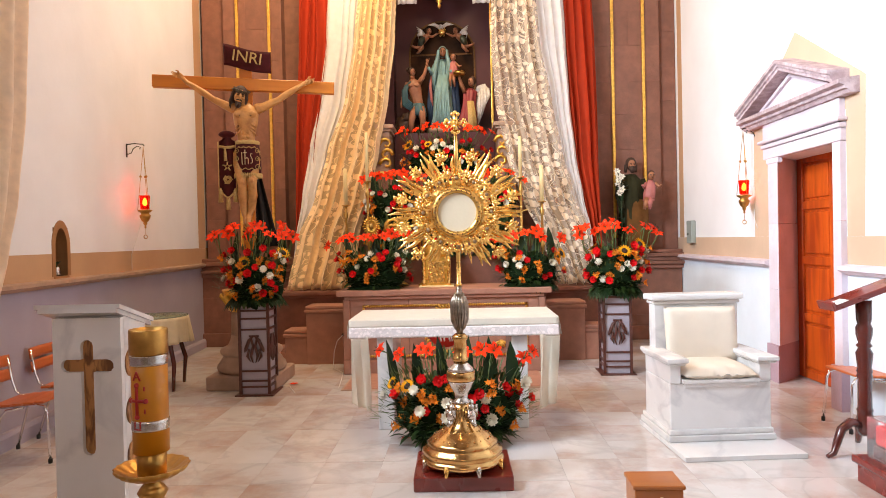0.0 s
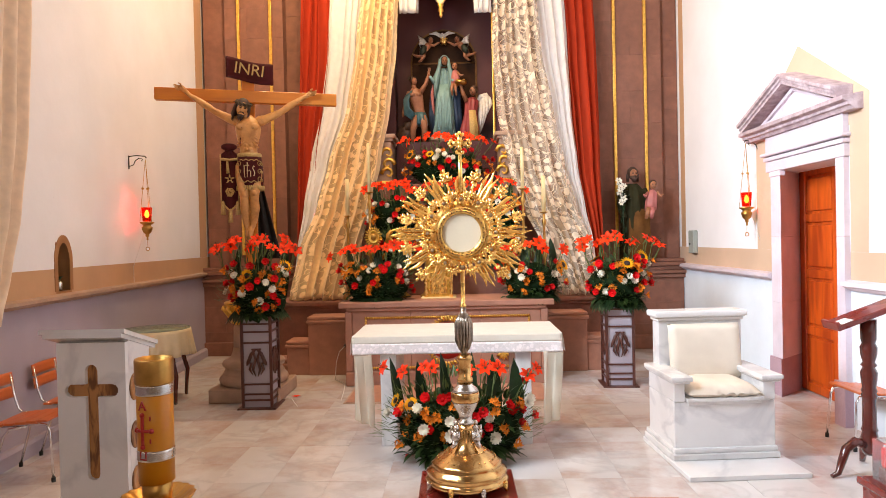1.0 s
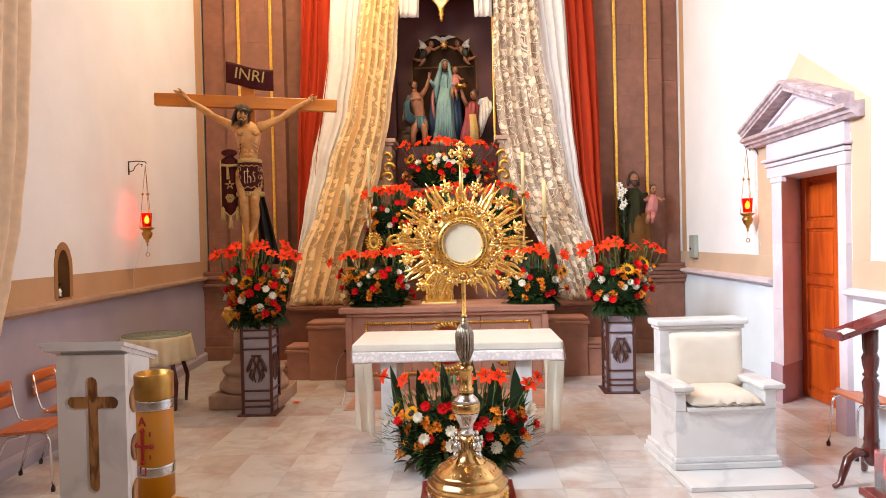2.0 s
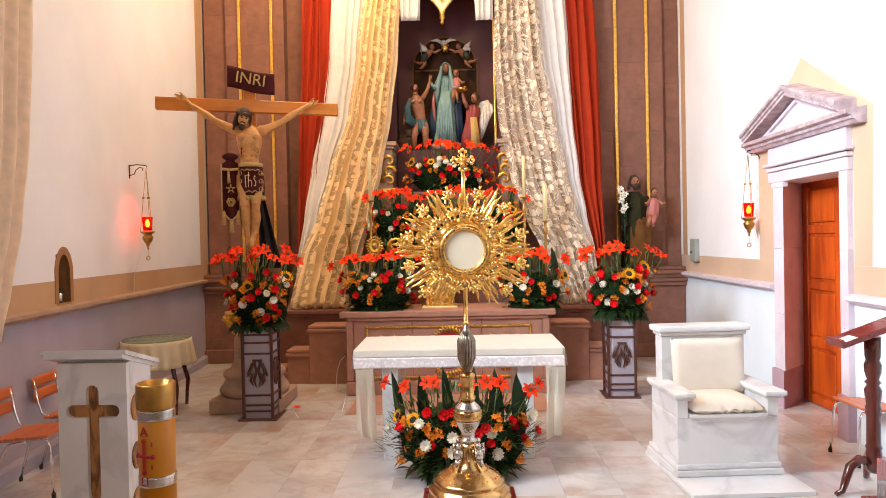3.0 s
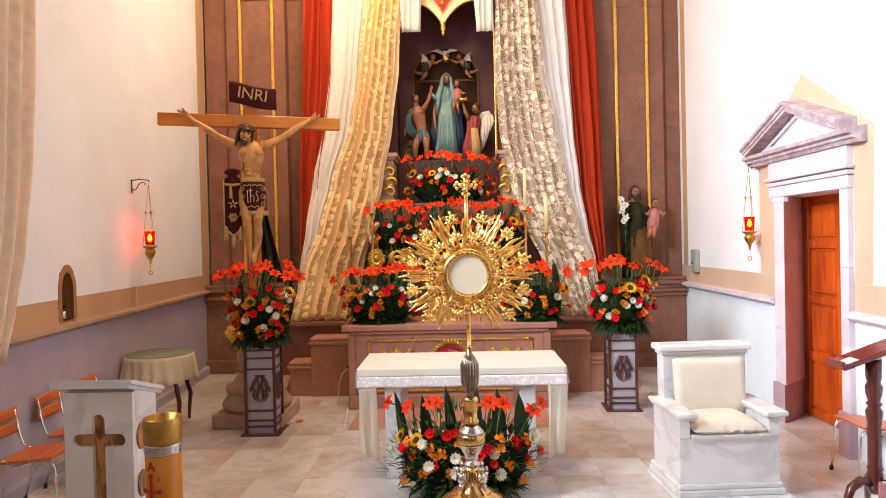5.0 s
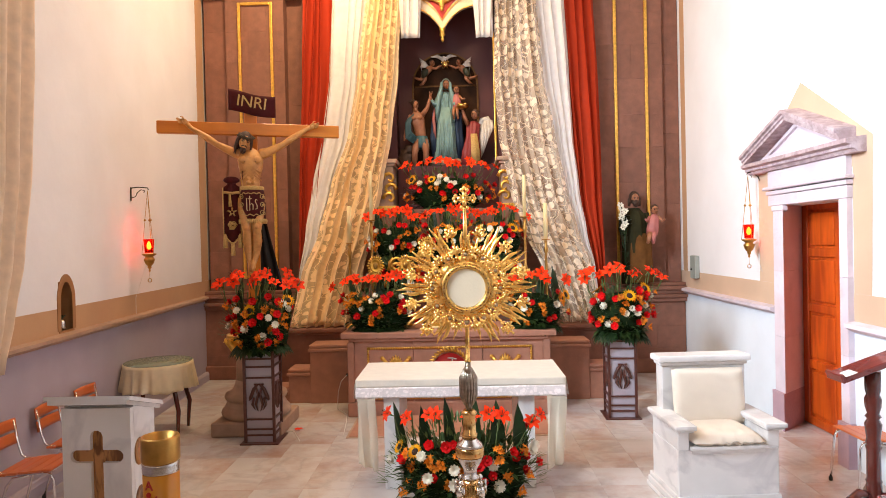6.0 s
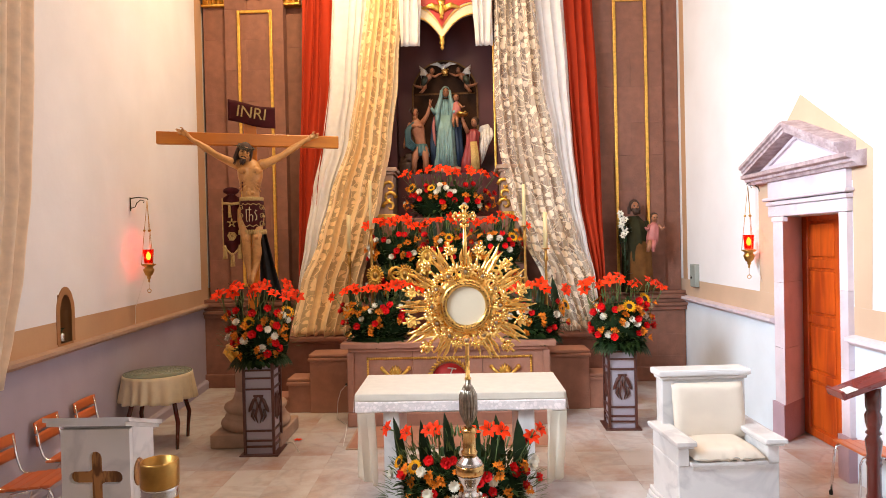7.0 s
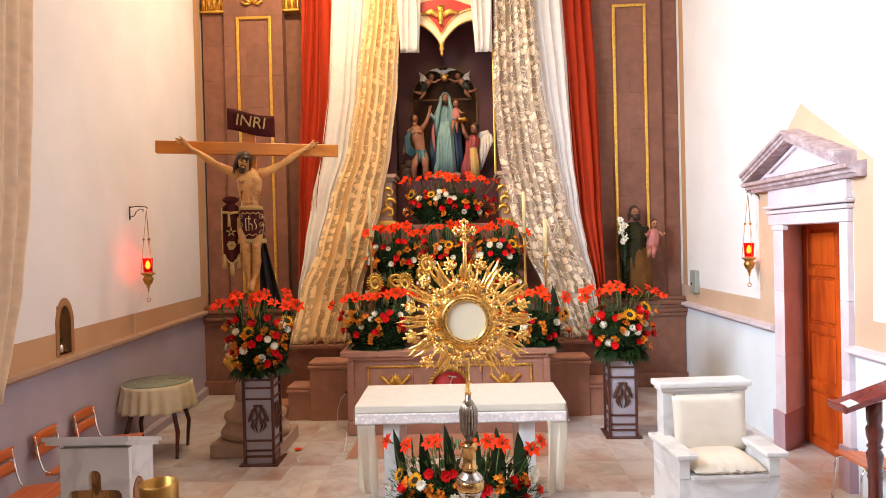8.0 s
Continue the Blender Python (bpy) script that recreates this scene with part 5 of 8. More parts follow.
# bowed head with beard, long hair and crown of thorns, built upright and then tipped
hd = bmesh.new()
ball(hd, (0, 0, 0), (0.058, 0.07, 0.085), mi=SK, u=16, v=12)
ball(hd, (0, -0.045, -0.045), (0.036, 0.032, 0.035), mi=SK, u=10, v=8)
tube(hd, [(0, -0.064, 0.026), (0, -0.080, 0.0), (0, -0.084, -0.016)], [0.007, 0.010, 0.011], segs=6, mi=SK)
for s in (-1, 1):
    tube(hd, [(s * 0.008, -0.068, 0.026), (s * 0.028, -0.066, 0.031), (s * 0.044, -0.052, 0.024)], [0.004, 0.006, 0.003], segs=5, mi=HR)
    ball(hd, (s * 0.024, -0.061, 0.013), (0.013, 0.008, 0.007), mi=TH, u=8, v=6)
    ball(hd, (s * 0.034, -0.05, -0.014), (0.018, 0.016, 0.018), mi=SK, u=8, v=6)
    tube(hd, [(s * 0.004, -0.078, -0.031), (s * 0.02, -0.072, -0.036), (s * 0.03, -0.06, -0.05)], [0.007, 0.007, 0.004], segs=5, mi=HR)
ball(hd, (0, -0.05, -0.068), (0.034, 0.03, 0.026), mi=HR, u=10, v=8)
for s in (-1, 1):
    tube(hd, [(s * 0.012, -0.058, -0.07), (s * 0.014, -0.062, -0.10), (s * 0.008, -0.058, -0.125)], [0.020, 0.016, 0.005], segs=7, mi=HR)
ball(hd, (0, 0.018, 0.022), (0.072, 0.072, 0.082), mi=HR, u=16, v=12)
for k in range(14):
    a = radians(-8 + 196 * k / 13)
    c_, s_ = math.cos(a), math.sin(a)
    q = 0.012 * math.sin(k * 2.7)
    tube(hd, [(0.062 * c_, 0.005 + 0.058 * s_, 0.045), (0.073 * c_, 0.008 + 0.06 * s_, -0.02), (0.074 * c_ + q, 0.0 + 0.055 * s_, -0.085), (0.066 * c_ - q, -0.012 + 0.04 * s_, -0.155)], [0.018, 0.020, 0.017, 0.005], segs=6, mi=HR)
for k in range(3):
    pts = []
    for j in range(25):
        a = 2 * math.pi * j / 24
        r = 0.078 + 0.006 * math.sin(5 * a + 2 * k)
        pts.append((r * math.cos(a), 0.005 + r * math.sin(a), 0.052 + 0.012 * math.sin(4 * a + 2.1 * k)))
    tube(hd, pts, 0.0075, segs=5, mi=TH, caps=False)
for k in range(16):
    a = k * 0.61
    p = Vector((0.082 * math.cos(a), 0.005 + 0.082 * math.sin(a), 0.052))
    tube(hd, [p, p + Vector((0.022 * math.cos(a + 0.6), 0.022 * math.sin(a + 0.6), 0.016 * (-1) ** k))], [0.004, 0.001], segs=4, mi=TH)
bmesh.ops.transform(hd, matrix=Matrix.Translation((-0.05, Yf - 0.075, 3.105)) @ pose(0, 0, 0, 22, 14, 12), verts=hd.verts)
me_ = bpy.data.meshes.new("head")
hd.to_mesh(me_)
hd.free()
b.from_mesh(me_)
bpy.data.meshes.remove(me_)
# cloth round the hips, with its fringe and embroidered scrolls
lathe(b, [(0.130, 2.27), (0.138, 2.35), (0.134, 2.45), (0.125, 2.55), (0.118, 2.595)], 48, cx=0.008, cy=Yf - 0.015, mi=VL, lobes=7, lobe=0.022, squash=0.8)
for k in range(44):
    a = 2 * math.pi * k / 44
    q = 0.137 + 0.003 * math.cos(7 * a)
    x, y = 0.008 + q * math.cos(a), Yf - 0.015 + 0.82 * q * math.sin(a)
    tube(b, [(x, y, 2.285), (x * 1.02, y, 2.262), (x * 1.02, y - 0.002, 2.235)], [0.008, 0.010, 0.007], segs=5, mi=GD)
lathe(b, [(0.120, 2.59), (0.127, 2.60), (0.127, 2.622), (0.117, 2.632)], 30, cx=0.008, cy=Yf - 0.015, mi=GD, squash=0.8)


def on_hip(x, z):
    a = -math.pi / 2 + x / 0.14
    return (0.008 + 0.142 * math.cos(a), Yf - 0.015 + 0.142 * 0.8 * math.sin(a) - 0.004, z)


for sx_ in (-1, 1):
    for zz, r in ((2.345, 0.038), (2.43, 0.034), (2.515, 0.036)):
        tube(b, [on_hip(sx_ * 0.115 + sx_ * r * (1 - j / 11) * math.cos(j * 0.85), zz + r * (1 - j / 11) * math.sin(j * 0.85)) for j in range(10)], 0.0042, segs=4, mi=GD)
        tube(b, [on_hip(sx_ * 0.155 + sx_ * 0.7 * r * (1 - j / 8) * math.cos(2 + j), zz + 0.7 * r * (1 - j / 8) * math.sin(2 + j)) for j in range(8)], 0.0038, segs=4, mi=GD)
tube(b, [on_hip(-0.10 + 0.2 * j / 12, 2.325 + 0.010 * math.sin(j * 1.6)) for j in range(13)], 0.005, segs=4, mi=GD)
tube(b, [on_hip(-0.10 + 0.2 * j / 12, 2.552 + 0.008 * math.sin(j * 1.9)) for j in range(13)], 0.005, segs=4, mi=GD)
# the three letters in the middle
for stroke in ([(-0.052, 2.50), (-0.05, 2.38), (-0.042, 2.37)], [(-0.018, 2.525), (-0.02, 2.37)], [(-0.04, 2.495), (0.0, 2.495)], [(-0.018, 2.43), (0.0, 2.445), (0.014, 2.43), (0.012, 2.375)],
               [(0.058, 2.48), (0.044, 2.49), (0.036, 2.465), (0.056, 2.425), (0.054, 2.39), (0.036, 2.385)]):
    tube(b, [on_hip(*p) for p in stroke], 0.0048, segs=5, mi=DS)
solo("crucified_statue", b, [SKIN, HAIR, VELVET, FRINGE, mat("thorn_brown", (0.055, 0.035, 0.015), 0.7, vary=0.3, scale=40), mat("pale_gold_thread", (0.62, 0.47, 0.26), 0.6, vary=0.2, scale=60)], "painted wooden crucified figure with maroon embroidered cloth", "statue", (-2.206, 7.15, 0), 13.7)

# maroon banner at the side, black cloth behind
ban = thing("hanging_banner", "maroon velvet banner with gold embroidery and tassels", "banner", (-2.206, 7.15, 0), 13.7)


def banner(u, v):
    w = 0.075 + 0.02 * math.sin(min(v * 1.3, 1) * math.pi / 2) - (0.035 if v < 0.12 else 0)
    z = 2.70 - 0.58 * v - (0.10 * (1 - abs(2 * u - 1)) * v)
    return (-0.20 + (u - 0.5) * 2 * w, -0.19 + 0.012 * math.sin(u * 9), z)


bcl = solid(part("cloth", bm_sheet(banner, 16, 24), VELVET, ban), 0.008)
b = bmesh.new()
ball(b, (-0.20, -0.19, 2.70), (0.085, 0.03, 0.04), u=12, v=8)
part("roll", b, VELVET, ban)
b = bmesh.new()
for x in (-0.275, -0.20, -0.125):
    z = 2.10 if x != -0.20 else 2.02
    tube(b, [(x, -0.195, z + 0.03), (x, -0.2, z), (x, -0.2, z - 0.12)], [0.008, 0.02, 0.026], segs=8)
for x in (-0.29, -0.11):
    tube(b, [(x, -0.205, 2.62), (x - 0.0, -0.21, 2.35), (x, -0.205, 2.10)], 0.007, segs=5)
tube(b, [(-0.29, -0.205, 2.11), (-0.2, -0.21, 2.02), (-0.11, -0.205, 2.11)], 0.012, segs=5)
tube(b, [(-0.28, -0.205, 2.57), (-0.2, -0.21, 2.56), (-0.12, -0.205, 2.57)], 0.016, segs=6)
tube(b, [(-0.22, -0.205, 2.55), (-0.215, -0.215, 2.42)], [0.012, 0.02], segs=6)
part("gold_trim", b, FRINGE, ban, "gold braid and tassels")
b = bmesh.new()
for k in range(5):
    a = k * 1.2566 + 1.57
    tube(b, [(-0.20 + 0.012 * math.cos(a), -0.205, 2.36 + 0.012 * math.sin(a)), (-0.20 + 0.05 * math.cos(a), -0.207, 2.36 + 0.05 * math.sin(a))], [0.012, 0.006], segs=5)
for k in range(3):
    pts = [(-0.20 + 0.05 * (1 - j / 10) * math.cos(j + k * 2), -0.207, 2.22 + 0.05 * (1 - j / 10) * math.sin(j + k * 2)) for j in range(9)]
    tube(b, pts, 0.005, segs=4)
tagged(part("embroidery", b, FRINGE, bcl), kind="stuff")


def black(u, v):
    return (-0.03 + 0.34 * u * (0.45 + 0.55 * v), 0.10 + 0.025 * math.sin(u * 17 + v), 2.30 - 0.80 * v - 0.0 * u + 0.12 * (1 - u) * (1 - v))


ob = solo("black_cloth", bm_sheet(black, 24, 12), BLACK_CLOTH, "black cloth hanging behind the cross post", "cloth", (-2.206, 7.15, 0), 13.7)
solid(ob, 0.006)

# ---- stone altar ----
al = thing("stone_altar", "pink stone altar with gilt rope frame and medallion", "altar", (CX, 7.58, 0))
b = bmesh.new()
for x0, x1 in ((-1.08, -0.4), (-0.396, 0.4), (0.404, 1.10)):
    box(b, x0, x1, 0.0, 0.9, 0.16, 0.86, bev=0.005)
part("body", b, STONE_ALTAR, al)
part("plinth", bm_box(-1.16, 1.18, -0.06, 0.9, 0.0, 0.16, bev=0.012), STONE_ALTAR, al)
part("cornice", bm_box(-1.14, 1.16, -0.045, 0.93, 0.861, 0.90, bev=0.014, seg=2), STONE_ALTAR, al)
part("mensa", bm_box(-1.225, 1.245, -0.075, 0.93, 0.901, 0.967, bev=0.01, seg=2), STONE_ALTAR, al)
for x in (-1.16, 1.10):
    part("corner_pilaster", bm_box(x, x + 0.08, -0.03, 0.3, 0.161, 0.86, bev=0.01), STONE_ALTAR, al)
b = bmesh.new()


def rope(x0, z0, x1, z1):
    n = int(max(abs(x1 - x0), abs(z1 - z0)) / 0.028)
    for i in range(n + 1):
        ball(b, (x0 + (x1 - x0) * i / n, -0.012, z0 + (z1 - z0) * i / n), (0.017, 0.014, 0.017), u=6, v=4)


for x0, z0, x1, z1 in ((-0.92, 0.78, 0.96, 0.78), (-0.92, 0.2, 0.96, 0.2), (-0.92, 0.2, -0.92, 0.78), (0.96, 0.2, 0.96, 0.78)):
    rope(x0, z0, x1, z1)
part("gilt_rope", b, GILT, al, "gilded rope moulding")
b = bmesh.new()
lathe(b, [(0.21, -0.012), (0.21, 0.0), (0.0, 0.006)], 40)
bmesh.ops.transform(b, matrix=pose(0.02, -0.004, 0.5, 90, 0, 0), verts=b.verts)
medal = part("medallion", b, RED_PAINT, al, "crimson medallion")
b = bmesh.new()
for k in range(40):
    a = 2 * math.pi * k / 40
    tube(b, [(0.02 + 0.215 * math.cos(a), -0.02, 0.5 + 0.24 * math.sin(a)), (0.02 + 0.26 * math.cos(a + 0.12), -0.03, 0.5 + 0.285 * math.sin(a + 0.12))], [0.02, 0.008], segs=5)
part("wreath", b, GILT, medal, "gilded leaf wreath")
b = bmesh.new()
ball(b, (0.02, -0.02, 0.45), (0.10, 0.02, 0.055), wobble=0.008)
ball(b, (-0.08, -0.025, 0.52), (0.035, 0.02, 0.035))
for x in (-0.04, 0.0, 0.06, 0.09):
    tube(b, [(x, -0.02, 0.42), (x + 0.01, -0.02, 0.36)], 0.01, segs=5)
tube(b, [(0.0, -0.02, 0.5), (0.06, -0.02, 0.66), (0.0, -0.02, 0.66), (0.1, -0.02, 0.645)], 0.008, segs=5)
part("lamb_relief", b, FEATHER, medal, "white lamb relief")
for x in (-0.60, 0.66):
    b = bmesh.new()
    for k in range(7):
        a = math.pi * (0.22 + 0.56 * k / 6)
        L = 0.13 - 0.012 * abs(k - 3)
        tube(b, [(x, -0.012, 0.575), (x + 0.5 * L * math.cos(a), -0.03, 0.575 + 0.5 * L * math.sin(a)), (x + L * math.cos(a), -0.014, 0.575 + L * math.sin(a))], [0.012, 0.024, 0.006], segs=6)
    for q in (-1, 1):
        tube(b, [(x + q * 0.02, -0.015, 0.57), (x + q * 0.08, -0.02, 0.585), (x + q * 0.15, -0.02, 0.66)], [0.022, 0.02, 0.022], segs=7)
        ball(b, (x + q * 0.155, -0.02, 0.665), 0.026, u=8, v=6)
    part("gilt_palmette", b, GILT, al, "gilded palmette with two arms")
    b = bmesh.new()
    for k in range(5):
        a = -math.pi * (0.15 + 0.7 * k / 4)
        tube(b, [(x, -0.01, 0.36), (x + 0.05 * math.cos(a), -0.025, 0.36 + 0.06 * math.sin(a)), (x + 0.09 * math.cos(a), -0.012, 0.36 + 0.10 * math.sin(a))], [0.012, 0.02, 0.005], segs=5)
    part("gilt_palmette", b, GILT, al)
solo("altar_footpace", bm_box(-1.14, 0.95, 6.72, 7.5, 0, 0.018, bev=0.004), STONE_ALTAR, "low pinkish stone step before the altar", "step", kind="structure")
solo("footpace_border", bm_box(-1.165, 0.975, 6.695, 7.51, 0, 0.010, bev=0.002), STONE_TAN, "tan stone border of the altar step", "step border", kind="structure")

# tabernacle
tb = thing("tabernacle", "gilded tabernacle with domed top on the altar", "tabernacle", (-0.20, 7.98, 0.967))
tcase = part("case", bm_box(-0.17, 0.17, -0.12, 0.16, 0.0, 0.36, bev=0.01), GILT, tb)
for x in (-0.15, 0.15):
    part("colonnette", bm_lathe([(0.025, 0.02), (0.018, 0.05), (0.016, 0.3), (0.027, 0.34)], 12, cx=x, cy=-0.14), GOLD, tb)
part("foot", bm_box(-0.21, 0.21, -0.17, 0.18, -0.0, 0.02, bev=0.006), WAX_PALE, tb)
b = bmesh.new()
lathe(b, [(0.17, 0.361), (0.165, 0.42), (0.13, 0.49), (0.06, 0.54), (0.02, 0.56)], 24, cy=0.02)
part("dome", b, GILT, tb)
b = bmesh.new()
for k in range(12):
    ball(b, (-0.11 + 0.02 * (k % 12), -0.125 - 0.003, 0.1 + 0.16 * ((k * 5) % 7) / 7), 0.018, u=6, v=4)
box(b, -0.1, 0.1, -0.13, -0.118, 0.05, 0.31, bev=0.005)
part("door", b, GOLD, tcase)
# gilt scroll cresting behind the flowers
cs = thing("gilt_cresting", "gilded scrolled cresting behind the altar flowers", "ornament", (CX, 8.35, 0.895))
for x0, z0, w in ((-0.62, 0.85, 0.26), (-0.28, 0.95, 0.2), (0.62, 0.85, 0.26), (0.28, 0.95, 0.2), (-0.9, 0.7, 0.2), (0.9, 0.7, 0.2)):
    b = bmesh.new()
    for k in range(3):
        s = 1 if k % 2 else -1
        pts = [(x0 + s * w * 0.5 * (1 - j / 13) * math.cos(j * 0.6 + k * 2), -0.02 * k, z0 - 0.1 + 0.11 * (1 - j / 13) * math.sin(j * 0.6 + k * 2) + 0.05 * k) for j in range(12)]
        tube(b, pts, [0.028 - 0.0018 * j for j in range(12)], segs=6)
    part("scroll", b, GILT, cs)
part("panel", bm_box(-1.0, 1.0, 0.06, 0.11, 0.0, 0.60, bev=0.01), STONE, cs)


# ---- candlesticks ----
def candlestick(loc, stick, candle, r):
    t = thing("candlestick", "brass candlestick with tall ivory candle", "candlestick", loc, group="altar candlesticks")
    s = stick
    stick_ = part("stick", bm_lathe([(0.075, 0), (0.08, 0.015), (0.05, 0.03), (0.02, 0.06), (0.028, 0.1), (0.017, 0.14), (0.016, s * 0.45), (0.034, s * 0.5), (0.017, s * 0.55), (0.016, s * 0.85), (0.03, s * 0.9), (0.016, s * 0.94), (0.02, s)], 16), BRASS, t)
    part("drip_pan", bm_lathe([(0.01, s + 0.001), (0.05, s + 0.012), (0.056, s + 0.022), (0.02, s + 0.018)], 18), BRASS, stick_)
    cndl = part("candle", bm_lathe([(r, s + 0.02), (r, s + candle - 0.01), (r * 0.7, s + candle)], 14), WAX_PALE, t)
    part("wick", bm_tube([(0, 0, s + candle), (0.002, 0, s + candle + 0.02)], 0.002, segs=5), IRON, cndl)


candlestick((-1.39, 8.56, 0.897), 1.09, 0.50, 0.028)
candlestick((1.16, 8.56, 0.897), 1.08, 0.49, 0.028)
candlestick((-1.065, 8.30, 0.968), 1.30, 0.64, 0.022)
candlestick((0.867, 8.30, 0.968), 1.30, 0.54, 0.022)


# ---- gilt reliquaries among the altar flowers ----
def reliquary(loc, w, h, label):
    """An oval glazed frame with a leafy gilt border on a turned stem; loc: the foot, h: the height of the oval's centre."""
    t = thing("reliquary", label, "reliquary", loc, group="altar reliquaries")
    part("stem", bm_lathe([(0.075, 0.0), (0.08, 0.02), (0.05, 0.04), (0.02, 0.08), (0.03, 0.14), (0.016, 0.2), (0.016, h - 1.5 * w), (0.03, h - 1.35 * w), (0.015, h - 1.2 * w)], 16), BRASS, t)
    b = bmesh.new()
    lathe(b, [(0.62 * w, -0.012), (0.70 * w, 0.0), (0.66 * w, 0.014), (0.56 * w, 0.016), (0.5 * w, 0.006), (0.0, 0.006)], 32)
    bmesh.ops.transform(b, matrix=Matrix.Translation((0, 0, h)) @ pose(0, 0, 0, 90, 0, 0) @ Matrix.Diagonal((1, 1.25, 1, 1)), verts=b.verts)
    fr = part("oval_frame", b, GILT, t)
    b = bmesh.new()
    for k in range(22):
        a = 2 * math.pi * k / 22
        p = Vector((0.78 * w * math.cos(a), -0.01, h + 0.98 * w * math.sin(a)))
        o = Vector((math.cos(a), -0.2, math.sin(a)))
        tube(b, [p - o * 0.1 * w, p + o * 0.12 * w, p + o * (0.26 + 0.1 * (k % 2)) * w], [0.08 * w, 0.13 * w, 0.03 * w], segs=6, flat=0.6)
        ball(b, p + Vector((0, -0.012, 0)), 0.07 * w, u=6, v=4)
    part("leafy_border", b, GILT, fr, "gilded leafy border")
    b = bmesh.new()
    ball(b, (0, -0.012, h), (0.3 * w, 0.012, 0.42 * w), u=12, v=8)
    part("relief", b, BRASS, fr)


reliquary((-0.357, 8.10, 0.968), 0.105, 0.965, "ornate gilded oval reliquary on a turned stem")
reliquary((-0.63, 8.12, 0.968), 0.10, 0.75, "low gilded reliquary with leafy border among flowers")
reliquary((-1.0, 8.12, 0.968), 0.10, 0.75, "low gilded reliquary with leafy border among flowers")


# ---- free-standing table with its cloths ----
tab = thing("altar_table", "white marble altar table on two slab legs", "table", (0.03, 5.64, 0))
for x in (-0.56, 0.53):
    part("leg", bm_box(x - 0.065, x + 0.065, -0.36, 0.36, 0, 0.83, bev=0.006), MARBLE, tab)
part("tabletop", bm_box(-0.83, 0.83, -0.37, 0.37, 0.831, 0.893, bev=0.008), MARBLE, tab)
cl = thing("altar_cloth", "ivory tablecloth with white lace border over the table", "tablecloth", (0.03, 5.64, 0))


def cloth_top(u, v):
    x, y = -0.845 + 1.69 * u, -0.385 + 0.77 * v
    return (x, y, 0.898 + 0.002 * noise.noise(Vector((x * 5, y * 5, 0))))


part("top_cloth", bm_sheet(cloth_top, 40, 20), IVORY_CLOTH, cl)


def hang(side, z0, z1, amp, k):
    def at(u, v):
        d = 0.012 + amp * v * (0.6 + 0.4 * math.sin(u * k + side))
        v0, v = v, (v if z0 > 0.88 else 1.0)
        z = z0 + (z1 - z0) * v0
        if side == 0:
            return (-0.845 + 1.69 * u, -0.385 - d * v, z)
        if side == 1:
            return (0.845 + d * v, -0.385 + 0.77 * u, z)
        if side == 2:
            return (0.845 - 1.69 * u, 0.385 + d * v, z)
        return (-0.845 - d * v, 0.385 - 0.77 * u, z)
    return at


for s in range(4):
    w = 1.69 if s % 2 == 0 else 0.77
    fl = solid(part("fall", bm_sheet(hang(s, 0.898, 0.838, 0.0, 30), 60, 5, u_len=w, v_len=0.05), IVORY_CLOTH, cl), 0.002)
    solid(part("lace_border", bm_sheet(hang(s, 0.8379, 0.752, 0.012, 34), 80, 6, u_len=w, v_len=0.1), BORDER_LACE, fl, "white lace border"), 0.002)
# long sheer falls at the corners
for sx in (-1, 1):
    for yy, sgn in ((-0.395, -1),):
        def fall(u, v, sx=sx, yy=yy, sgn=sgn):
            z = 0.762 - 0.60 * v + 0.06 * u * v
            return (sx * (0.69 + 0.15 * u - 0.015 * v) + 0.01 * math.sin(u * 14 + v * 3), yy + sgn * (0.01 + 0.025 * math.sin(u * 11) * v), z)
        solid(part("corner_fall", bm_sheet(fall, 20, 20, u_len=0.14, v_len=0.63), SHEER, cl, "sheer ivory corner fall"), 0.002)

# ---- marble chair ----
ch = thing("marble_chair", "white marble presidential chair with cream cushions", "chair", (1.965, 4.95, 0), 3.5)
part("seat_block", bm_box(-0.385, 0.355, -0.185, 0.34, 0.10, 0.455, bev=0.006), MARBLE, ch)
part("plinth", bm_box(-0.395, 0.368, -0.198, 0.40, 0.083, 0.122, bev=0.012, seg=2), MARBLE, ch)
part("plinth_step", bm_box(-0.405, 0.38, -0.21, 0.41, 0.036, 0.0825, bev=0.006), MARBLE, ch)
part("foot_slab", bm_box(-0.415, 0.425, -0.525, 0.42, 0.0, 0.035, bev=0.004), MARBLE, ch)
part("seat_ledge", bm_box(-0.30, 0.265, -0.215, 0.24, 0.456, 0.485, bev=0.008, seg=2), MARBLE, ch)
part("seat_ledge", bm_box(-0.285, 0.25, -0.20, -0.19, 0.43, 0.4555, bev=0.003), MARBLE, ch)
for x0, x1 in ((-0.385, -0.305), (0.27, 0.355)):
    part("arm_panel", bm_box(x0, x1, -0.19, 0.34, 0.456, 0.59, bev=0.006), MARBLE, ch)
for x0, x1 in ((-0.42, -0.265), (0.23, 0.395)):
    part("armrest", bm_box(x0 + 0.015, x1 - 0.015, -0.225, 0.35, 0.591, 0.608, bev=0.006), MARBLE, ch)
    part("armrest", bm_box(x0, x1, -0.245, 0.36, 0.609, 0.645, bev=0.012, seg=2), MARBLE, ch)
part("back_slab", bm_box(-0.335, 0.325, 0.25, 0.38, 0.456, 0.985, bev=0.006), MARBLE, ch)
b = bmesh.new()
box(b, -0.35, 0.34, 0.235, 0.395, 0.986, 1.015, bev=0.008)
box(b, -0.372, 0.362, 0.21, 0.42, 1.016, 1.065, bev=0.016, seg=2)
part("cornice", b, MARBLE, ch)


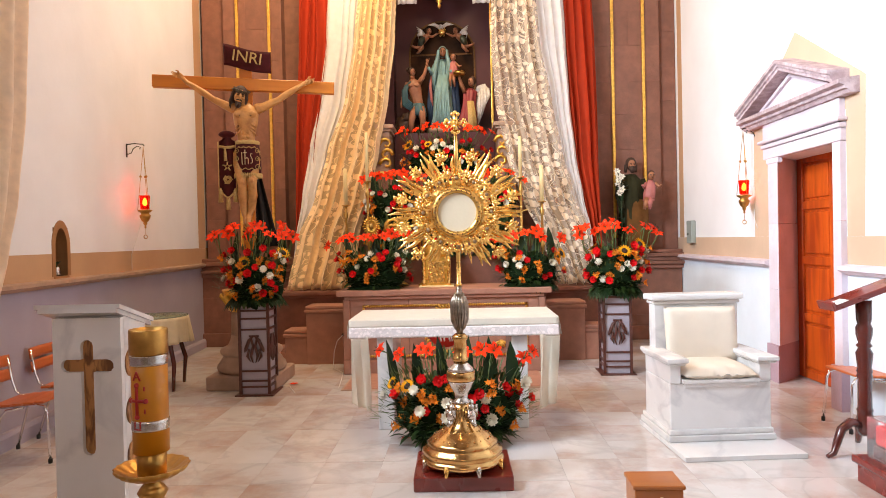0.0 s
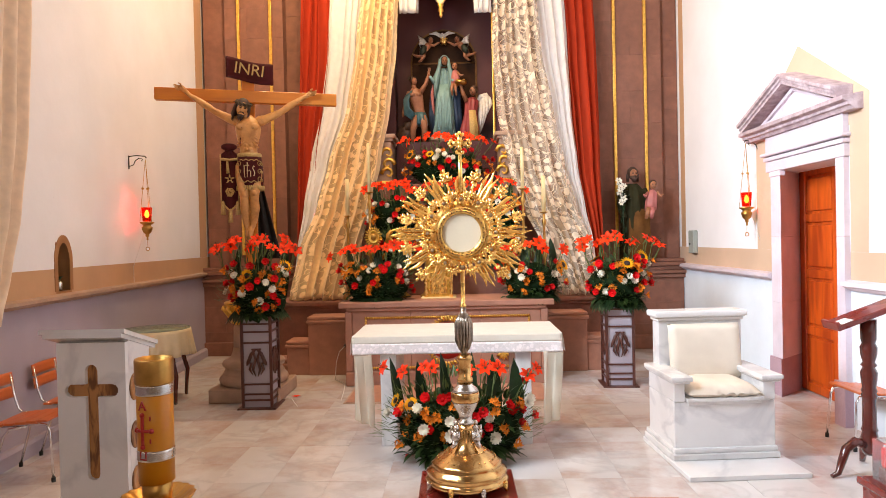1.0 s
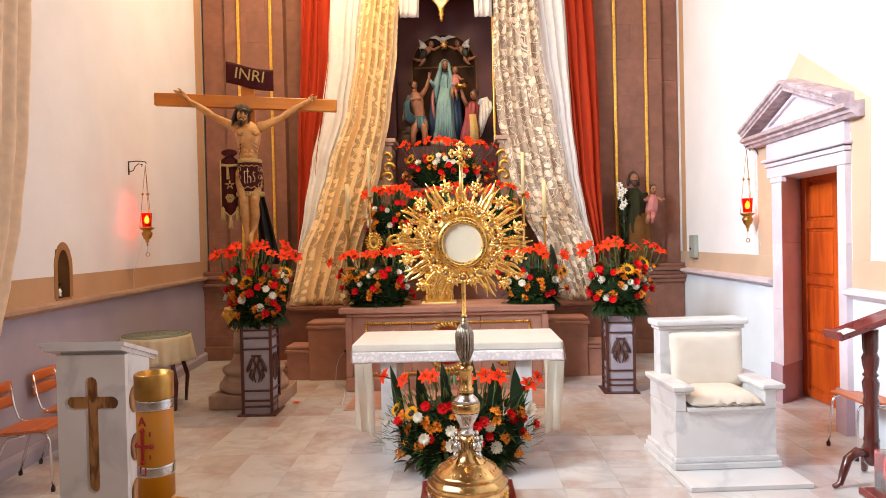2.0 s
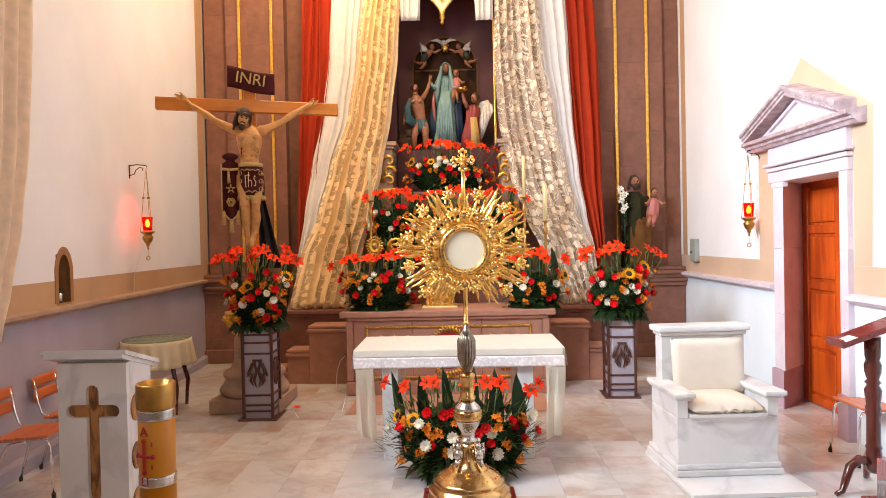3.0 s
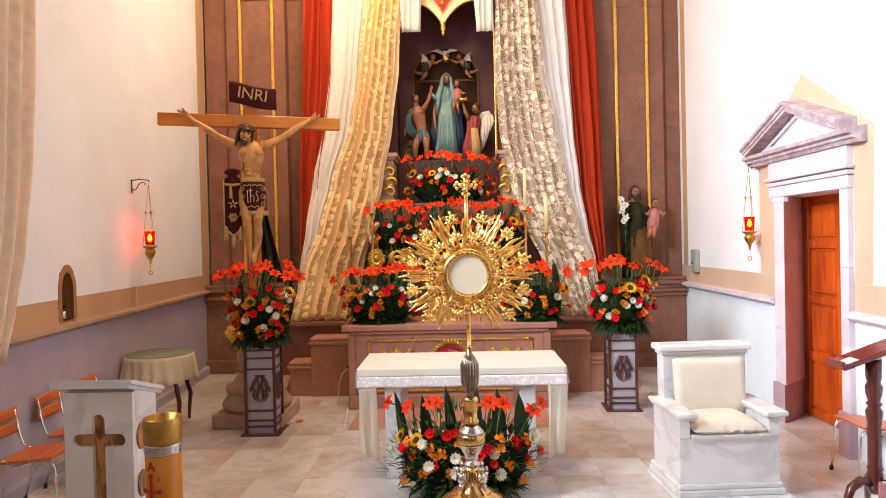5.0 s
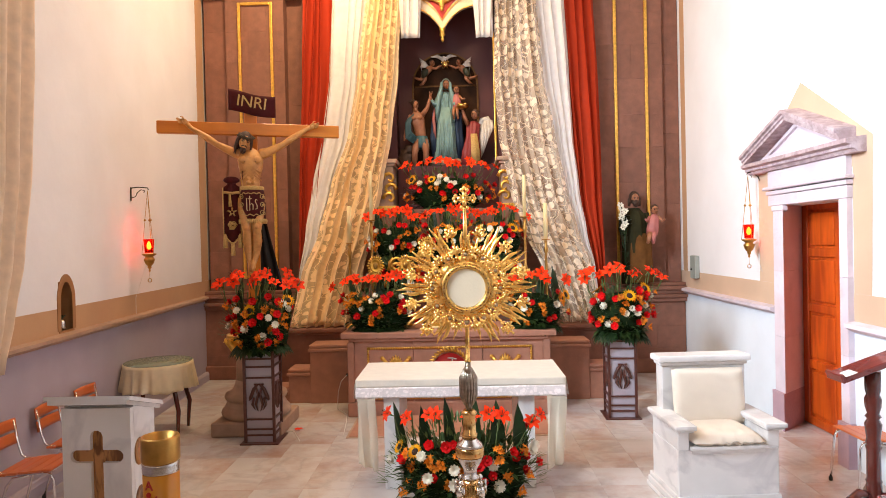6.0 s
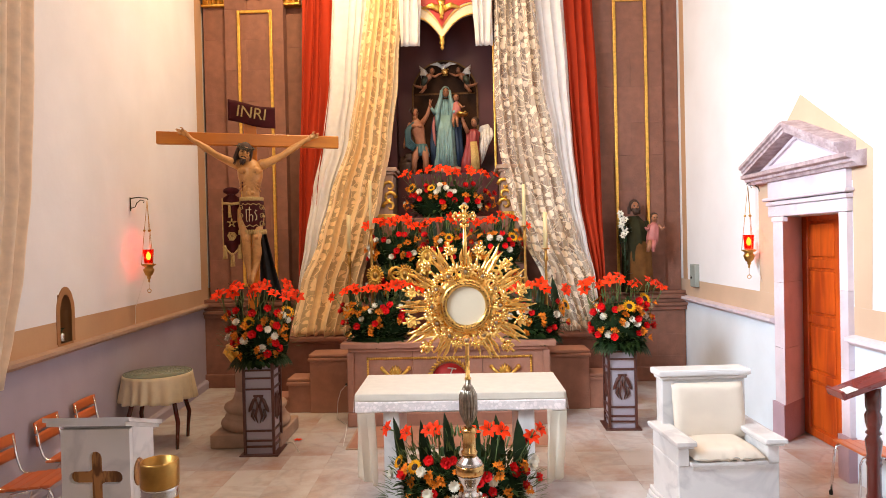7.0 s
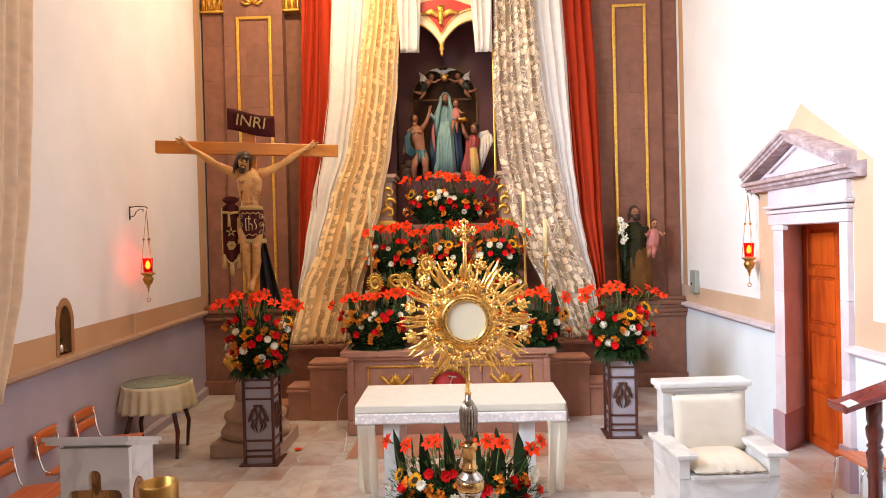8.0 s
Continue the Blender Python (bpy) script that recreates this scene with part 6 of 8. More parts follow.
def cushion(bm, cx, cy, cz, sx, sy, sz, e=4.0):
    made = bmesh.ops.create_grid(bm, x_segments=20, y_segments=20, size=1.0)
    top = made["verts"]
    for v in top:
        x, y = v.co.x, v.co.y
        r = max(0.0, 1 - abs(x) ** e) ** 0.45 * max(0.0, 1 - abs(y) ** e) ** 0.45
        v.co = Vector((cx + x * sx, cy + y * sy, cz + sz * r + 0.006 * noise.noise(Vector((x * 3, y * 3, cz)))))
    made = bmesh.ops.create_grid(bm, x_segments=20, y_segments=20, size=1.0)
    for v in made["verts"]:
        x, y = v.co.x, v.co.y
        r = max(0.0, 1 - abs(x) ** e) ** 0.45 * max(0.0, 1 - abs(y) ** e) ** 0.45
        v.co = Vector((cx + x * sx, cy + y * sy, cz - sz * 0.5 * r))
    bmesh.ops.remove_doubles(bm, verts=bm.verts, dist=0.0005)
    fix(bm)


b = bmesh.new()
cushion(b, -0.02, 0.01, 0.512, 0.262, 0.235, 0.075)
for v in b.verts:
    # pinched pleats along the front edge
    k = max(0.0, (-0.06 - v.co.y) / 0.17)
    v.co.z += 0.012 * k * math.sin(v.co.x * 85 + 2.0 * noise.noise(v.co * 9)) * max(0.0, 1 - abs(v.co.x - 0.04) / 0.2)
    v.co.y += 0.012 * k * noise.noise(Vector((v.co.x * 14, 3, 1)))
solo("seat_cushion", b, VINYL, "cream vinyl seat cushion on the marble chair", "cushion", (1.965, 4.95, 0), 3.5, smooth=True)
b = bmesh.new()
cushion(b, 0.0, 0.0, 0.0, 0.282, 0.215, 0.055, 8.0)
bmesh.ops.transform(b, matrix=pose(0.012, 0.20, 0.752, 82, 0, 0), verts=b.verts)
solo("back_cushion", b, VINYL, "cream vinyl back cushion leaning on the chair", "cushion", (1.965, 4.95, 0), 3.5, smooth=True)


# ---- monstrance on its board ----
mb = solo("wooden_board", bm_box(-0.305, 0.305, -0.26, 0.26, 0, 0.09, bev=0.006), MAHOGANY_RED, "dark red varnished wooden board under the monstrance", "board", (0.09, 4.19, 0), 0.5)
mo = thing("monstrance", "tall gold sunburst monstrance with silver ornaments", "monstrance", (0.088, 4.14, 0.09))
b = bmesh.new()
lathe(b, [(0.235, 0.035), (0.255, 0.045), (0.262, 0.06), (0.25, 0.075), (0.238, 0.085), (0.252, 0.10), (0.25, 0.12), (0.225, 0.135), (0.215, 0.15), (0.222, 0.165), (0.205, 0.178), (0.178, 0.20), (0.15, 0.222), (0.112, 0.242), (0.08, 0.27), (0.06, 0.315), (0.052, 0.37), (0.048, 0.40)], 64, lobes=8, lobe=0.018)
part("foot", b, FOOT_GOLD, mo)
for k in range(8):
    a = 2 * math.pi * (k + 0.5) / 8
    c, s = math.cos(a), math.sin(a)
    b = bmesh.new()
    tube(b, [(0.235 * c, 0.235 * s, 0.06), (0.255 * c, 0.255 * s, 0.045), (0.258 * c, 0.258 * s, 0.022), (0.268 * c, 0.268 * s, 0.007)], [0.016, 0.018, 0.012, 0.008], segs=8)
    ball(b, (0.26 * c, 0.26 * s, 0.058), 0.014, u=8, v=6)
    part("claw_foot", b, GOLD if k % 2 else SILVER, mo)
b = bmesh.new()
for k in range(28):
    a = 2 * math.pi * k / 28
    for r, z in ((0.182, 0.196), (0.122, 0.236)):
        ball(b, (r * math.cos(a), r * math.sin(a), z), 0.0065, u=6, v=4)
tagged(part("chased_ornament", b, FOOT_GOLD, mo), kind="stuff")
for k in range(4):
    a = math.pi / 4 + k * math.pi / 2
    c, s = math.cos(a), math.sin(a)
    b = bmesh.new()
    ball(b, (0.09 * c, 0.09 * s, 0.335), (0.028, 0.028, 0.04), u=10, v=8)
    ball(b, (0.085 * c, 0.085 * s, 0.39), 0.02, u=8, v=6)
    for q in (-1, 1):
        tube(b, [(0.09 * c, 0.09 * s, 0.35), (0.10 * c - q * 0.03 * s, 0.10 * s + q * 0.03 * c, 0.37), (0.095 * c - q * 0.04 * s, 0.095 * s + q * 0.04 * c, 0.32)], [0.014, 0.016, 0.004], segs=6)
    tube(b, [(0.09 * c, 0.09 * s, 0.31), (0.12 * c, 0.12 * s, 0.27)], [0.024, 0.012], segs=7)
    part("small_bust", b, SILVER, mo, "small silver winged bust")
part("collar", bm_lathe([(0.05, 0.401), (0.058, 0.41), (0.058, 0.42), (0.04, 0.43), (0.046, 0.47), (0.066, 0.50), (0.082, 0.535), (0.088, 0.545)], 12), SILVER, mo)
part("knop", bm_lathe([(0.088, 0.546), (0.092, 0.56), (0.092, 0.60), (0.086, 0.61)], 12), FOOT_GOLD, mo)
part("cone", bm_lathe([(0.088, 0.611), (0.075, 0.63), (0.052, 0.65), (0.04, 0.668)], 32), SILVER, mo)
part("drum", bm_lathe([(0.05, 0.669), (0.052, 0.69), (0.042, 0.70), (0.041, 0.80), (0.05, 0.81), (0.05, 0.83), (0.03, 0.845)], 24), FOOT_GOLD, mo)
b = bmesh.new()
lathe(b, [(0.018, 0.846), (0.022, 0.87), (0.024, 0.93), (0.025, 1.0), (0.026, 1.06), (0.018, 1.09), (0.016, 1.145)], 24, lobes=8, lobe=0.10)
ball(b, (0, -0.02, 1.10), (0.024, 0.024, 0.03), u=10, v=8)
stem_ = part("winged_stem", b, TARNISH, mo, "tarnished silver winged stem")
for k in range(14):
    # folded feathers round the stem
    a = 2 * math.pi * (k + 0.5) / 14
    c, s = math.cos(a), math.sin(a)
    part("feather", bm_tube([(0.018 * c, 0.018 * s, 1.11), (0.040 * c, 0.040 * s, 1.05), (0.043 * c, 0.043 * s, 0.96), (0.024 * c, 0.024 * s, 0.865 + 0.02 * (k % 2))], [0.006, 0.010, 0.009, 0.003], segs=6), TARNISH, stem_)
for s in (-1, 1):
    part("wing", bm_tube([(s * 0.02, 0.02, 1.10), (s * 0.046, 0.02, 1.04), (s * 0.046, 0.015, 0.93), (s * 0.028, 0.01, 0.87)], [0.010, 0.014, 0.012, 0.004], segs=7, flat=0.6), TARNISH, stem_)
part("rod", bm_lathe([(0.018, 1.146), (0.022, 1.155), (0.014, 1.165), (0.014, 1.36), (0.02, 1.375)], 14), GOLD, mo)
# glory: hub, rays, vine ornaments
HZ = 1.615


def wavy_ray(a, r0, r1, w, shift, yy, wav):
    """One tapering wavy ray in the x-z plane."""
    bm = bmesh.new()
    c, s = math.cos(a), math.sin(a)
    pts, rad = [], []
    for i in range(13):
        t = i / 12
        r = r0 + (r1 - r0) * t
        o = shift * (0.5 + 0.5 * t) + wav * math.sin(t * 11) * (0.3 + 0.7 * t)
        pts.append((r * c - o * s, yy, HZ + r * s + o * c))
        rad.append(w * (0.8 + 0.35 * math.sin(math.pi * t ** 0.7)) * (1 - 0.75 * max(0, t - 0.75) / 0.25))
    tube(bm, pts, rad, segs=6, flat=0.55)
    return bm


for k in range(12):
    a = 2 * math.pi * k / 12
    if k == 9:
        continue
    outer = 0.40 if k in (8, 10) else 0.445
    for j, (sh, ln) in enumerate(((-0.032, 0.93), (0.0, 1.0), (0.032, 0.93))):
        if k == 3 and j == 1:
            continue
        part("ray", wavy_ray(a, 0.17, outer * ln if k != 3 else 0.36, 0.0135, sh * (1 if k != 3 else 0.8), -0.012 + 0.006 * j, 0.006 if j % 2 == 0 else -0.006), GOLD, mo)
for k in range(36):
    a = 2 * math.pi * (k + 0.5) / 36
    if abs(a - 1.5 * math.pi) < 0.12:
        continue
    part("short_ray", wavy_ray(a, 0.17, 0.31 + 0.03 * (k % 3 == 1), 0.0095, 0.0, 0.004, 0.002), GOLD, mo)
b = bmesh.new()
lathe(b, [(0.20, 0.0), (0.205, 0.01), (0.16, 0.022), (0.155, 0.022)], 48)
bmesh.ops.transform(b, matrix=pose(0, 0.012, HZ, 90, 0, 0), verts=b.verts)
part("hub", b, GOLD, mo)


def ring(r, w, y, z, segs=48, thick=6):
    bm = bmesh.new()
    n = 48
    rings = []
    for i in range(n):
        a = 2 * math.pi * i / n
        rings.append([bm.verts.new(((r + w * math.cos(q * math.pi / 3)) * math.cos(a), y + w * 0.45 * math.sin(q * math.pi / 3), z + (r + w * math.cos(q * math.pi / 3)) * math.sin(a))) for q in range(6)])
    for i in range(n):
        for q in range(6):
            f = bm.faces.new((rings[i][q], rings[(i + 1) % n][q], rings[(i + 1) % n][(q + 1) % 6], rings[i][(q + 1) % 6]))
            f.smooth = True
    return fix(bm)


lun = part("lunette_ring", ring(0.140, 0.019, -0.022, HZ), GOLD, mo, "polished gold ring")
b = bmesh.new()
for k in range(28):
    a = 2 * math.pi * k / 28
    ball(b, (0.140 * math.cos(a), -0.031, HZ + 0.140 * math.sin(a)), 0.0045, u=6, v=4)
tagged(part("ring_studs", b, mat("garnet_stud", (0.10, 0.015, 0.01), 0.2, vary=0.1, bump=0), lun), kind="stuff")
b = bmesh.new()
lathe(b, [(0.125, 0.0), (0.125, 0.006), (0.001, 0.006)], 40)
bmesh.ops.transform(b, matrix=pose(0, -0.008, HZ, 90, 0, 0), verts=b.verts)
for f in b.faces:
    f.smooth = False
part("host_disc", b, HOST, lun, "plain ivory disc")


def vine(a, r, size):
    """A leafy cluster with grapes on the glory."""
    bm = bmesh.new()
    c, s = math.cos(a), math.sin(a)
    rr = random.Random(int(a * 100))
    for i in range(5):
        q = a + (i - 2) * 0.55
        p0 = Vector((r * c, -0.02, HZ + r * s))
        p1 = p0 + Vector((math.cos(q), -0.25, math.sin(q))) * size * 0.6
        p2 = p0 + Vector((math.cos(q + 0.15), -0.1, math.sin(q + 0.15))) * size
        tube(bm, [p0, p1, p2], [size * 0.18, size * 0.22, size * 0.05], segs=6, flat=0.5)
    for i in range(9):
        ball(bm, (r * c + rr.uniform(-1, 1) * size * 0.5, -0.028, HZ + r * s + rr.uniform(-1, 1) * size * 0.5), size * 0.16, u=6, v=4)
    return bm


for k in range(12):
    a = 2 * math.pi * (k + 0.5) / 12
    part("vine_ornament", vine(a, 0.225, 0.058), GOLD, mo)
    if k not in (8, 9):
        part("vine_ornament", vine(a, 0.335, 0.055), GOLD, mo)
        b = bmesh.new()
        r = 0.385
        c, s = math.cos(a), math.sin(a)
        for q in range(4):
            e = a + q * math.pi / 2
            tube(b, [(r * c, -0.012, HZ + r * s), (r * c + 0.032 * math.cos(e), -0.012, HZ + r * s + 0.032 * math.sin(e))], [0.006, 0.011], segs=6)
        part("small_cross", b, GOLD, mo)
for k in range(12):
    a = 2 * math.pi * k / 12
    b = bmesh.new()
    ball(b, (0.215 * math.cos(a), -0.035, HZ + 0.215 * math.sin(a)), (0.013, 0.010, 0.013), u=10, v=8)
    gem = b
    b = bmesh.new()
    for q in range(10):
        e = 2 * math.pi * q / 10
        ball(b, (0.215 * math.cos(a) + 0.025 * math.cos(e), -0.025, HZ + 0.215 * math.sin(a) + 0.025 * math.sin(e)), 0.009, u=6, v=4)
    setting = part("stone_setting", b, GOLD, mo)
    part("crystal", gem, CRYSTAL, setting, "clear crystal stone")
# crowning cross
b = bmesh.new()
cz = HZ + 0.565
tube(b, [(0, -0.01, HZ + 0.20), (0, -0.01, cz - 0.03)], [0.016, 0.011], segs=8)
for q in range(4):
    e = q * math.pi / 2
    tube(b, [(0, -0.01, cz), (0.045 * math.cos(e), -0.01, cz + 0.045 * math.sin(e))], [0.012, 0.016], segs=8)
    for d in (-0.3, 0, 0.3):
        ball(b, ((0.058 + 0.008 * (d == 0)) * math.cos(e + d), -0.01, cz + (0.058 + 0.008 * (d == 0)) * math.sin(e + d)), 0.013, u=8, v=6)
    e2 = e + math.pi / 4
    tube(b, [(0.01 * math.cos(e2), -0.01, cz + 0.01 * math.sin(e2)), (0.045 * math.cos(e2), -0.01, cz + 0.045 * math.sin(e2))], [0.006, 0.002], segs=5)
ball(b, (0, -0.022, cz), 0.016, u=8, v=6)
part("top_cross", b, GOLD, mo, "gold budded cross")


# ---- marble lectern with cross-shaped inlay ----
am = thing("marble_ambo", "white marble ambo with olive-wood cross inlay", "ambo", (-1.895, 3.39, 0))
w = 0.185


def arc(cx, cz, r, a0, a1, n=5):
    return [(cx + r * math.cos(radians(a0 + (a1 - a0) * i / n)), cz + r * math.sin(radians(a0 + (a1 - a0) * i / n))) for i in range(n + 1)]


q, zc = 0.034, 0.905
cross = arc(0.11, zc, q, -90, 90) + [(q, zc + q)] + arc(0.0, 1.01, q, 0, 180) + [(-q, zc + q)] + arc(-0.11, zc, q, 90, 270) + [(-q, zc - q)] + arc(0.0, 0.46, q, 180, 360) + [(q, zc - q)]


dense = []
for (x0, z0), (x1, z1) in zip(cross, cross[1:] + cross[:1]):
    for i in range(8):
        dense.append((x0 + (x1 - x0) * i / 8, z0 + (z1 - z0) * i / 8))
cross = dense


def to_rect(x, z):
    dx, dz = x, z - zc
    k = min((w - 0.0005) / abs(dx) if abs(dx) > 1e-6 else 1e9, (1.16 - zc) / dz if dz > 1e-6 else 1e9, (zc - 0.02) / -dz if dz < -1e-6 else 1e9)
    return (dx * k, zc + dz * k)


rect = [to_rect(*p) for p in cross]
for cx_, cz_ in ((-w + 0.0005, 0.02), (w - 0.0005, 0.02), (-w + 0.0005, 1.16), (w - 0.0005, 1.16)):
    best = min(range(len(rect)), key=lambda i: (rect[i][0] - cx_) ** 2 + (rect[i][1] - cz_) ** 2)
    rect[best] = (cx_, cz_)
b = bmesh.new()
band(b, cross, rect, 0.035, lambda a, z, c: (a, c, z), closed=True)
fs = part("front_slab", fix(b), MARBLE, am)
part("cross_inlay", bm_box(-0.16, 0.16, 0.026, 0.034, 0.40, 1.06), OLIVE, fs, "olive-wood cross sunk in the front")
b = bmesh.new()
prism(b, [(0.036, 0.0), (0.27, 0.0), (0.27, 1.102), (0.036, 1.185)], 2 * w, lambda y, z, c: (-w + c, y, z))
part("body", fix(b), MARBLE, am)
b = bmesh.new()
for x0, x1, dz in ((-0.245, 0.212, 0.0), (-0.225, 0.195, -0.022)):
    prism(b, [(-0.055, 1.215 + dz), (0.325, 1.101 + dz), (0.325, 1.124 + dz), (-0.055, 1.238 + dz)], x1 - x0, lambda y, z, c: (x0 + c, y, z))
part("top_slab", fix(b), MARBLE, am)
for z in (0.905, 0.645, 0.40):
    b = bmesh.new()
    lathe(b, [(0.075, 0.0), (0.07, 0.008), (0.055, 0.010), (0.05, 0.006), (0.0, 0.006)], 24)
    bmesh.ops.transform(b, matrix=Matrix.Translation((w + 0.001, 0.09, z)) @ pose(0, 0, 0, 0, 90, 0) @ Matrix.Diagonal((1.0, 0.75, 1, 1)), verts=b.verts)
    part("oval_medallion", b, OLIVE, am, "oval olive-wood medallion")

# ---- tall candle on brass stand ----
pc = thing("candle_stand", "fluted brass stand for a tall candle", "candle stand", (-1.305, 2.86, 0))
part("base", bm_lathe([(0.17, 0.0), (0.175, 0.02), (0.15, 0.04), (0.08, 0.07), (0.05, 0.11)], 28), BRASS, pc)
part("stem", bm_lathe([(0.03, 0.111), (0.028, 0.2), (0.05, 0.23), (0.028, 0.26), (0.026, 0.36), (0.05, 0.40), (0.066, 0.43), (0.05, 0.455), (0.035, 0.47), (0.05, 0.49)], 24), BRASS, pc)
part("drip_dish", bm_lathe([(0.04, 0.491), (0.10, 0.50), (0.145, 0.525), (0.16, 0.548), (0.152, 0.548), (0.10, 0.514), (0.05, 0.505)], 72, lobes=18, lobe=0.03), BRASS, pc, "fluted brass drip dish")
part("cup", bm_lathe([(0.058, 0.506), (0.062, 0.51), (0.064, 0.61), (0.06, 0.612)], 28), BRASS, pc)
cd = thing("tall_candle", "thick amber wax candle with silver bands and red cross", "candle", (-1.305, 2.86, 0))
wax = part("wax", bm_lathe([(0.056, 0.52), (0.057, 0.613), (0.077, 0.614), (0.0775, 1.06)], 36), WAX, cd)
for z in (0.715, 1.005):
    part("silver_band", bm_lathe([(0.078, z), (0.0805, z + 0.006), (0.0795, z + 0.012), (0.0805, z + 0.022), (0.0795, z + 0.03), (0.0805, z + 0.04), (0.078, z + 0.048)], 40), SILVER, cd, "silver band")
part("top_sleeve", bm_lathe([(0.081, 1.055), (0.083, 1.06), (0.083, 1.158), (0.080, 1.165), (0.074, 1.165), (0.072, 1.12), (0.02, 1.115)], 36), BRASS, cd, "brass sleeve")


def on_wax(x, z, r=0.0785):
    a = -math.pi / 2 + x / r - 0.30
    return (r * math.cos(a), r * math.sin(a), z)


b = bmesh.new()
for p0, p1, w0 in (((0, 0.92), (0, 0.79), 0.008), ((-0.035, 0.855), (0.035, 0.855), 0.008)):
    tube(b, [on_wax(p0[0] + (p1[0] - p0[0]) * i / 6, p0[1] + (p1[1] - p0[1]) * i / 6) for i in range(7)], w0, segs=6)
for x, z in ((0, 0.925), (0, 0.785), (-0.04, 0.855), (0.04, 0.855)):
    ball(b, on_wax(x, z), 0.012, u=8, v=6)
part("red_cross", b, RED_PAINT, wax, "red wax cross")
b = bmesh.new()
for x0, z0, x1, z1 in ((-0.018, 0.945, 0.0, 0.985), (0.018, 0.945, 0.0, 0.985), (-0.011, 0.96, 0.011, 0.96), (-0.018, 0.73, 0.018, 0.73), (-0.014, 0.735, -0.014, 0.765), (0.014, 0.735, 0.014, 0.765), (0.035, 0.90, 0.035, 0.92), (0.035, 0.80, 0.035, 0.82)):
    tube(b, [on_wax(x0, z0), on_wax((x0 + x1) / 2, (z0 + z1) / 2), on_wax(x1, z1)], 0.004, segs=5)
tagged(part("red_marks", b, RED_PAINT, wax), kind="stuff")

# ---- round side table ----
rt = thing("round_table", "small round table with splayed dark wooden legs", "table", (-3.23, 7.0, 0.025))
part("top", bm_lathe([(0.335, 0.70), (0.345, 0.71), (0.345, 0.735), (0.335, 0.742)], 36), MAHOGANY, rt)
part("apron", bm_lathe([(0.20, 0.60), (0.22, 0.61), (0.22, 0.699)], 30), MAHOGANY, rt)
for a in (-35, 55, 145, 235):
    c, s = math.cos(radians(a)), math.sin(radians(a))
    b = bmesh.new()
    tube(b, [(0.24 * c, 0.24 * s, 0.70), (0.30 * c, 0.30 * s, 0.45), (0.36 * c, 0.36 * s, 0.26), (0.345 * c, 0.345 * s, 0.12), (0.335 * c, 0.335 * s, -0.025)], [0.026, 0.024, 0.024, 0.02, 0.019], segs=8)
    part("leg", b, MAHOGANY, rt)


def skirt_cloth(u, v):
    a = 2 * math.pi * u
    r = 0.35 + 0.025 * v + 0.024 * v * math.sin(a * 19 + 0.8 * math.sin(a * 4)) + 0.01 * v * math.sin(a * 7)
    return (r * math.cos(a), r * math.sin(a), 0.746 - 0.275 * v - 0.01 * math.sin(a * 5) * v)


tc = thing("round_tablecloth", "cream satin cloth hanging in folds from the table", "tablecloth", (-3.23, 7.0, 0.025))
solid(part("skirt", bm_sheet(skirt_cloth, 190, 8), CREAM_CLOTH, tc), 0.003)
part("top_cloth", bm_lathe([(0.351, 0.744), (0.351, 0.747), (0.0, 0.7475)], 48), CREAM_CLOTH, tc)
part("glass_top", bm_lathe([(0.345, 0.7485), (0.347, 0.752), (0.345, 0.757), (0.0, 0.757)], 48), TABLE_GLASS, tc, "round glass top")


# ---- slatted chairs with chrome frames ----
def slat_chair(loc, rz):
    t = thing("slat_chair", "orange wooden slat chair on chrome tube frame", "chair", loc, rz, group="side chairs")
    for i in range(5):
        part("seat_slat", bm_box(0.0 + i * 0.078, 0.070 + i * 0.078, -0.2, 0.2, 0.43 - 0.006 * (4 - i), 0.448 - 0.006 * (4 - i), bev=0.005), CHAIR_WOOD, t)
    for z, h in ((0.54, 0.085), (0.645, 0.085)):
        def slat(u, v, z=z, h=h):
            return (-0.055 - (z - 0.5) * 0.12 - 0.02 * math.sin(math.pi * u) - 0.01 * v, -0.19 + 0.38 * u, z + h * v)
        solid(part("back_slat", bm_sheet(slat, 10, 3), CHAIR_WOOD, t), 0.012)
    for s in (-1, 1):
        y = s * 0.17
        part("back_tube", bm_tube([(0.06, y, 0.415), (0.01, y, 0.42), (-0.025, y, 0.45), (-0.05, y, 0.53), (-0.082, y, 0.715)], 0.010, segs=8), CHROME, t)
        lg = part("front_leg", bm_tube([(0.05, y, 0.405), (0.32, y, 0.415), (0.365, y, 0.405), (0.385, y, 0.36), (0.41, y * 1.1, 0.02)], 0.010, segs=8), CHROME, t)
        lg2 = part("rear_leg", bm_tube([(0.22, y, 0.40), (0.10, y, 0.38), (0.06, y, 0.33), (-0.03, y * 1.1, 0.02)], 0.010, segs=8), CHROME, t)
        for x in (0.41, -0.03):
            part("rubber_foot", bm_lathe([(0.014, 0.0), (0.015, 0.03), (0.011, 0.035)], 10, cx=x, cy=y * 1.1), RUBBER, lg if x > 0 else lg2)
    return t


wall_x = lambda y: LEFT0[0] - 0.075 * (y - LEFT0[1])
ca = slat_chair((wall_x(4.72) + 0.13, 4.72, 0), SKEW)
copy_thing(ca, pose(wall_x(5.36) + 0.13, 5.36, 0, 0, 0, SKEW + 2))
copy_thing(ca, pose(wall_x(6.0) + 0.13, 6.0, 0, 0, 0, SKEW - 1))
copy_thing(ca, pose(RIGHT + 0.06, 5.18, 0, 0, 0, 181))

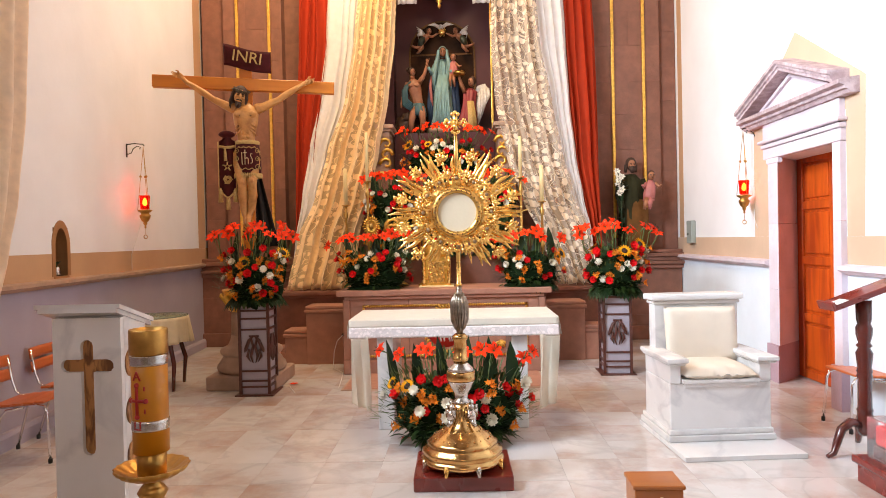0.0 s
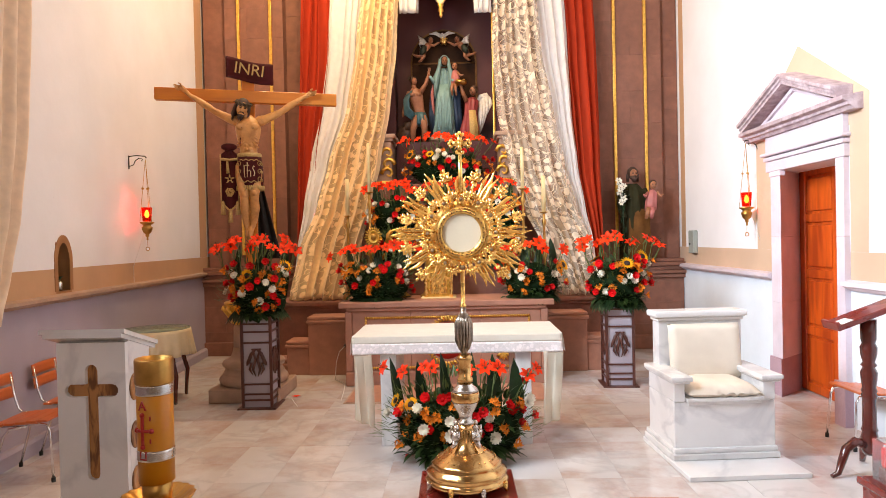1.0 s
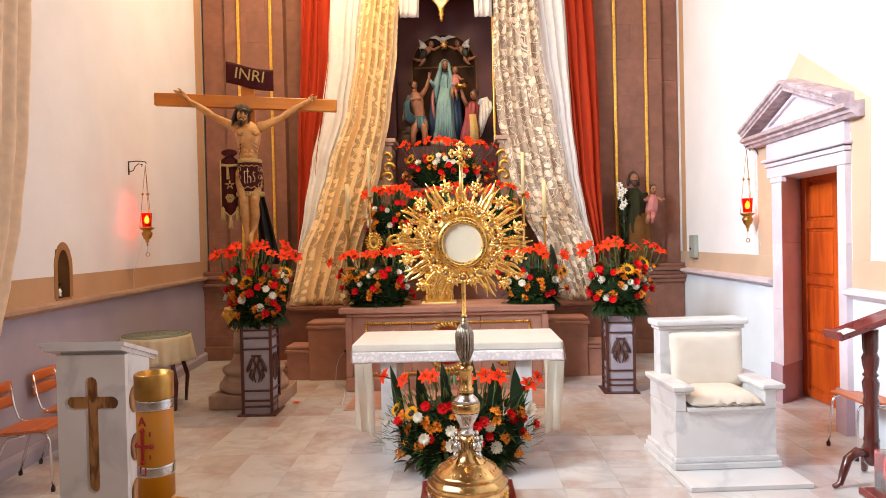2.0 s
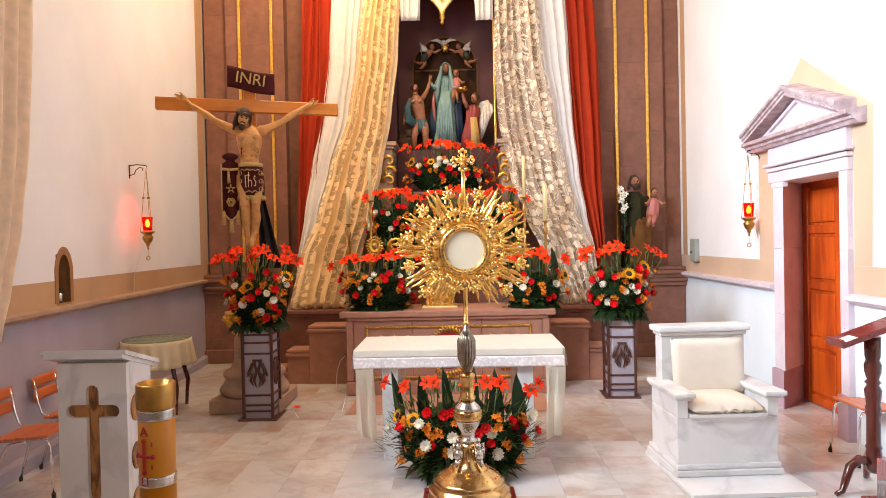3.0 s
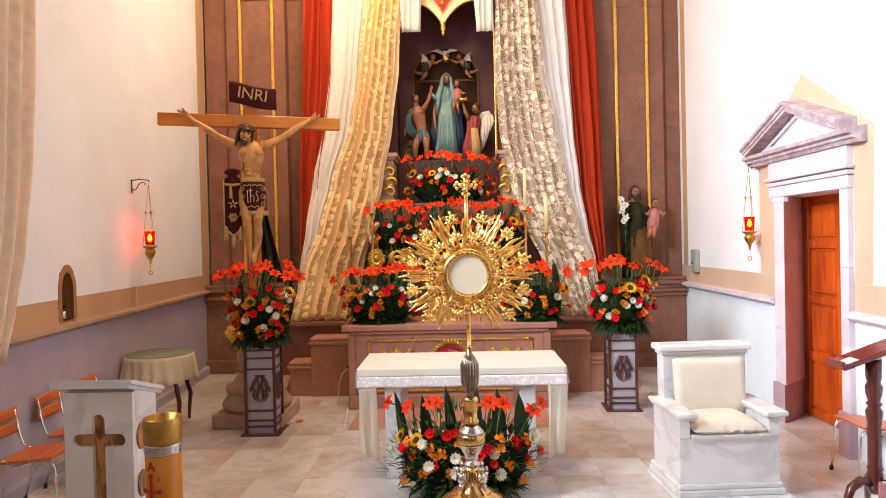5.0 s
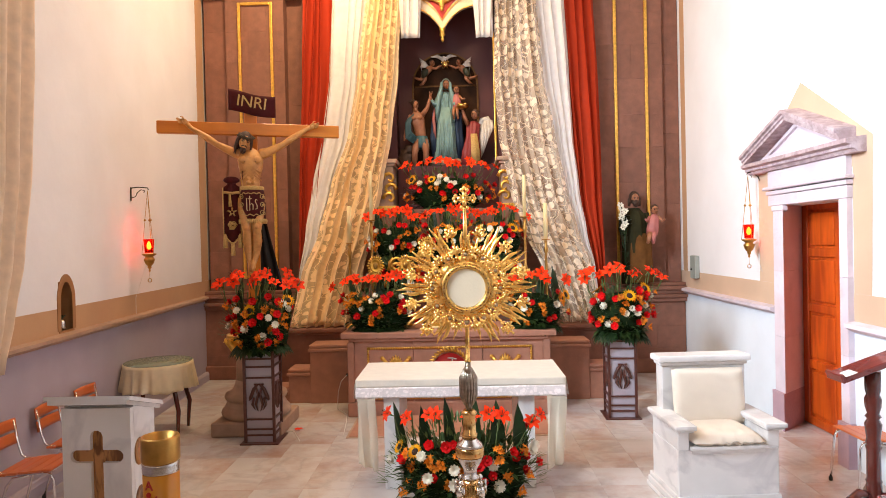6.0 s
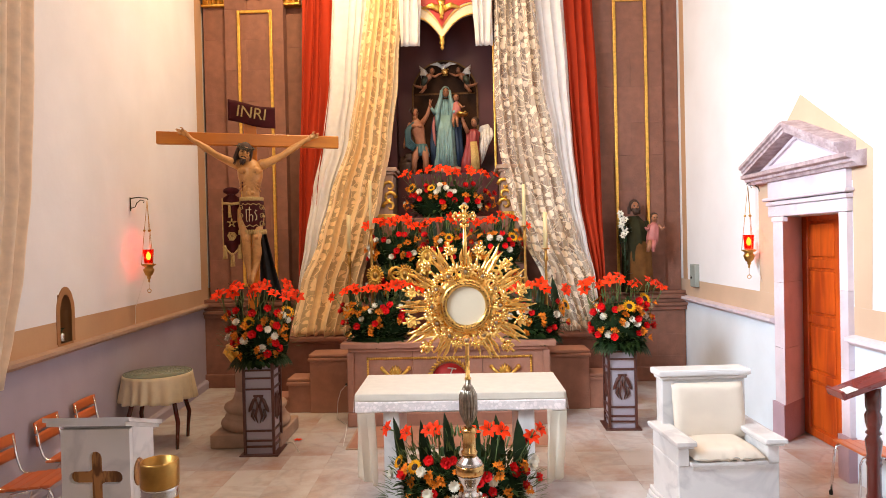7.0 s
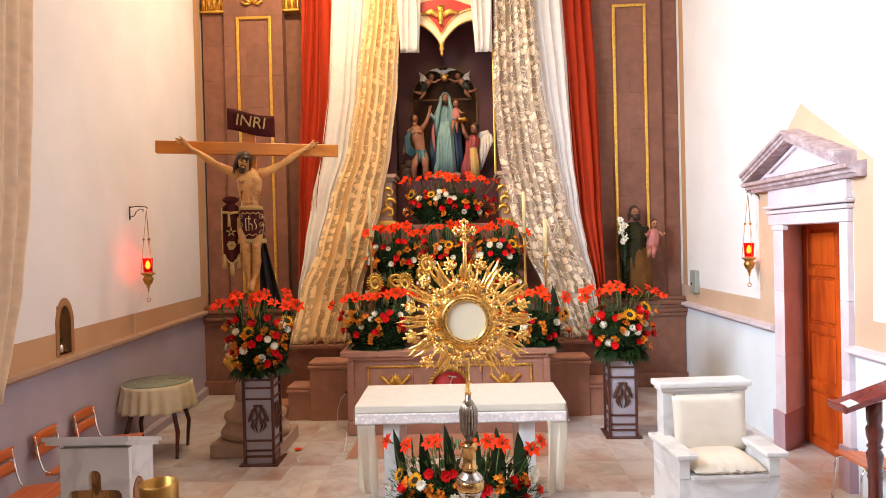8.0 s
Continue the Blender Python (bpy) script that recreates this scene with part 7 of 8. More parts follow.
# ---- turned lectern ----
le = thing("wooden_lectern", "dark mahogany lectern with turned post and curved legs", "lectern", (2.83, 4.50, 0))
part("post", bm_lathe([(0.035, 0.14), (0.05, 0.17), (0.05, 0.27), (0.046, 0.30), (0.052, 0.31), (0.044, 0.33), (0.043, 0.52), (0.05, 0.545), (0.043, 0.56), (0.05, 0.575), (0.042, 0.60), (0.05, 0.66), (0.053, 0.70), (0.036, 0.735), (0.05, 0.75), (0.036, 0.77), (0.05, 0.82), (0.053, 0.87), (0.04, 0.90), (0.048, 0.93), (0.05, 1.06)], 20), MAHOGANY, le)
for a in (190, 310, 70):
    c, s = math.cos(radians(a)), math.sin(radians(a))
    part("leg", bm_tube([(0.03 * c, 0.03 * s, 0.21), (0.11 * c, 0.11 * s, 0.235), (0.18 * c, 0.18 * s, 0.19), (0.215 * c, 0.215 * s, 0.10), (0.24 * c, 0.24 * s, 0.03), (0.29 * c, 0.29 * s, 0.012)], [0.03, 0.032, 0.03, 0.026, 0.02, 0.014], segs=8), MAHOGANY, le)
b = bmesh.new()
box(b, -0.25, 0.40, -0.10, 0.10, -0.02, 0.02, bev=0.006)
box(b, -0.27, -0.245, -0.10, 0.10, -0.02, 0.04, bev=0.005)
bmesh.ops.transform(b, matrix=pose(0.0, 0.0, 1.105, 0, -20, 0), verts=b.verts)
part("reading_board", b, MAHOGANY_RED, le)
b = bmesh.new()
box(b, -0.24, -0.16, -0.105, 0.0, 0.0205, 0.024)
bmesh.ops.transform(b, matrix=pose(0.0, 0.0, 1.105, 0, -20, 0), verts=b.verts)
solo("paper_sheet", b, ENAMEL, "white paper sheet on the lectern board", "paper", (2.83, 4.50, 0))

# ---- small varnished box, and the casket with clear cover ----
bx = thing("wooden_box", "tan varnished wooden box with small knob", "box", (1.035, 3.21, 0), -1)
part("body", bm_box(-0.115, 0.115, -0.095, 0.095, 0.0, 0.31, bev=0.004), TAN_WOOD, bx)
part("lid", bm_box(-0.125, 0.125, -0.105, 0.105, 0.311, 0.332, bev=0.005), TAN_WOOD, bx)
b = bmesh.new()
ball(b, (0.01, -0.105, 0.265), 0.014, u=10, v=8)
part("knob", b, WAX_PALE, bx)
ck = thing("casket", "red mahogany casket under a clear cover", "casket", (2.74, 3.86, 0), 0)
part("body", bm_box(-0.24, 0.24, -0.17, 0.17, 0.0, 0.115, bev=0.006), MAHOGANY_RED, ck)
part("rim", bm_box(-0.265, 0.265, -0.195, 0.195, 0.116, 0.16, bev=0.012, seg=2), MAHOGANY_RED, ck)
cov = bmesh.new()
box(cov, -0.20, 0.20, -0.14, 0.14, 0.161, 0.41, bev=0.006)
box(cov, -0.194, 0.194, -0.134, 0.134, 0.165, 0.404)
cv = part("clear_cover", fix(cov), CLEAR, ck, "clear plastic cover")
cv.visible_shadow = False
part("red_bundle", bm_box(-0.12, 0.16, -0.09, 0.09, 0.25, 0.37, bev=0.02, seg=2), ROSE, ck, "red cloth bundle")
part("inner_block", bm_box(-0.16, 0.18, -0.1, 0.1, 0.1655, 0.249, bev=0.01), MAHOGANY, ck)


# ---- hanging sanctuary lamps ----
def sanctuary_lamp(loc, rz):
    """Ruby glass lamp on three chains from a wall bracket; local x points away from the wall."""
    t = thing("sanctuary_lamp", "hanging ruby glass lamp in brass holder on chains", "lamp", loc, rz, group="sanctuary lamps")
    br = bmesh.new()
    tube(br, [(-0.18, 0, 2.53), (-0.18, 0, 2.68)], 0.007, segs=6)
    tube(br, [(-0.18, 0, 2.67), (-0.10, 0, 2.68), (0.0, 0, 2.67), (0.012, 0, 2.65)], 0.006, segs=6)
    tube(br, [(-0.18, 0, 2.56), (-0.13, 0, 2.575), (-0.11, 0, 2.62), (-0.07, 0, 2.65), (-0.03, 0, 2.64), (-0.04, 0, 2.615)], 0.005, segs=6)
    part("bracket", br, IRON, t, "black iron scroll bracket")
    for k in range(3):
        a = math.pi / 2 + 2 * math.pi * k / 3
        c, s = math.cos(a), math.sin(a)
        chn = part("chain", bm_tube([(0, 0, 2.64), (0.035 * c, 0.035 * s, 2.31), (0.075 * c, 0.075 * s, 1.93)], 0.0028, segs=5), BRASS, t)
        b = bmesh.new()
        ball(b, (0.035 * c, 0.035 * s, 2.31), 0.014, u=8, v=6)
        part("bead", b, BRASS, chn)
    cup = part("glass_cup", bm_lathe([(0.04, 1.945), (0.046, 1.95), (0.056, 2.10), (0.052, 2.10), (0.042, 1.955), (0.0, 1.953)], 20), RUBY, t, "ruby red glass")
    cup.visible_shadow = False
    part("flame", bm_lathe([(0.012, 1.985), (0.026, 2.01), (0.022, 2.045), (0.005, 2.075)], 12), FLAME, cup, "small glowing flame")
    part("bowl", bm_lathe([(0.004, 1.735), (0.012, 1.745), (0.008, 1.765), (0.022, 1.785), (0.018, 1.80), (0.04, 1.82), (0.056, 1.86), (0.058, 1.88), (0.045, 1.89), (0.042, 1.905), (0.066, 1.92), (0.078, 1.93), (0.075, 1.938), (0.045, 1.942)], 24), BRASS, t, "brass bowl")
    b = bmesh.new()
    pts = [(0.02 * math.cos(q), 0, 1.64 + 0.02 * math.sin(q)) for q in np.linspace(0, 6.283, 14)]
    tube(b, pts, 0.0045, segs=6)
    tube(b, [(0, 0, 1.735), (0, 0, 1.66)], 0.002, segs=4)
    part("pull_ring", b, BRASS, t)
    part("wire", bm_tube([(-0.02, 0.02, 1.9), (-0.12, 0.03, 1.6), (-0.172, 0.03, 1.45), (-0.172, 0.03, 1.27)], 0.0025, segs=5), ENAMEL, t)
    data = bpy.data.lights.new("lamp_glow", "POINT")
    data.energy, data.color, data.shadow_soft_size = 4.0, (1.0, 0.06, 0.07), 0.02
    g = new("lamp_glow", data)
    g.parent, g.location = t, (-0.02, 0, 2.06)
    return t


sanctuary_lamp((wall_x(7.23) + 0.19, 7.24, 0), SKEW)
sanctuary_lamp((RIGHT - 0.13, 7.33, 0.01), 180)

# small vase in the wall niche
b = bmesh.new()
lathe(b, [(0.03, 0.0), (0.036, 0.01), (0.034, 0.07), (0.028, 0.085)], 16)
vs = thing("small_vase", "small tin vase with dark sprig in the niche", "vase", (wall_x(5.80) - 0.05, 5.80, 1.286))
part("cup", b, SILVER, vs)
V, F = [], []
for k in range(16):
    a = k * 2.4
    leaf_verts(V, F, (0, 0, 0.08), (math.cos(a), math.sin(a), 1.6), 0.08, 0.02, 0.2)
piece("sprig", leaf_mesh("sprig", V, F, GREEN_DARK), vs, Matrix())


# ---- statues: plain painted shapes, one mesh each ----
def robe(bm, pts, radii, mi, folds=9, deep=0.10, segs=36, flat=0.75):
    rings = []
    for (x, y, z), r in zip(pts, radii):
        ring_ = []
        for i in range(segs):
            a = 2 * math.pi * i / segs
            q = r * (1 + deep * math.sin(a * folds + z * 3))
            ring_.append(bm.verts.new((x + q * math.cos(a), y + flat * q * math.sin(a), z)))
        rings.append(ring_)
    for a, c in zip(rings, rings[1:]):
        for i in range(segs):
            f = bm.faces.new((a[i], a[(i + 1) % segs], c[(i + 1) % segs], c[i]))
            f.material_index, f.smooth = mi, True
    bm.faces.new(list(reversed(rings[0]))).material_index = mi
    bm.faces.new(rings[-1]).material_index = mi


def face(bm, c, r, skin, dark, beard=False):
    """Nose, brows, eyes and lips on the front of a painted head."""
    x, y, z = c
    yf = y - r * 1.02
    tube(bm, [(x, yf + 0.1 * r, z + 0.25 * r), (x, yf - 0.12 * r, z - 0.12 * r), (x, yf + 0.02 * r, z - 0.22 * r)], [0.10 * r, 0.15 * r, 0.12 * r], segs=5, mi=skin)
    for s in (-1, 1):
        ball(bm, (x + s * 0.38 * r, yf + 0.10 * r, z + 0.12 * r), (0.2 * r, 0.1 * r, 0.1 * r), mi=dark, u=6, v=4)
        tube(bm, [(x + s * 0.15 * r, yf + 0.02 * r, z + 0.32 * r), (x + s * 0.6 * r, yf + 0.2 * r, z + 0.34 * r)], 0.06 * r, segs=4, mi=dark)
    ball(bm, (x, yf + 0.05 * r, z - 0.50 * r), (0.24 * r, 0.08 * r, 0.07 * r), mi=dark, u=6, v=4)
    if beard:
        for k in range(7):
            q = (k - 3) / 3
            tube(bm, [(x + 0.75 * r * q, yf + (0.15 + 0.45 * abs(q)) * r, z - 0.35 * r), (x + 0.5 * r * q, yf + (0.05 + 0.3 * abs(q)) * r, z - 1.0 * r), (x + 0.15 * r * q, yf, z - 1.6 * r)], [0.22 * r, 0.26 * r, 0.06 * r], segs=5, mi=dark)


# veiled woman in sea-green, weight on one leg
b = bmesh.new()
robe(b, [(-0.135, 10.08, 3.24), (-0.135, 10.08, 3.32), (-0.13, 10.07, 3.6), (-0.12, 10.06, 3.85), (-0.115, 10.07, 4.0), (-0.118, 10.08, 4.10), (-0.12, 10.08, 4.20), (-0.12, 10.08, 4.27)], [0.165, 0.15, 0.132, 0.118, 0.098, 0.105, 0.118, 0.05], 0, 13, 0.15, segs=78)
for k in range(9):
    # hanging folds of the front of the robe
    x = -0.24 + 0.026 * k
    tube(b, [(x * 0.55 - 0.05, 9.985, 4.02), (x * 0.8 - 0.02, 9.955, 3.75), (x, 9.95 + 0.01 * math.sin(k * 2.1), 3.45), (x + 0.008 * math.sin(k), 9.945, 3.25)], [0.008, 0.016, 0.017, 0.014], segs=6, mi=0)
ball(b, (-0.108, 9.985, 4.36), (0.046, 0.05, 0.064), mi=1)
face(b, (-0.108, 9.985, 4.355), 0.049, 1, 5)
ball(b, (-0.112, 10.03, 4.375), (0.060, 0.058, 0.075), mi=5)
ball(b, (-0.115, 10.06, 4.385), (0.072, 0.066, 0.088), mi=0)
for s in (-1, 1):
    # veil falling on both sides of the neck
    tube(b, [(-0.114 + s * 0.058, 10.01, 4.40), (-0.116 + s * 0.07, 10.01, 4.30), (-0.118 + s * 0.10, 10.0, 4.18), (-0.12 + s * 0.125, 10.0, 4.02), (-0.13 + s * 0.13, 10.02, 3.80)], [0.022, 0.03, 0.04, 0.04, 0.012], segs=8, mi=0)
tube(b, [(-0.01, 10.05, 4.17), (0.05, 9.98, 4.05), (0.0, 9.92, 4.06)], [0.045, 0.04, 0.022], segs=8, mi=0)
tube(b, [(-0.23, 10.05, 4.17), (-0.285, 9.98, 4.05), (-0.335, 9.92, 4.13)], [0.045, 0.034, 0.022], segs=8, mi=0)
tube(b, [(-0.33, 9.92, 4.125), (-0.355, 9.91, 4.16), (-0.36, 9.905, 4.20)], [0.018, 0.016, 0.006], segs=6, mi=1)
robe(b, [(0.055, 10.12, 3.25), (0.05, 10.11, 3.55), (0.03, 10.11, 3.9), (0.0, 10.11, 4.12)], [0.085, 0.085, 0.085, 0.04], 2, 6, 0.16)
robe(b, [(-0.29, 10.12, 3.25), (-0.30, 10.11, 3.6), (-0.27, 10.11, 3.95), (-0.24, 10.11, 4.12)], [0.065, 0.07, 0.06, 0.03], 2, 6, 0.14)
tube(b, [(-0.29, 10.03, 4.02), (-0.31, 10.02, 3.86), (-0.295, 10.02, 3.66), (-0.28, 10.02, 3.56)], [0.014, 0.026, 0.024, 0.006], segs=6, mi=3)
ball(b, (-0.12, 10.08, 3.19), (0.27, 0.2, 0.07), mi=4, wobble=0.03)
solo("robed_woman_statue", b, [TEAL, SKIN_PINK, NAVY, PINK_ROBE, STONE_TAN, HAIR], "painted statue of a veiled woman in sea-green robe", "statue")
# child on her arm
b = bmesh.new()
robe(b, [(0.05, 9.96, 3.98), (0.05, 9.96, 4.08), (0.05, 9.97, 4.18), (0.05, 9.97, 4.22)], [0.065, 0.065, 0.05, 0.025], 0, 6, 0.06)
ball(b, (0.045, 9.95, 4.27), (0.042, 0.045, 0.052), mi=1, u=10, v=8)
face(b, (0.045, 9.95, 4.265), 0.044, 1, 2)
ball(b, (0.045, 9.965, 4.285), (0.046, 0.046, 0.05), mi=2, u=10, v=8)
tube(b, [(0.08, 9.95, 4.18), (0.13, 9.92, 4.12), (0.17, 9.9, 4.13)], [0.022, 0.018, 0.01], segs=6, mi=1)
for s in (-1, 1):
    tube(b, [(0.03 + s * 0.02, 9.93, 4.0), (0.02 + s * 0.03, 9.89, 3.92), (0.03 + s * 0.03, 9.9, 3.82)], [0.03, 0.025, 0.012], segs=6, mi=1)
solo("child_statue", b, [PINK_ROBE, SKIN_PINK, HAIR], "painted small child statue held by the robed figure", "statue")
# bare-chested figure reaching up, cloth over the shoulder
b = bmesh.new()
tube(b, [(-0.50, 9.98, 3.52), (-0.505, 9.98, 3.60), (-0.52, 9.975, 3.70), (-0.545, 9.97, 3.80), (-0.56, 9.97, 3.88), (-0.57, 9.97, 3.93), (-0.575, 9.97, 3.97)], [0.088, 0.078, 0.085, 0.104, 0.106, 0.075, 0.035], segs=16, mi=0, flat=0.72)
for q in (-1, 1):
    ball(b, (-0.555 + q * 0.042, 9.905, 3.855), (0.045, 0.022, 0.032), mi=0, u=10, v=6)
tube(b, [(-0.575, 9.97, 3.95), (-0.575, 9.955, 4.01)], [0.034, 0.034], segs=8, mi=0)
ball(b, (-0.57, 9.945, 4.06), (0.043, 0.05, 0.058), mi=0)
face(b, (-0.558, 9.948, 4.055), 0.046, 0, 1)
ball(b, (-0.592, 9.965, 4.078), (0.05, 0.052, 0.058), mi=1)
for k in range(8):
    ball(b, (-0.60 + 0.05 * math.cos(k * 0.8), 9.95 + 0.03 * math.sin(k * 1.3), 4.10 + 0.03 * math.sin(k * 0.8)), 0.02, mi=1, u=6, v=5)
tube(b, [(-0.48, 9.96, 3.90), (-0.435, 9.95, 3.96), (-0.395, 9.94, 4.02), (-0.365, 9.93, 4.11), (-0.345, 9.93, 4.18)], [0.042, 0.036, 0.028, 0.025, 0.016], segs=8, mi=0)
for k in range(3):
    tube(b, [(-0.345, 9.93, 4.17), (-0.34 + 0.015 * (k - 1), 9.925, 4.22), (-0.335 + 0.022 * (k - 1), 9.92, 4.255)], [0.010, 0.007, 0.003], segs=5, mi=0)
tube(b, [(-0.645, 9.96, 3.90), (-0.69, 9.93, 3.80), (-0.715, 9.92, 3.70), (-0.745, 9.90, 3.58), (-0.75, 9.88, 3.52)], [0.04, 0.034, 0.026, 0.02, 0.012], segs=8, mi=0)
for q, kx in ((-1, -0.60), (1, -0.43)):
    tube(b, [(-0.505 + q * 0.045, 9.97, 3.52), (-0.51 + q * 0.07, 9.93, 3.42), (kx, 9.90, 3.33), (kx - 0.005, 9.93, 3.24), (kx - 0.01, 9.97, 3.14)], [0.07, 0.06, 0.045, 0.042, 0.026], segs=8, mi=0)
robe(b, [(-0.505, 9.97, 3.40), (-0.505, 9.97, 3.48), (-0.505, 9.97, 3.59)], [0.125, 0.118, 0.088], 2, 9, 0.12, segs=54)
for k in range(5):
    tube(b, [(-0.60 - 0.02 * k, 9.93, 3.92 - 0.015 * k), (-0.67 - 0.012 * k, 9.90, 3.78), (-0.66 - 0.014 * k, 9.89, 3.64 - 0.02 * k), (-0.57 - 0.01 * k, 9.88, 3.56 - 0.02 * k)], [0.016, 0.024, 0.024, 0.012], segs=6, mi=2)
solo("kneeling_statue", b, [SKIN_PINK, HAIR, mat("painted_blue_green_cloth", (0.035, 0.10, 0.12), 0.5, vary=0.25, scale=14)], "painted bare-chested statue reaching up, blue-green cloth", "statue")
# winged figure in crimson
b = bmesh.new()
robe(b, [(0.24, 9.98, 3.14), (0.25, 9.98, 3.35), (0.27, 9.98, 3.58), (0.29, 9.98, 3.74), (0.295, 9.98, 3.80)], [0.14, 0.13, 0.09, 0.10, 0.04], 0, 8, 0.14)
robe(b, [(0.30, 9.93, 3.14), (0.30, 9.93, 3.35), (0.29, 9.93, 3.6)], [0.08, 0.075, 0.05], 3, 6, 0.08)
ball(b, (0.31, 9.95, 3.89), (0.052, 0.058, 0.07), mi=1)
face(b, (0.30, 9.95, 3.885), 0.054, 1, 2)
ball(b, (0.325, 9.96, 3.91), (0.06, 0.06, 0.07), mi=2)
tube(b, [(0.21, 9.95, 3.74), (0.16, 9.92, 3.85), (0.12, 9.9, 4.0)], [0.036, 0.03, 0.016], segs=8, mi=1)
tube(b, [(0.36, 10.02, 3.68), (0.43, 10.03, 3.82), (0.50, 10.03, 3.84), (0.555, 10.02, 3.76)], [0.03, 0.045, 0.045, 0.03], segs=8, mi=4, flat=0.5)
for k in range(12):
    q = k / 11
    x0, z0 = 0.40 + 0.155 * q, 3.72 + 0.10 * math.sin(2.2 * q)
    x1, z1 = 0.37 + 0.13 * q, 3.36 - 0.14 * (1 - q) + 0.16 * q * q
    tube(b, [(x0, 10.02 - 0.01 * (k % 3), z0), (x0 + 0.02 * q, 10.0 - 0.01 * (k % 3), (z0 + z1) / 2 + 0.04), (x1, 10.01 - 0.01 * (k % 3), z1)], [0.026, 0.028, 0.006], segs=6, mi=4, flat=0.4)
solo("winged_statue", b, [CRIMSON, SKIN_PINK, HAIR, FRINGE, FEATHER], "painted winged statue in crimson robe with white wing", "statue")
b = bmesh.new()
lathe(b, [(0.06, 3.97), (0.09, 4.0), (0.095, 4.03), (0.08, 4.03), (0.0, 4.01)], 16, cx=0.13, cy=9.9)
for k in range(12):
    ball(b, (0.13 + 0.05 * math.cos(k), 9.9 + 0.05 * math.sin(k * 1.7), 4.035), 0.022, u=6, v=4)
solo("statue_basket", b, BRASS, "small golden offering basket between the statues", "basket")


def putto(x, z, s):
    """A small winged child flying towards the crown; s: the side it faces."""
    bm = bmesh.new()
    tube(bm, [(x - s * 0.10, 10.2, z - 0.09), (x - s * 0.05, 10.19, z - 0.05), (x, 10.18, z + 0.0), (x + s * 0.025, 10.18, z + 0.03)], [0.05, 0.05, 0.05, 0.026], segs=10, mi=0)
    ball(bm, (x + s * 0.045, 10.165, z + 0.075), (0.038, 0.042, 0.045), mi=0, u=10, v=8)
    ball(bm, (x + s * 0.035, 10.18, z + 0.092), (0.042, 0.042, 0.042), mi=1, u=10, v=8)
    face(bm, (x + s * 0.05, 10.165, z + 0.072), 0.04, 0, 1)
    tube(bm, [(x + s * 0.02, 10.16, z + 0.01), (x + s * 0.09, 10.15, z - 0.015), (x + s * 0.15, 10.15, z + 0.02), (x + s * 0.19, 10.15, z + 0.035)], [0.024, 0.02, 0.016, 0.008], segs=6, mi=0)
    tube(bm, [(x - s * 0.10, 10.19, z - 0.10), (x - s * 0.13, 10.17, z - 0.17), (x - s * 0.20, 10.18, z - 0.15), (x - s * 0.25, 10.18, z - 0.12)], [0.04, 0.03, 0.022, 0.008], segs=7, mi=0)
    tube(bm, [(x - s * 0.08, 10.18, z - 0.10), (x - s * 0.07, 10.15, z - 0.18), (x - s * 0.12, 10.16, z - 0.24), (x - s * 0.16, 10.17, z - 0.25)], [0.04, 0.03, 0.022, 0.008], segs=7, mi=0)
    tube(bm, [(x - s * 0.04, 10.15, z - 0.02), (x - s * 0.08, 10.14, z - 0.08), (x - s * 0.10, 10.14, z - 0.15)], [0.03, 0.055, 0.03], segs=8, mi=2)
    for k in range(7):
        tube(bm, [(x - s * 0.02, 10.21, z + 0.03), (x - s * (0.07 + 0.012 * k), 10.22, z + 0.10 - 0.01 * k), (x - s * (0.155 - 0.006 * k), 10.22, z + 0.17 - 0.032 * k)], [0.014, 0.018, 0.004], segs=5, mi=3, flat=0.5)
    solo("cherub_statue", bm, [SKIN_PINK, HAIR, mat("painted_dark_sash", (0.03, 0.035, 0.02), 0.6, vary=0.2, scale=20), FEATHER], "small painted winged cherub on the niche wall", "statue")


putto(-0.36, 4.66, 1)
putto(0.13, 4.66, -1)
b = bmesh.new()
ball(b, (-0.14, 10.22, 4.80), (0.035, 0.03, 0.06), mi=0)
for s in (-1, 1):
    tube(b, [(-0.14 + s * 0.02, 10.22, 4.81), (-0.14 + s * 0.1, 10.23, 4.86), (-0.14 + s * 0.2, 10.23, 4.85)], [0.03, 0.03, 0.006], segs=6, flat=0.4)
solo("dove_statue", b, FEATHER, "grey-white dove sculpture above the crown", "statue")
b = bmesh.new()
lathe(b, [(0.04, 4.66), (0.05, 4.70), (0.06, 4.74), (0.03, 4.76)], 14, cx=-0.12, cy=10.18)
for k in range(7):
    ball(b, (-0.12 + 0.055 * math.cos(k * 0.9), 10.18 + 0.055 * math.sin(k * 0.9), 4.755), 0.012, u=6, v=4)
solo("crown_sculpture", b, GOLD, "small gold crown held over the statue", "crown")
b = bmesh.new()
ball(b, (-0.74, 9.98, 3.25), (0.11, 0.09, 0.16), wobble=0.05, u=16, v=12)
ball(b, (-0.68, 9.95, 3.38), (0.07, 0.06, 0.08), wobble=0.03)
solo("dark_sculpture", b, HAIR, "dark rough sculpted mass at the niche foot", "statue")

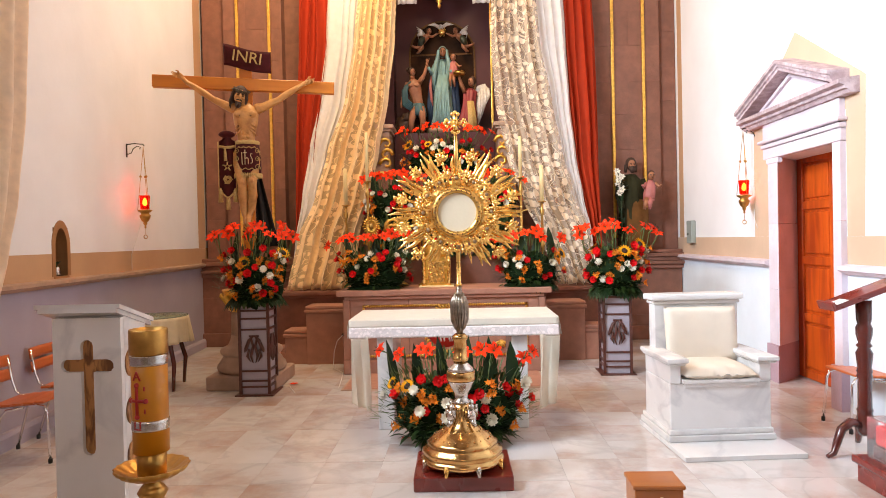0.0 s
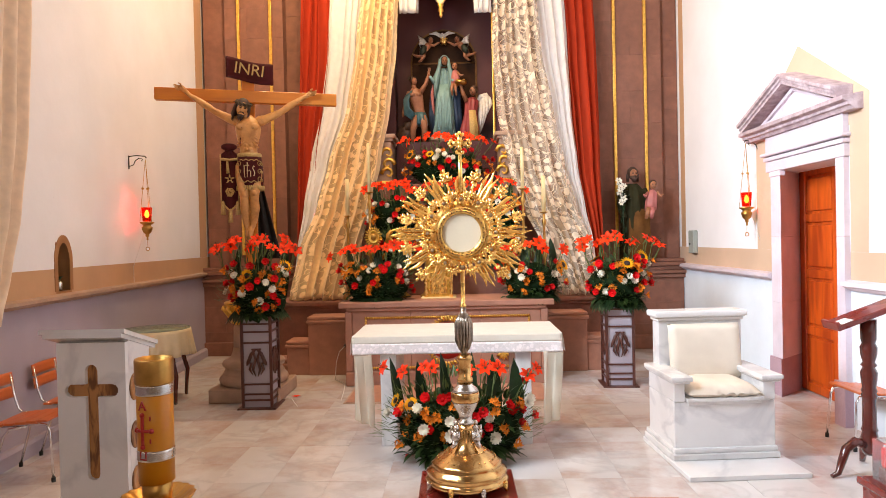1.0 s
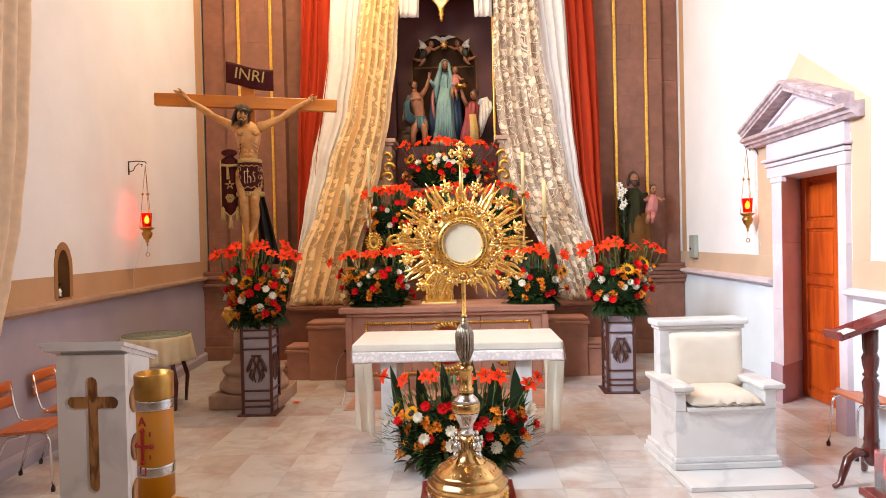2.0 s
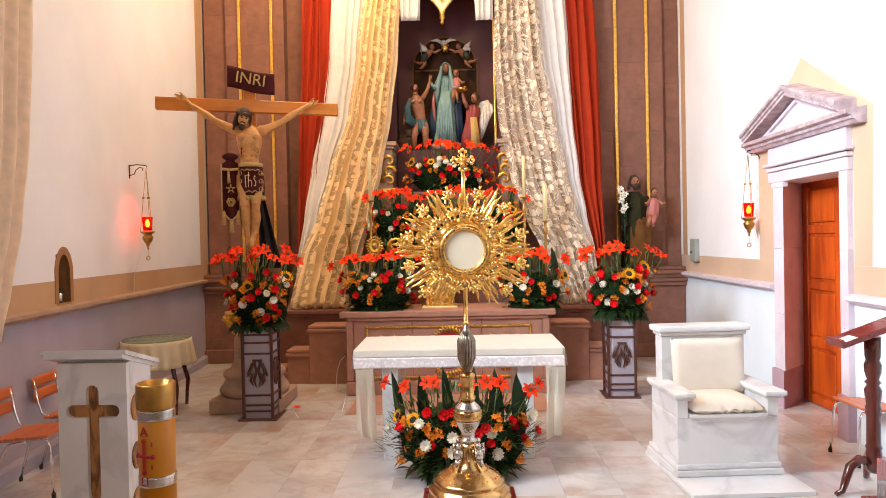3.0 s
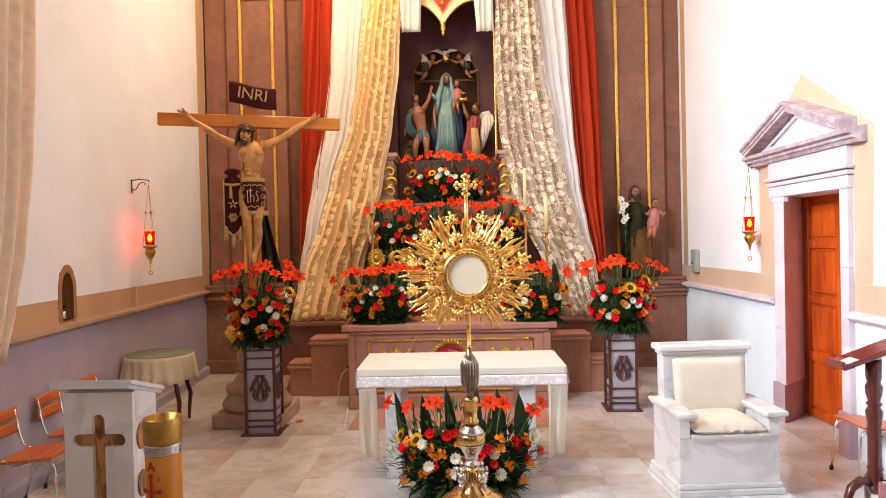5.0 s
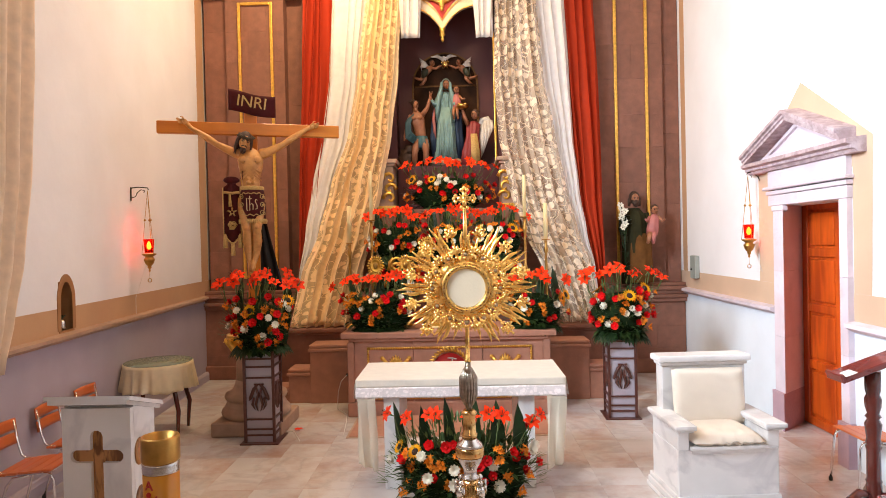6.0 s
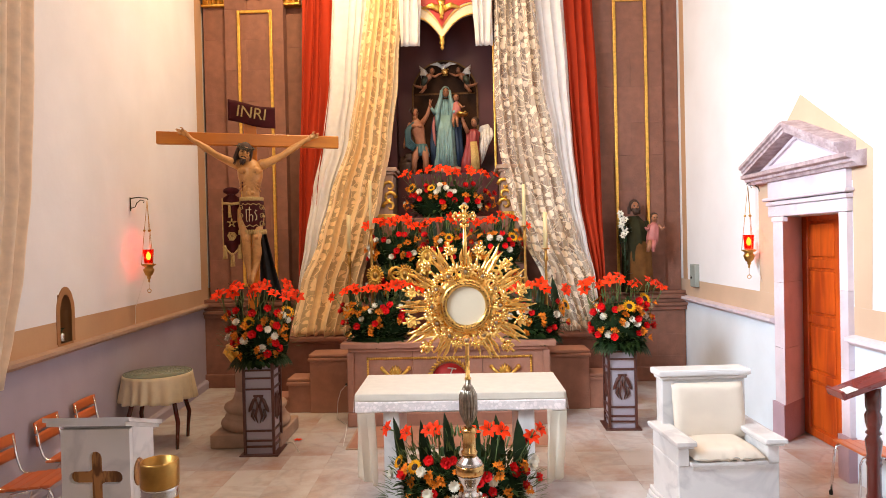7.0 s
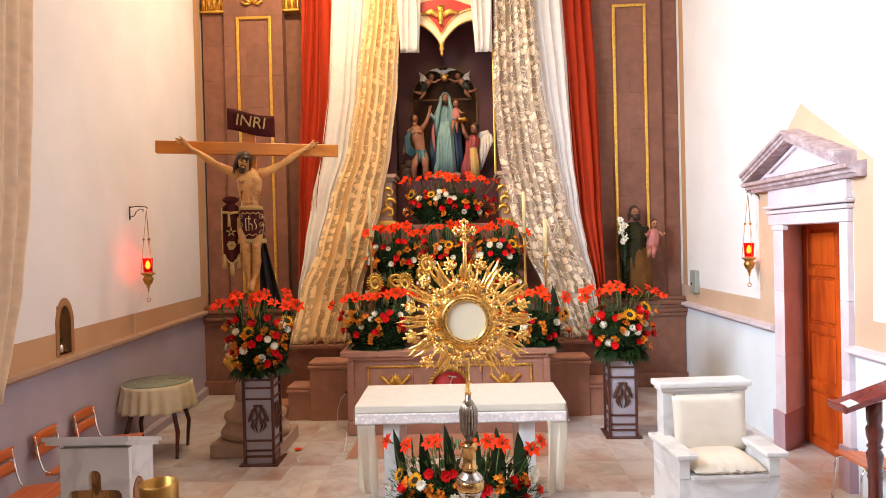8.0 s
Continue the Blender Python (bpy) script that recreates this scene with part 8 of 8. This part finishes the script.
# bearded figure with child, beside the curtain
b = bmesh.new()
X, Y = 2.60, 9.70
robe(b, [(X, Y, 1.32), (X, Y, 1.5), (X, Y, 1.8), (X, Y, 2.08), (X - 0.005, Y, 2.3), (X - 0.005, Y, 2.42)], [0.19, 0.18, 0.175, 0.165, 0.17, 0.07], 0, 9, 0.11, flat=0.7)
robe(b, [(X + 0.05, Y - 0.02, 1.34), (X + 0.05, Y - 0.02, 1.6), (X + 0.06, Y - 0.02, 1.9), (X + 0.04, Y - 0.02, 2.05)], [0.20, 0.19, 0.175, 0.12], 1, 7, 0.07, flat=0.7)
ball(b, (X, Y - 0.065, 2.55), (0.055, 0.06, 0.078), mi=2)
face(b, (X, Y - 0.065, 2.55), 0.06, 2, 3, beard=True)
ball(b, (X, Y - 0.005, 2.575), (0.08, 0.08, 0.095), mi=3)
ball(b, (X + 0.003, Y - 0.085, 2.485), (0.045, 0.04, 0.055), mi=3)
for s in (-1, 1):
    tube(b, [(X + s * 0.065, Y, 2.56), (X + s * 0.075, Y, 2.45)], [0.03, 0.02], segs=6, mi=3)
tube(b, [(X - 0.15, Y, 2.33), (X - 0.19, Y - 0.04, 2.12), (X - 0.17, Y - 0.12, 1.95), (X - 0.14, Y - 0.14, 1.93)], [0.06, 0.055, 0.045, 0.02], segs=8, mi=0)
tube(b, [(X + 0.15, Y, 2.33), (X + 0.20, Y - 0.06, 2.16), (X + 0.25, Y - 0.13, 2.18)], [0.06, 0.05, 0.03], segs=8, mi=0)
solo("bearded_man_statue", b, [OLIVE_ROBE, BROWN_ROBE, SKIN_PINK, HAIR], "painted bearded statue in green tunic and brown mantle", "statue")
b = bmesh.new()
x, y = 2.85, 9.58
robe(b, [(x - 0.03, y, 2.02), (x - 0.02, y, 2.12), (x, y, 2.26), (x, y, 2.32)], [0.08, 0.085, 0.07, 0.03], 0, 7, 0.06)
ball(b, (x + 0.01, y - 0.01, 2.385), (0.05, 0.055, 0.062), mi=1)
face(b, (x + 0.01, y - 0.012, 2.38), 0.054, 1, 2)
ball(b, (x + 0.01, y + 0.01, 2.405), (0.056, 0.056, 0.06), mi=2)
for s in (-1, 1):
    tube(b, [(x + s * 0.06, y, 2.28), (x + s * 0.11, y - 0.03, 2.22), (x + s * 0.14, y - 0.06, 2.25)], [0.028, 0.022, 0.014], segs=6, mi=0 if s < 0 else 1)
    tube(b, [(x - 0.04 + s * 0.03, y - 0.04, 2.05), (x - 0.07 + s * 0.03, y - 0.09, 1.98), (x - 0.08 + s * 0.04, y - 0.08, 1.90)], [0.04, 0.035, 0.02], segs=6, mi=0 if s > 0 else 1)
solo("child_statue", b, [PINK_ROBE, SKIN_PINK, HAIR], "painted child statue in pink held by the bearded statue", "statue")
lf = thing("lily_spray", "spray of white artificial lilies with dark leaves", "flowers", (2.42, 9.52, 0))
WHITE_LILY = FLOWERS["lily"].copy()
WHITE_LILY.materials[0] = DAISY
for k in range(8):
    d = Vector((rnd(-0.6, 0.5), -1, rnd(-0.2, 0.8)))
    piece("white_lily", WHITE_LILY, lf, Matrix.LocRotScale((rnd(-0.07, 0.07), rnd(-0.03, 0.03), 2.14 + 0.045 * k), d.to_track_quat("Z", "Y"), [0.62] * 3))
V, F = [], []
for k in range(26):
    leaf_verts(V, F, (rnd(-0.03, 0.03), 0.02, rnd(1.5, 2.4)), (rnd(-1, 1), rnd(-0.6, 0.2), rnd(0.2, 1)), 0.12, 0.03, 0.2)
tubeb = bmesh.new()
tube(tubeb, [(0, 0.03, 1.34), (0.0, 0.03, 2.3)], 0.012, segs=6)
part("stem", tubeb, GREEN_DARK, lf)
piece("leaves", leaf_mesh("leaves", V, F, GREEN_DARK), lf, Matrix())

# plug and white cable on the step block
cb = thing("power_cable", "white power cable with black plug on the stone base", "cable", (-1.36, 7.97, 0))
b = bmesh.new()
ball(b, (0, 0, 0.40), (0.02, 0.015, 0.02), u=8, v=6)
part("plug", b, RUBBER, cb)
part("cord", bm_tube([(0, -0.01, 0.40), (-0.07, -0.02, 0.33), (-0.11, -0.02, 0.2), (-0.12, -0.03, 0.04), (-0.12, -0.06, 0.006)], 0.004, segs=6), ENAMEL, cb)
part("cord", bm_tube([(-0.12, -0.06, 0.006), (0.05, -0.35, 0.006), (0.1, -0.7, 0.006), (0.15, -1.15, 0.006)], 0.004, segs=6), ENAMEL, cb)
solo("floor_cable", bm_tube([(-1.62, 6.62, 0.005), (-1.70, 6.80, 0.005), (-1.76, 6.95, 0.005), (-1.95, 7.02, 0.005)], 0.004, segs=6), ENAMEL, "thin white cable lying on the marble floor", "cable")


# ---- floor tiles, last ----
def tiles():
    s, kinds = 0.405, []
    for k in range(6):
        bm = bm_box(-s / 2 + 0.0007, s / 2 - 0.0007, -s / 2 + 0.0007, s / 2 - 0.0007, -0.02, 0.0)
        me = bpy.data.meshes.new("tile")
        bmesh.ops.translate(bm, verts=bm.verts, vec=(0, 0, 0))
        bm.to_mesh(me)
        bm.free()
        me.materials.append(TILE)
        kinds.append(me)
    near, rest = [], []
    for i in range(-10, 10):
        for j in range(-19, 25):
            x, y = (i + 0.35) * s, (j + 0.62) * s
            (near if 3.5 < y < 8.1 and -3.7 < x < 3.4 else rest).append((x, y))
    for x, y in near:
        q = random.randrange(4) * 90
        piece("tile", kinds[random.randrange(6)], floor_slab, pose(x, y, rnd(-0.0006, 0.0006), 0, 0, q))
    bm = bmesh.new()
    for x, y in rest:
        box(bm, x - s / 2 + 0.0007, x + s / 2 - 0.0007, y - s / 2 + 0.0007, y + s / 2 - 0.0007, -0.02, 0.0)
    tagged(part("tiles", bm, TILE, floor_slab), kind="stuff")


tiles()
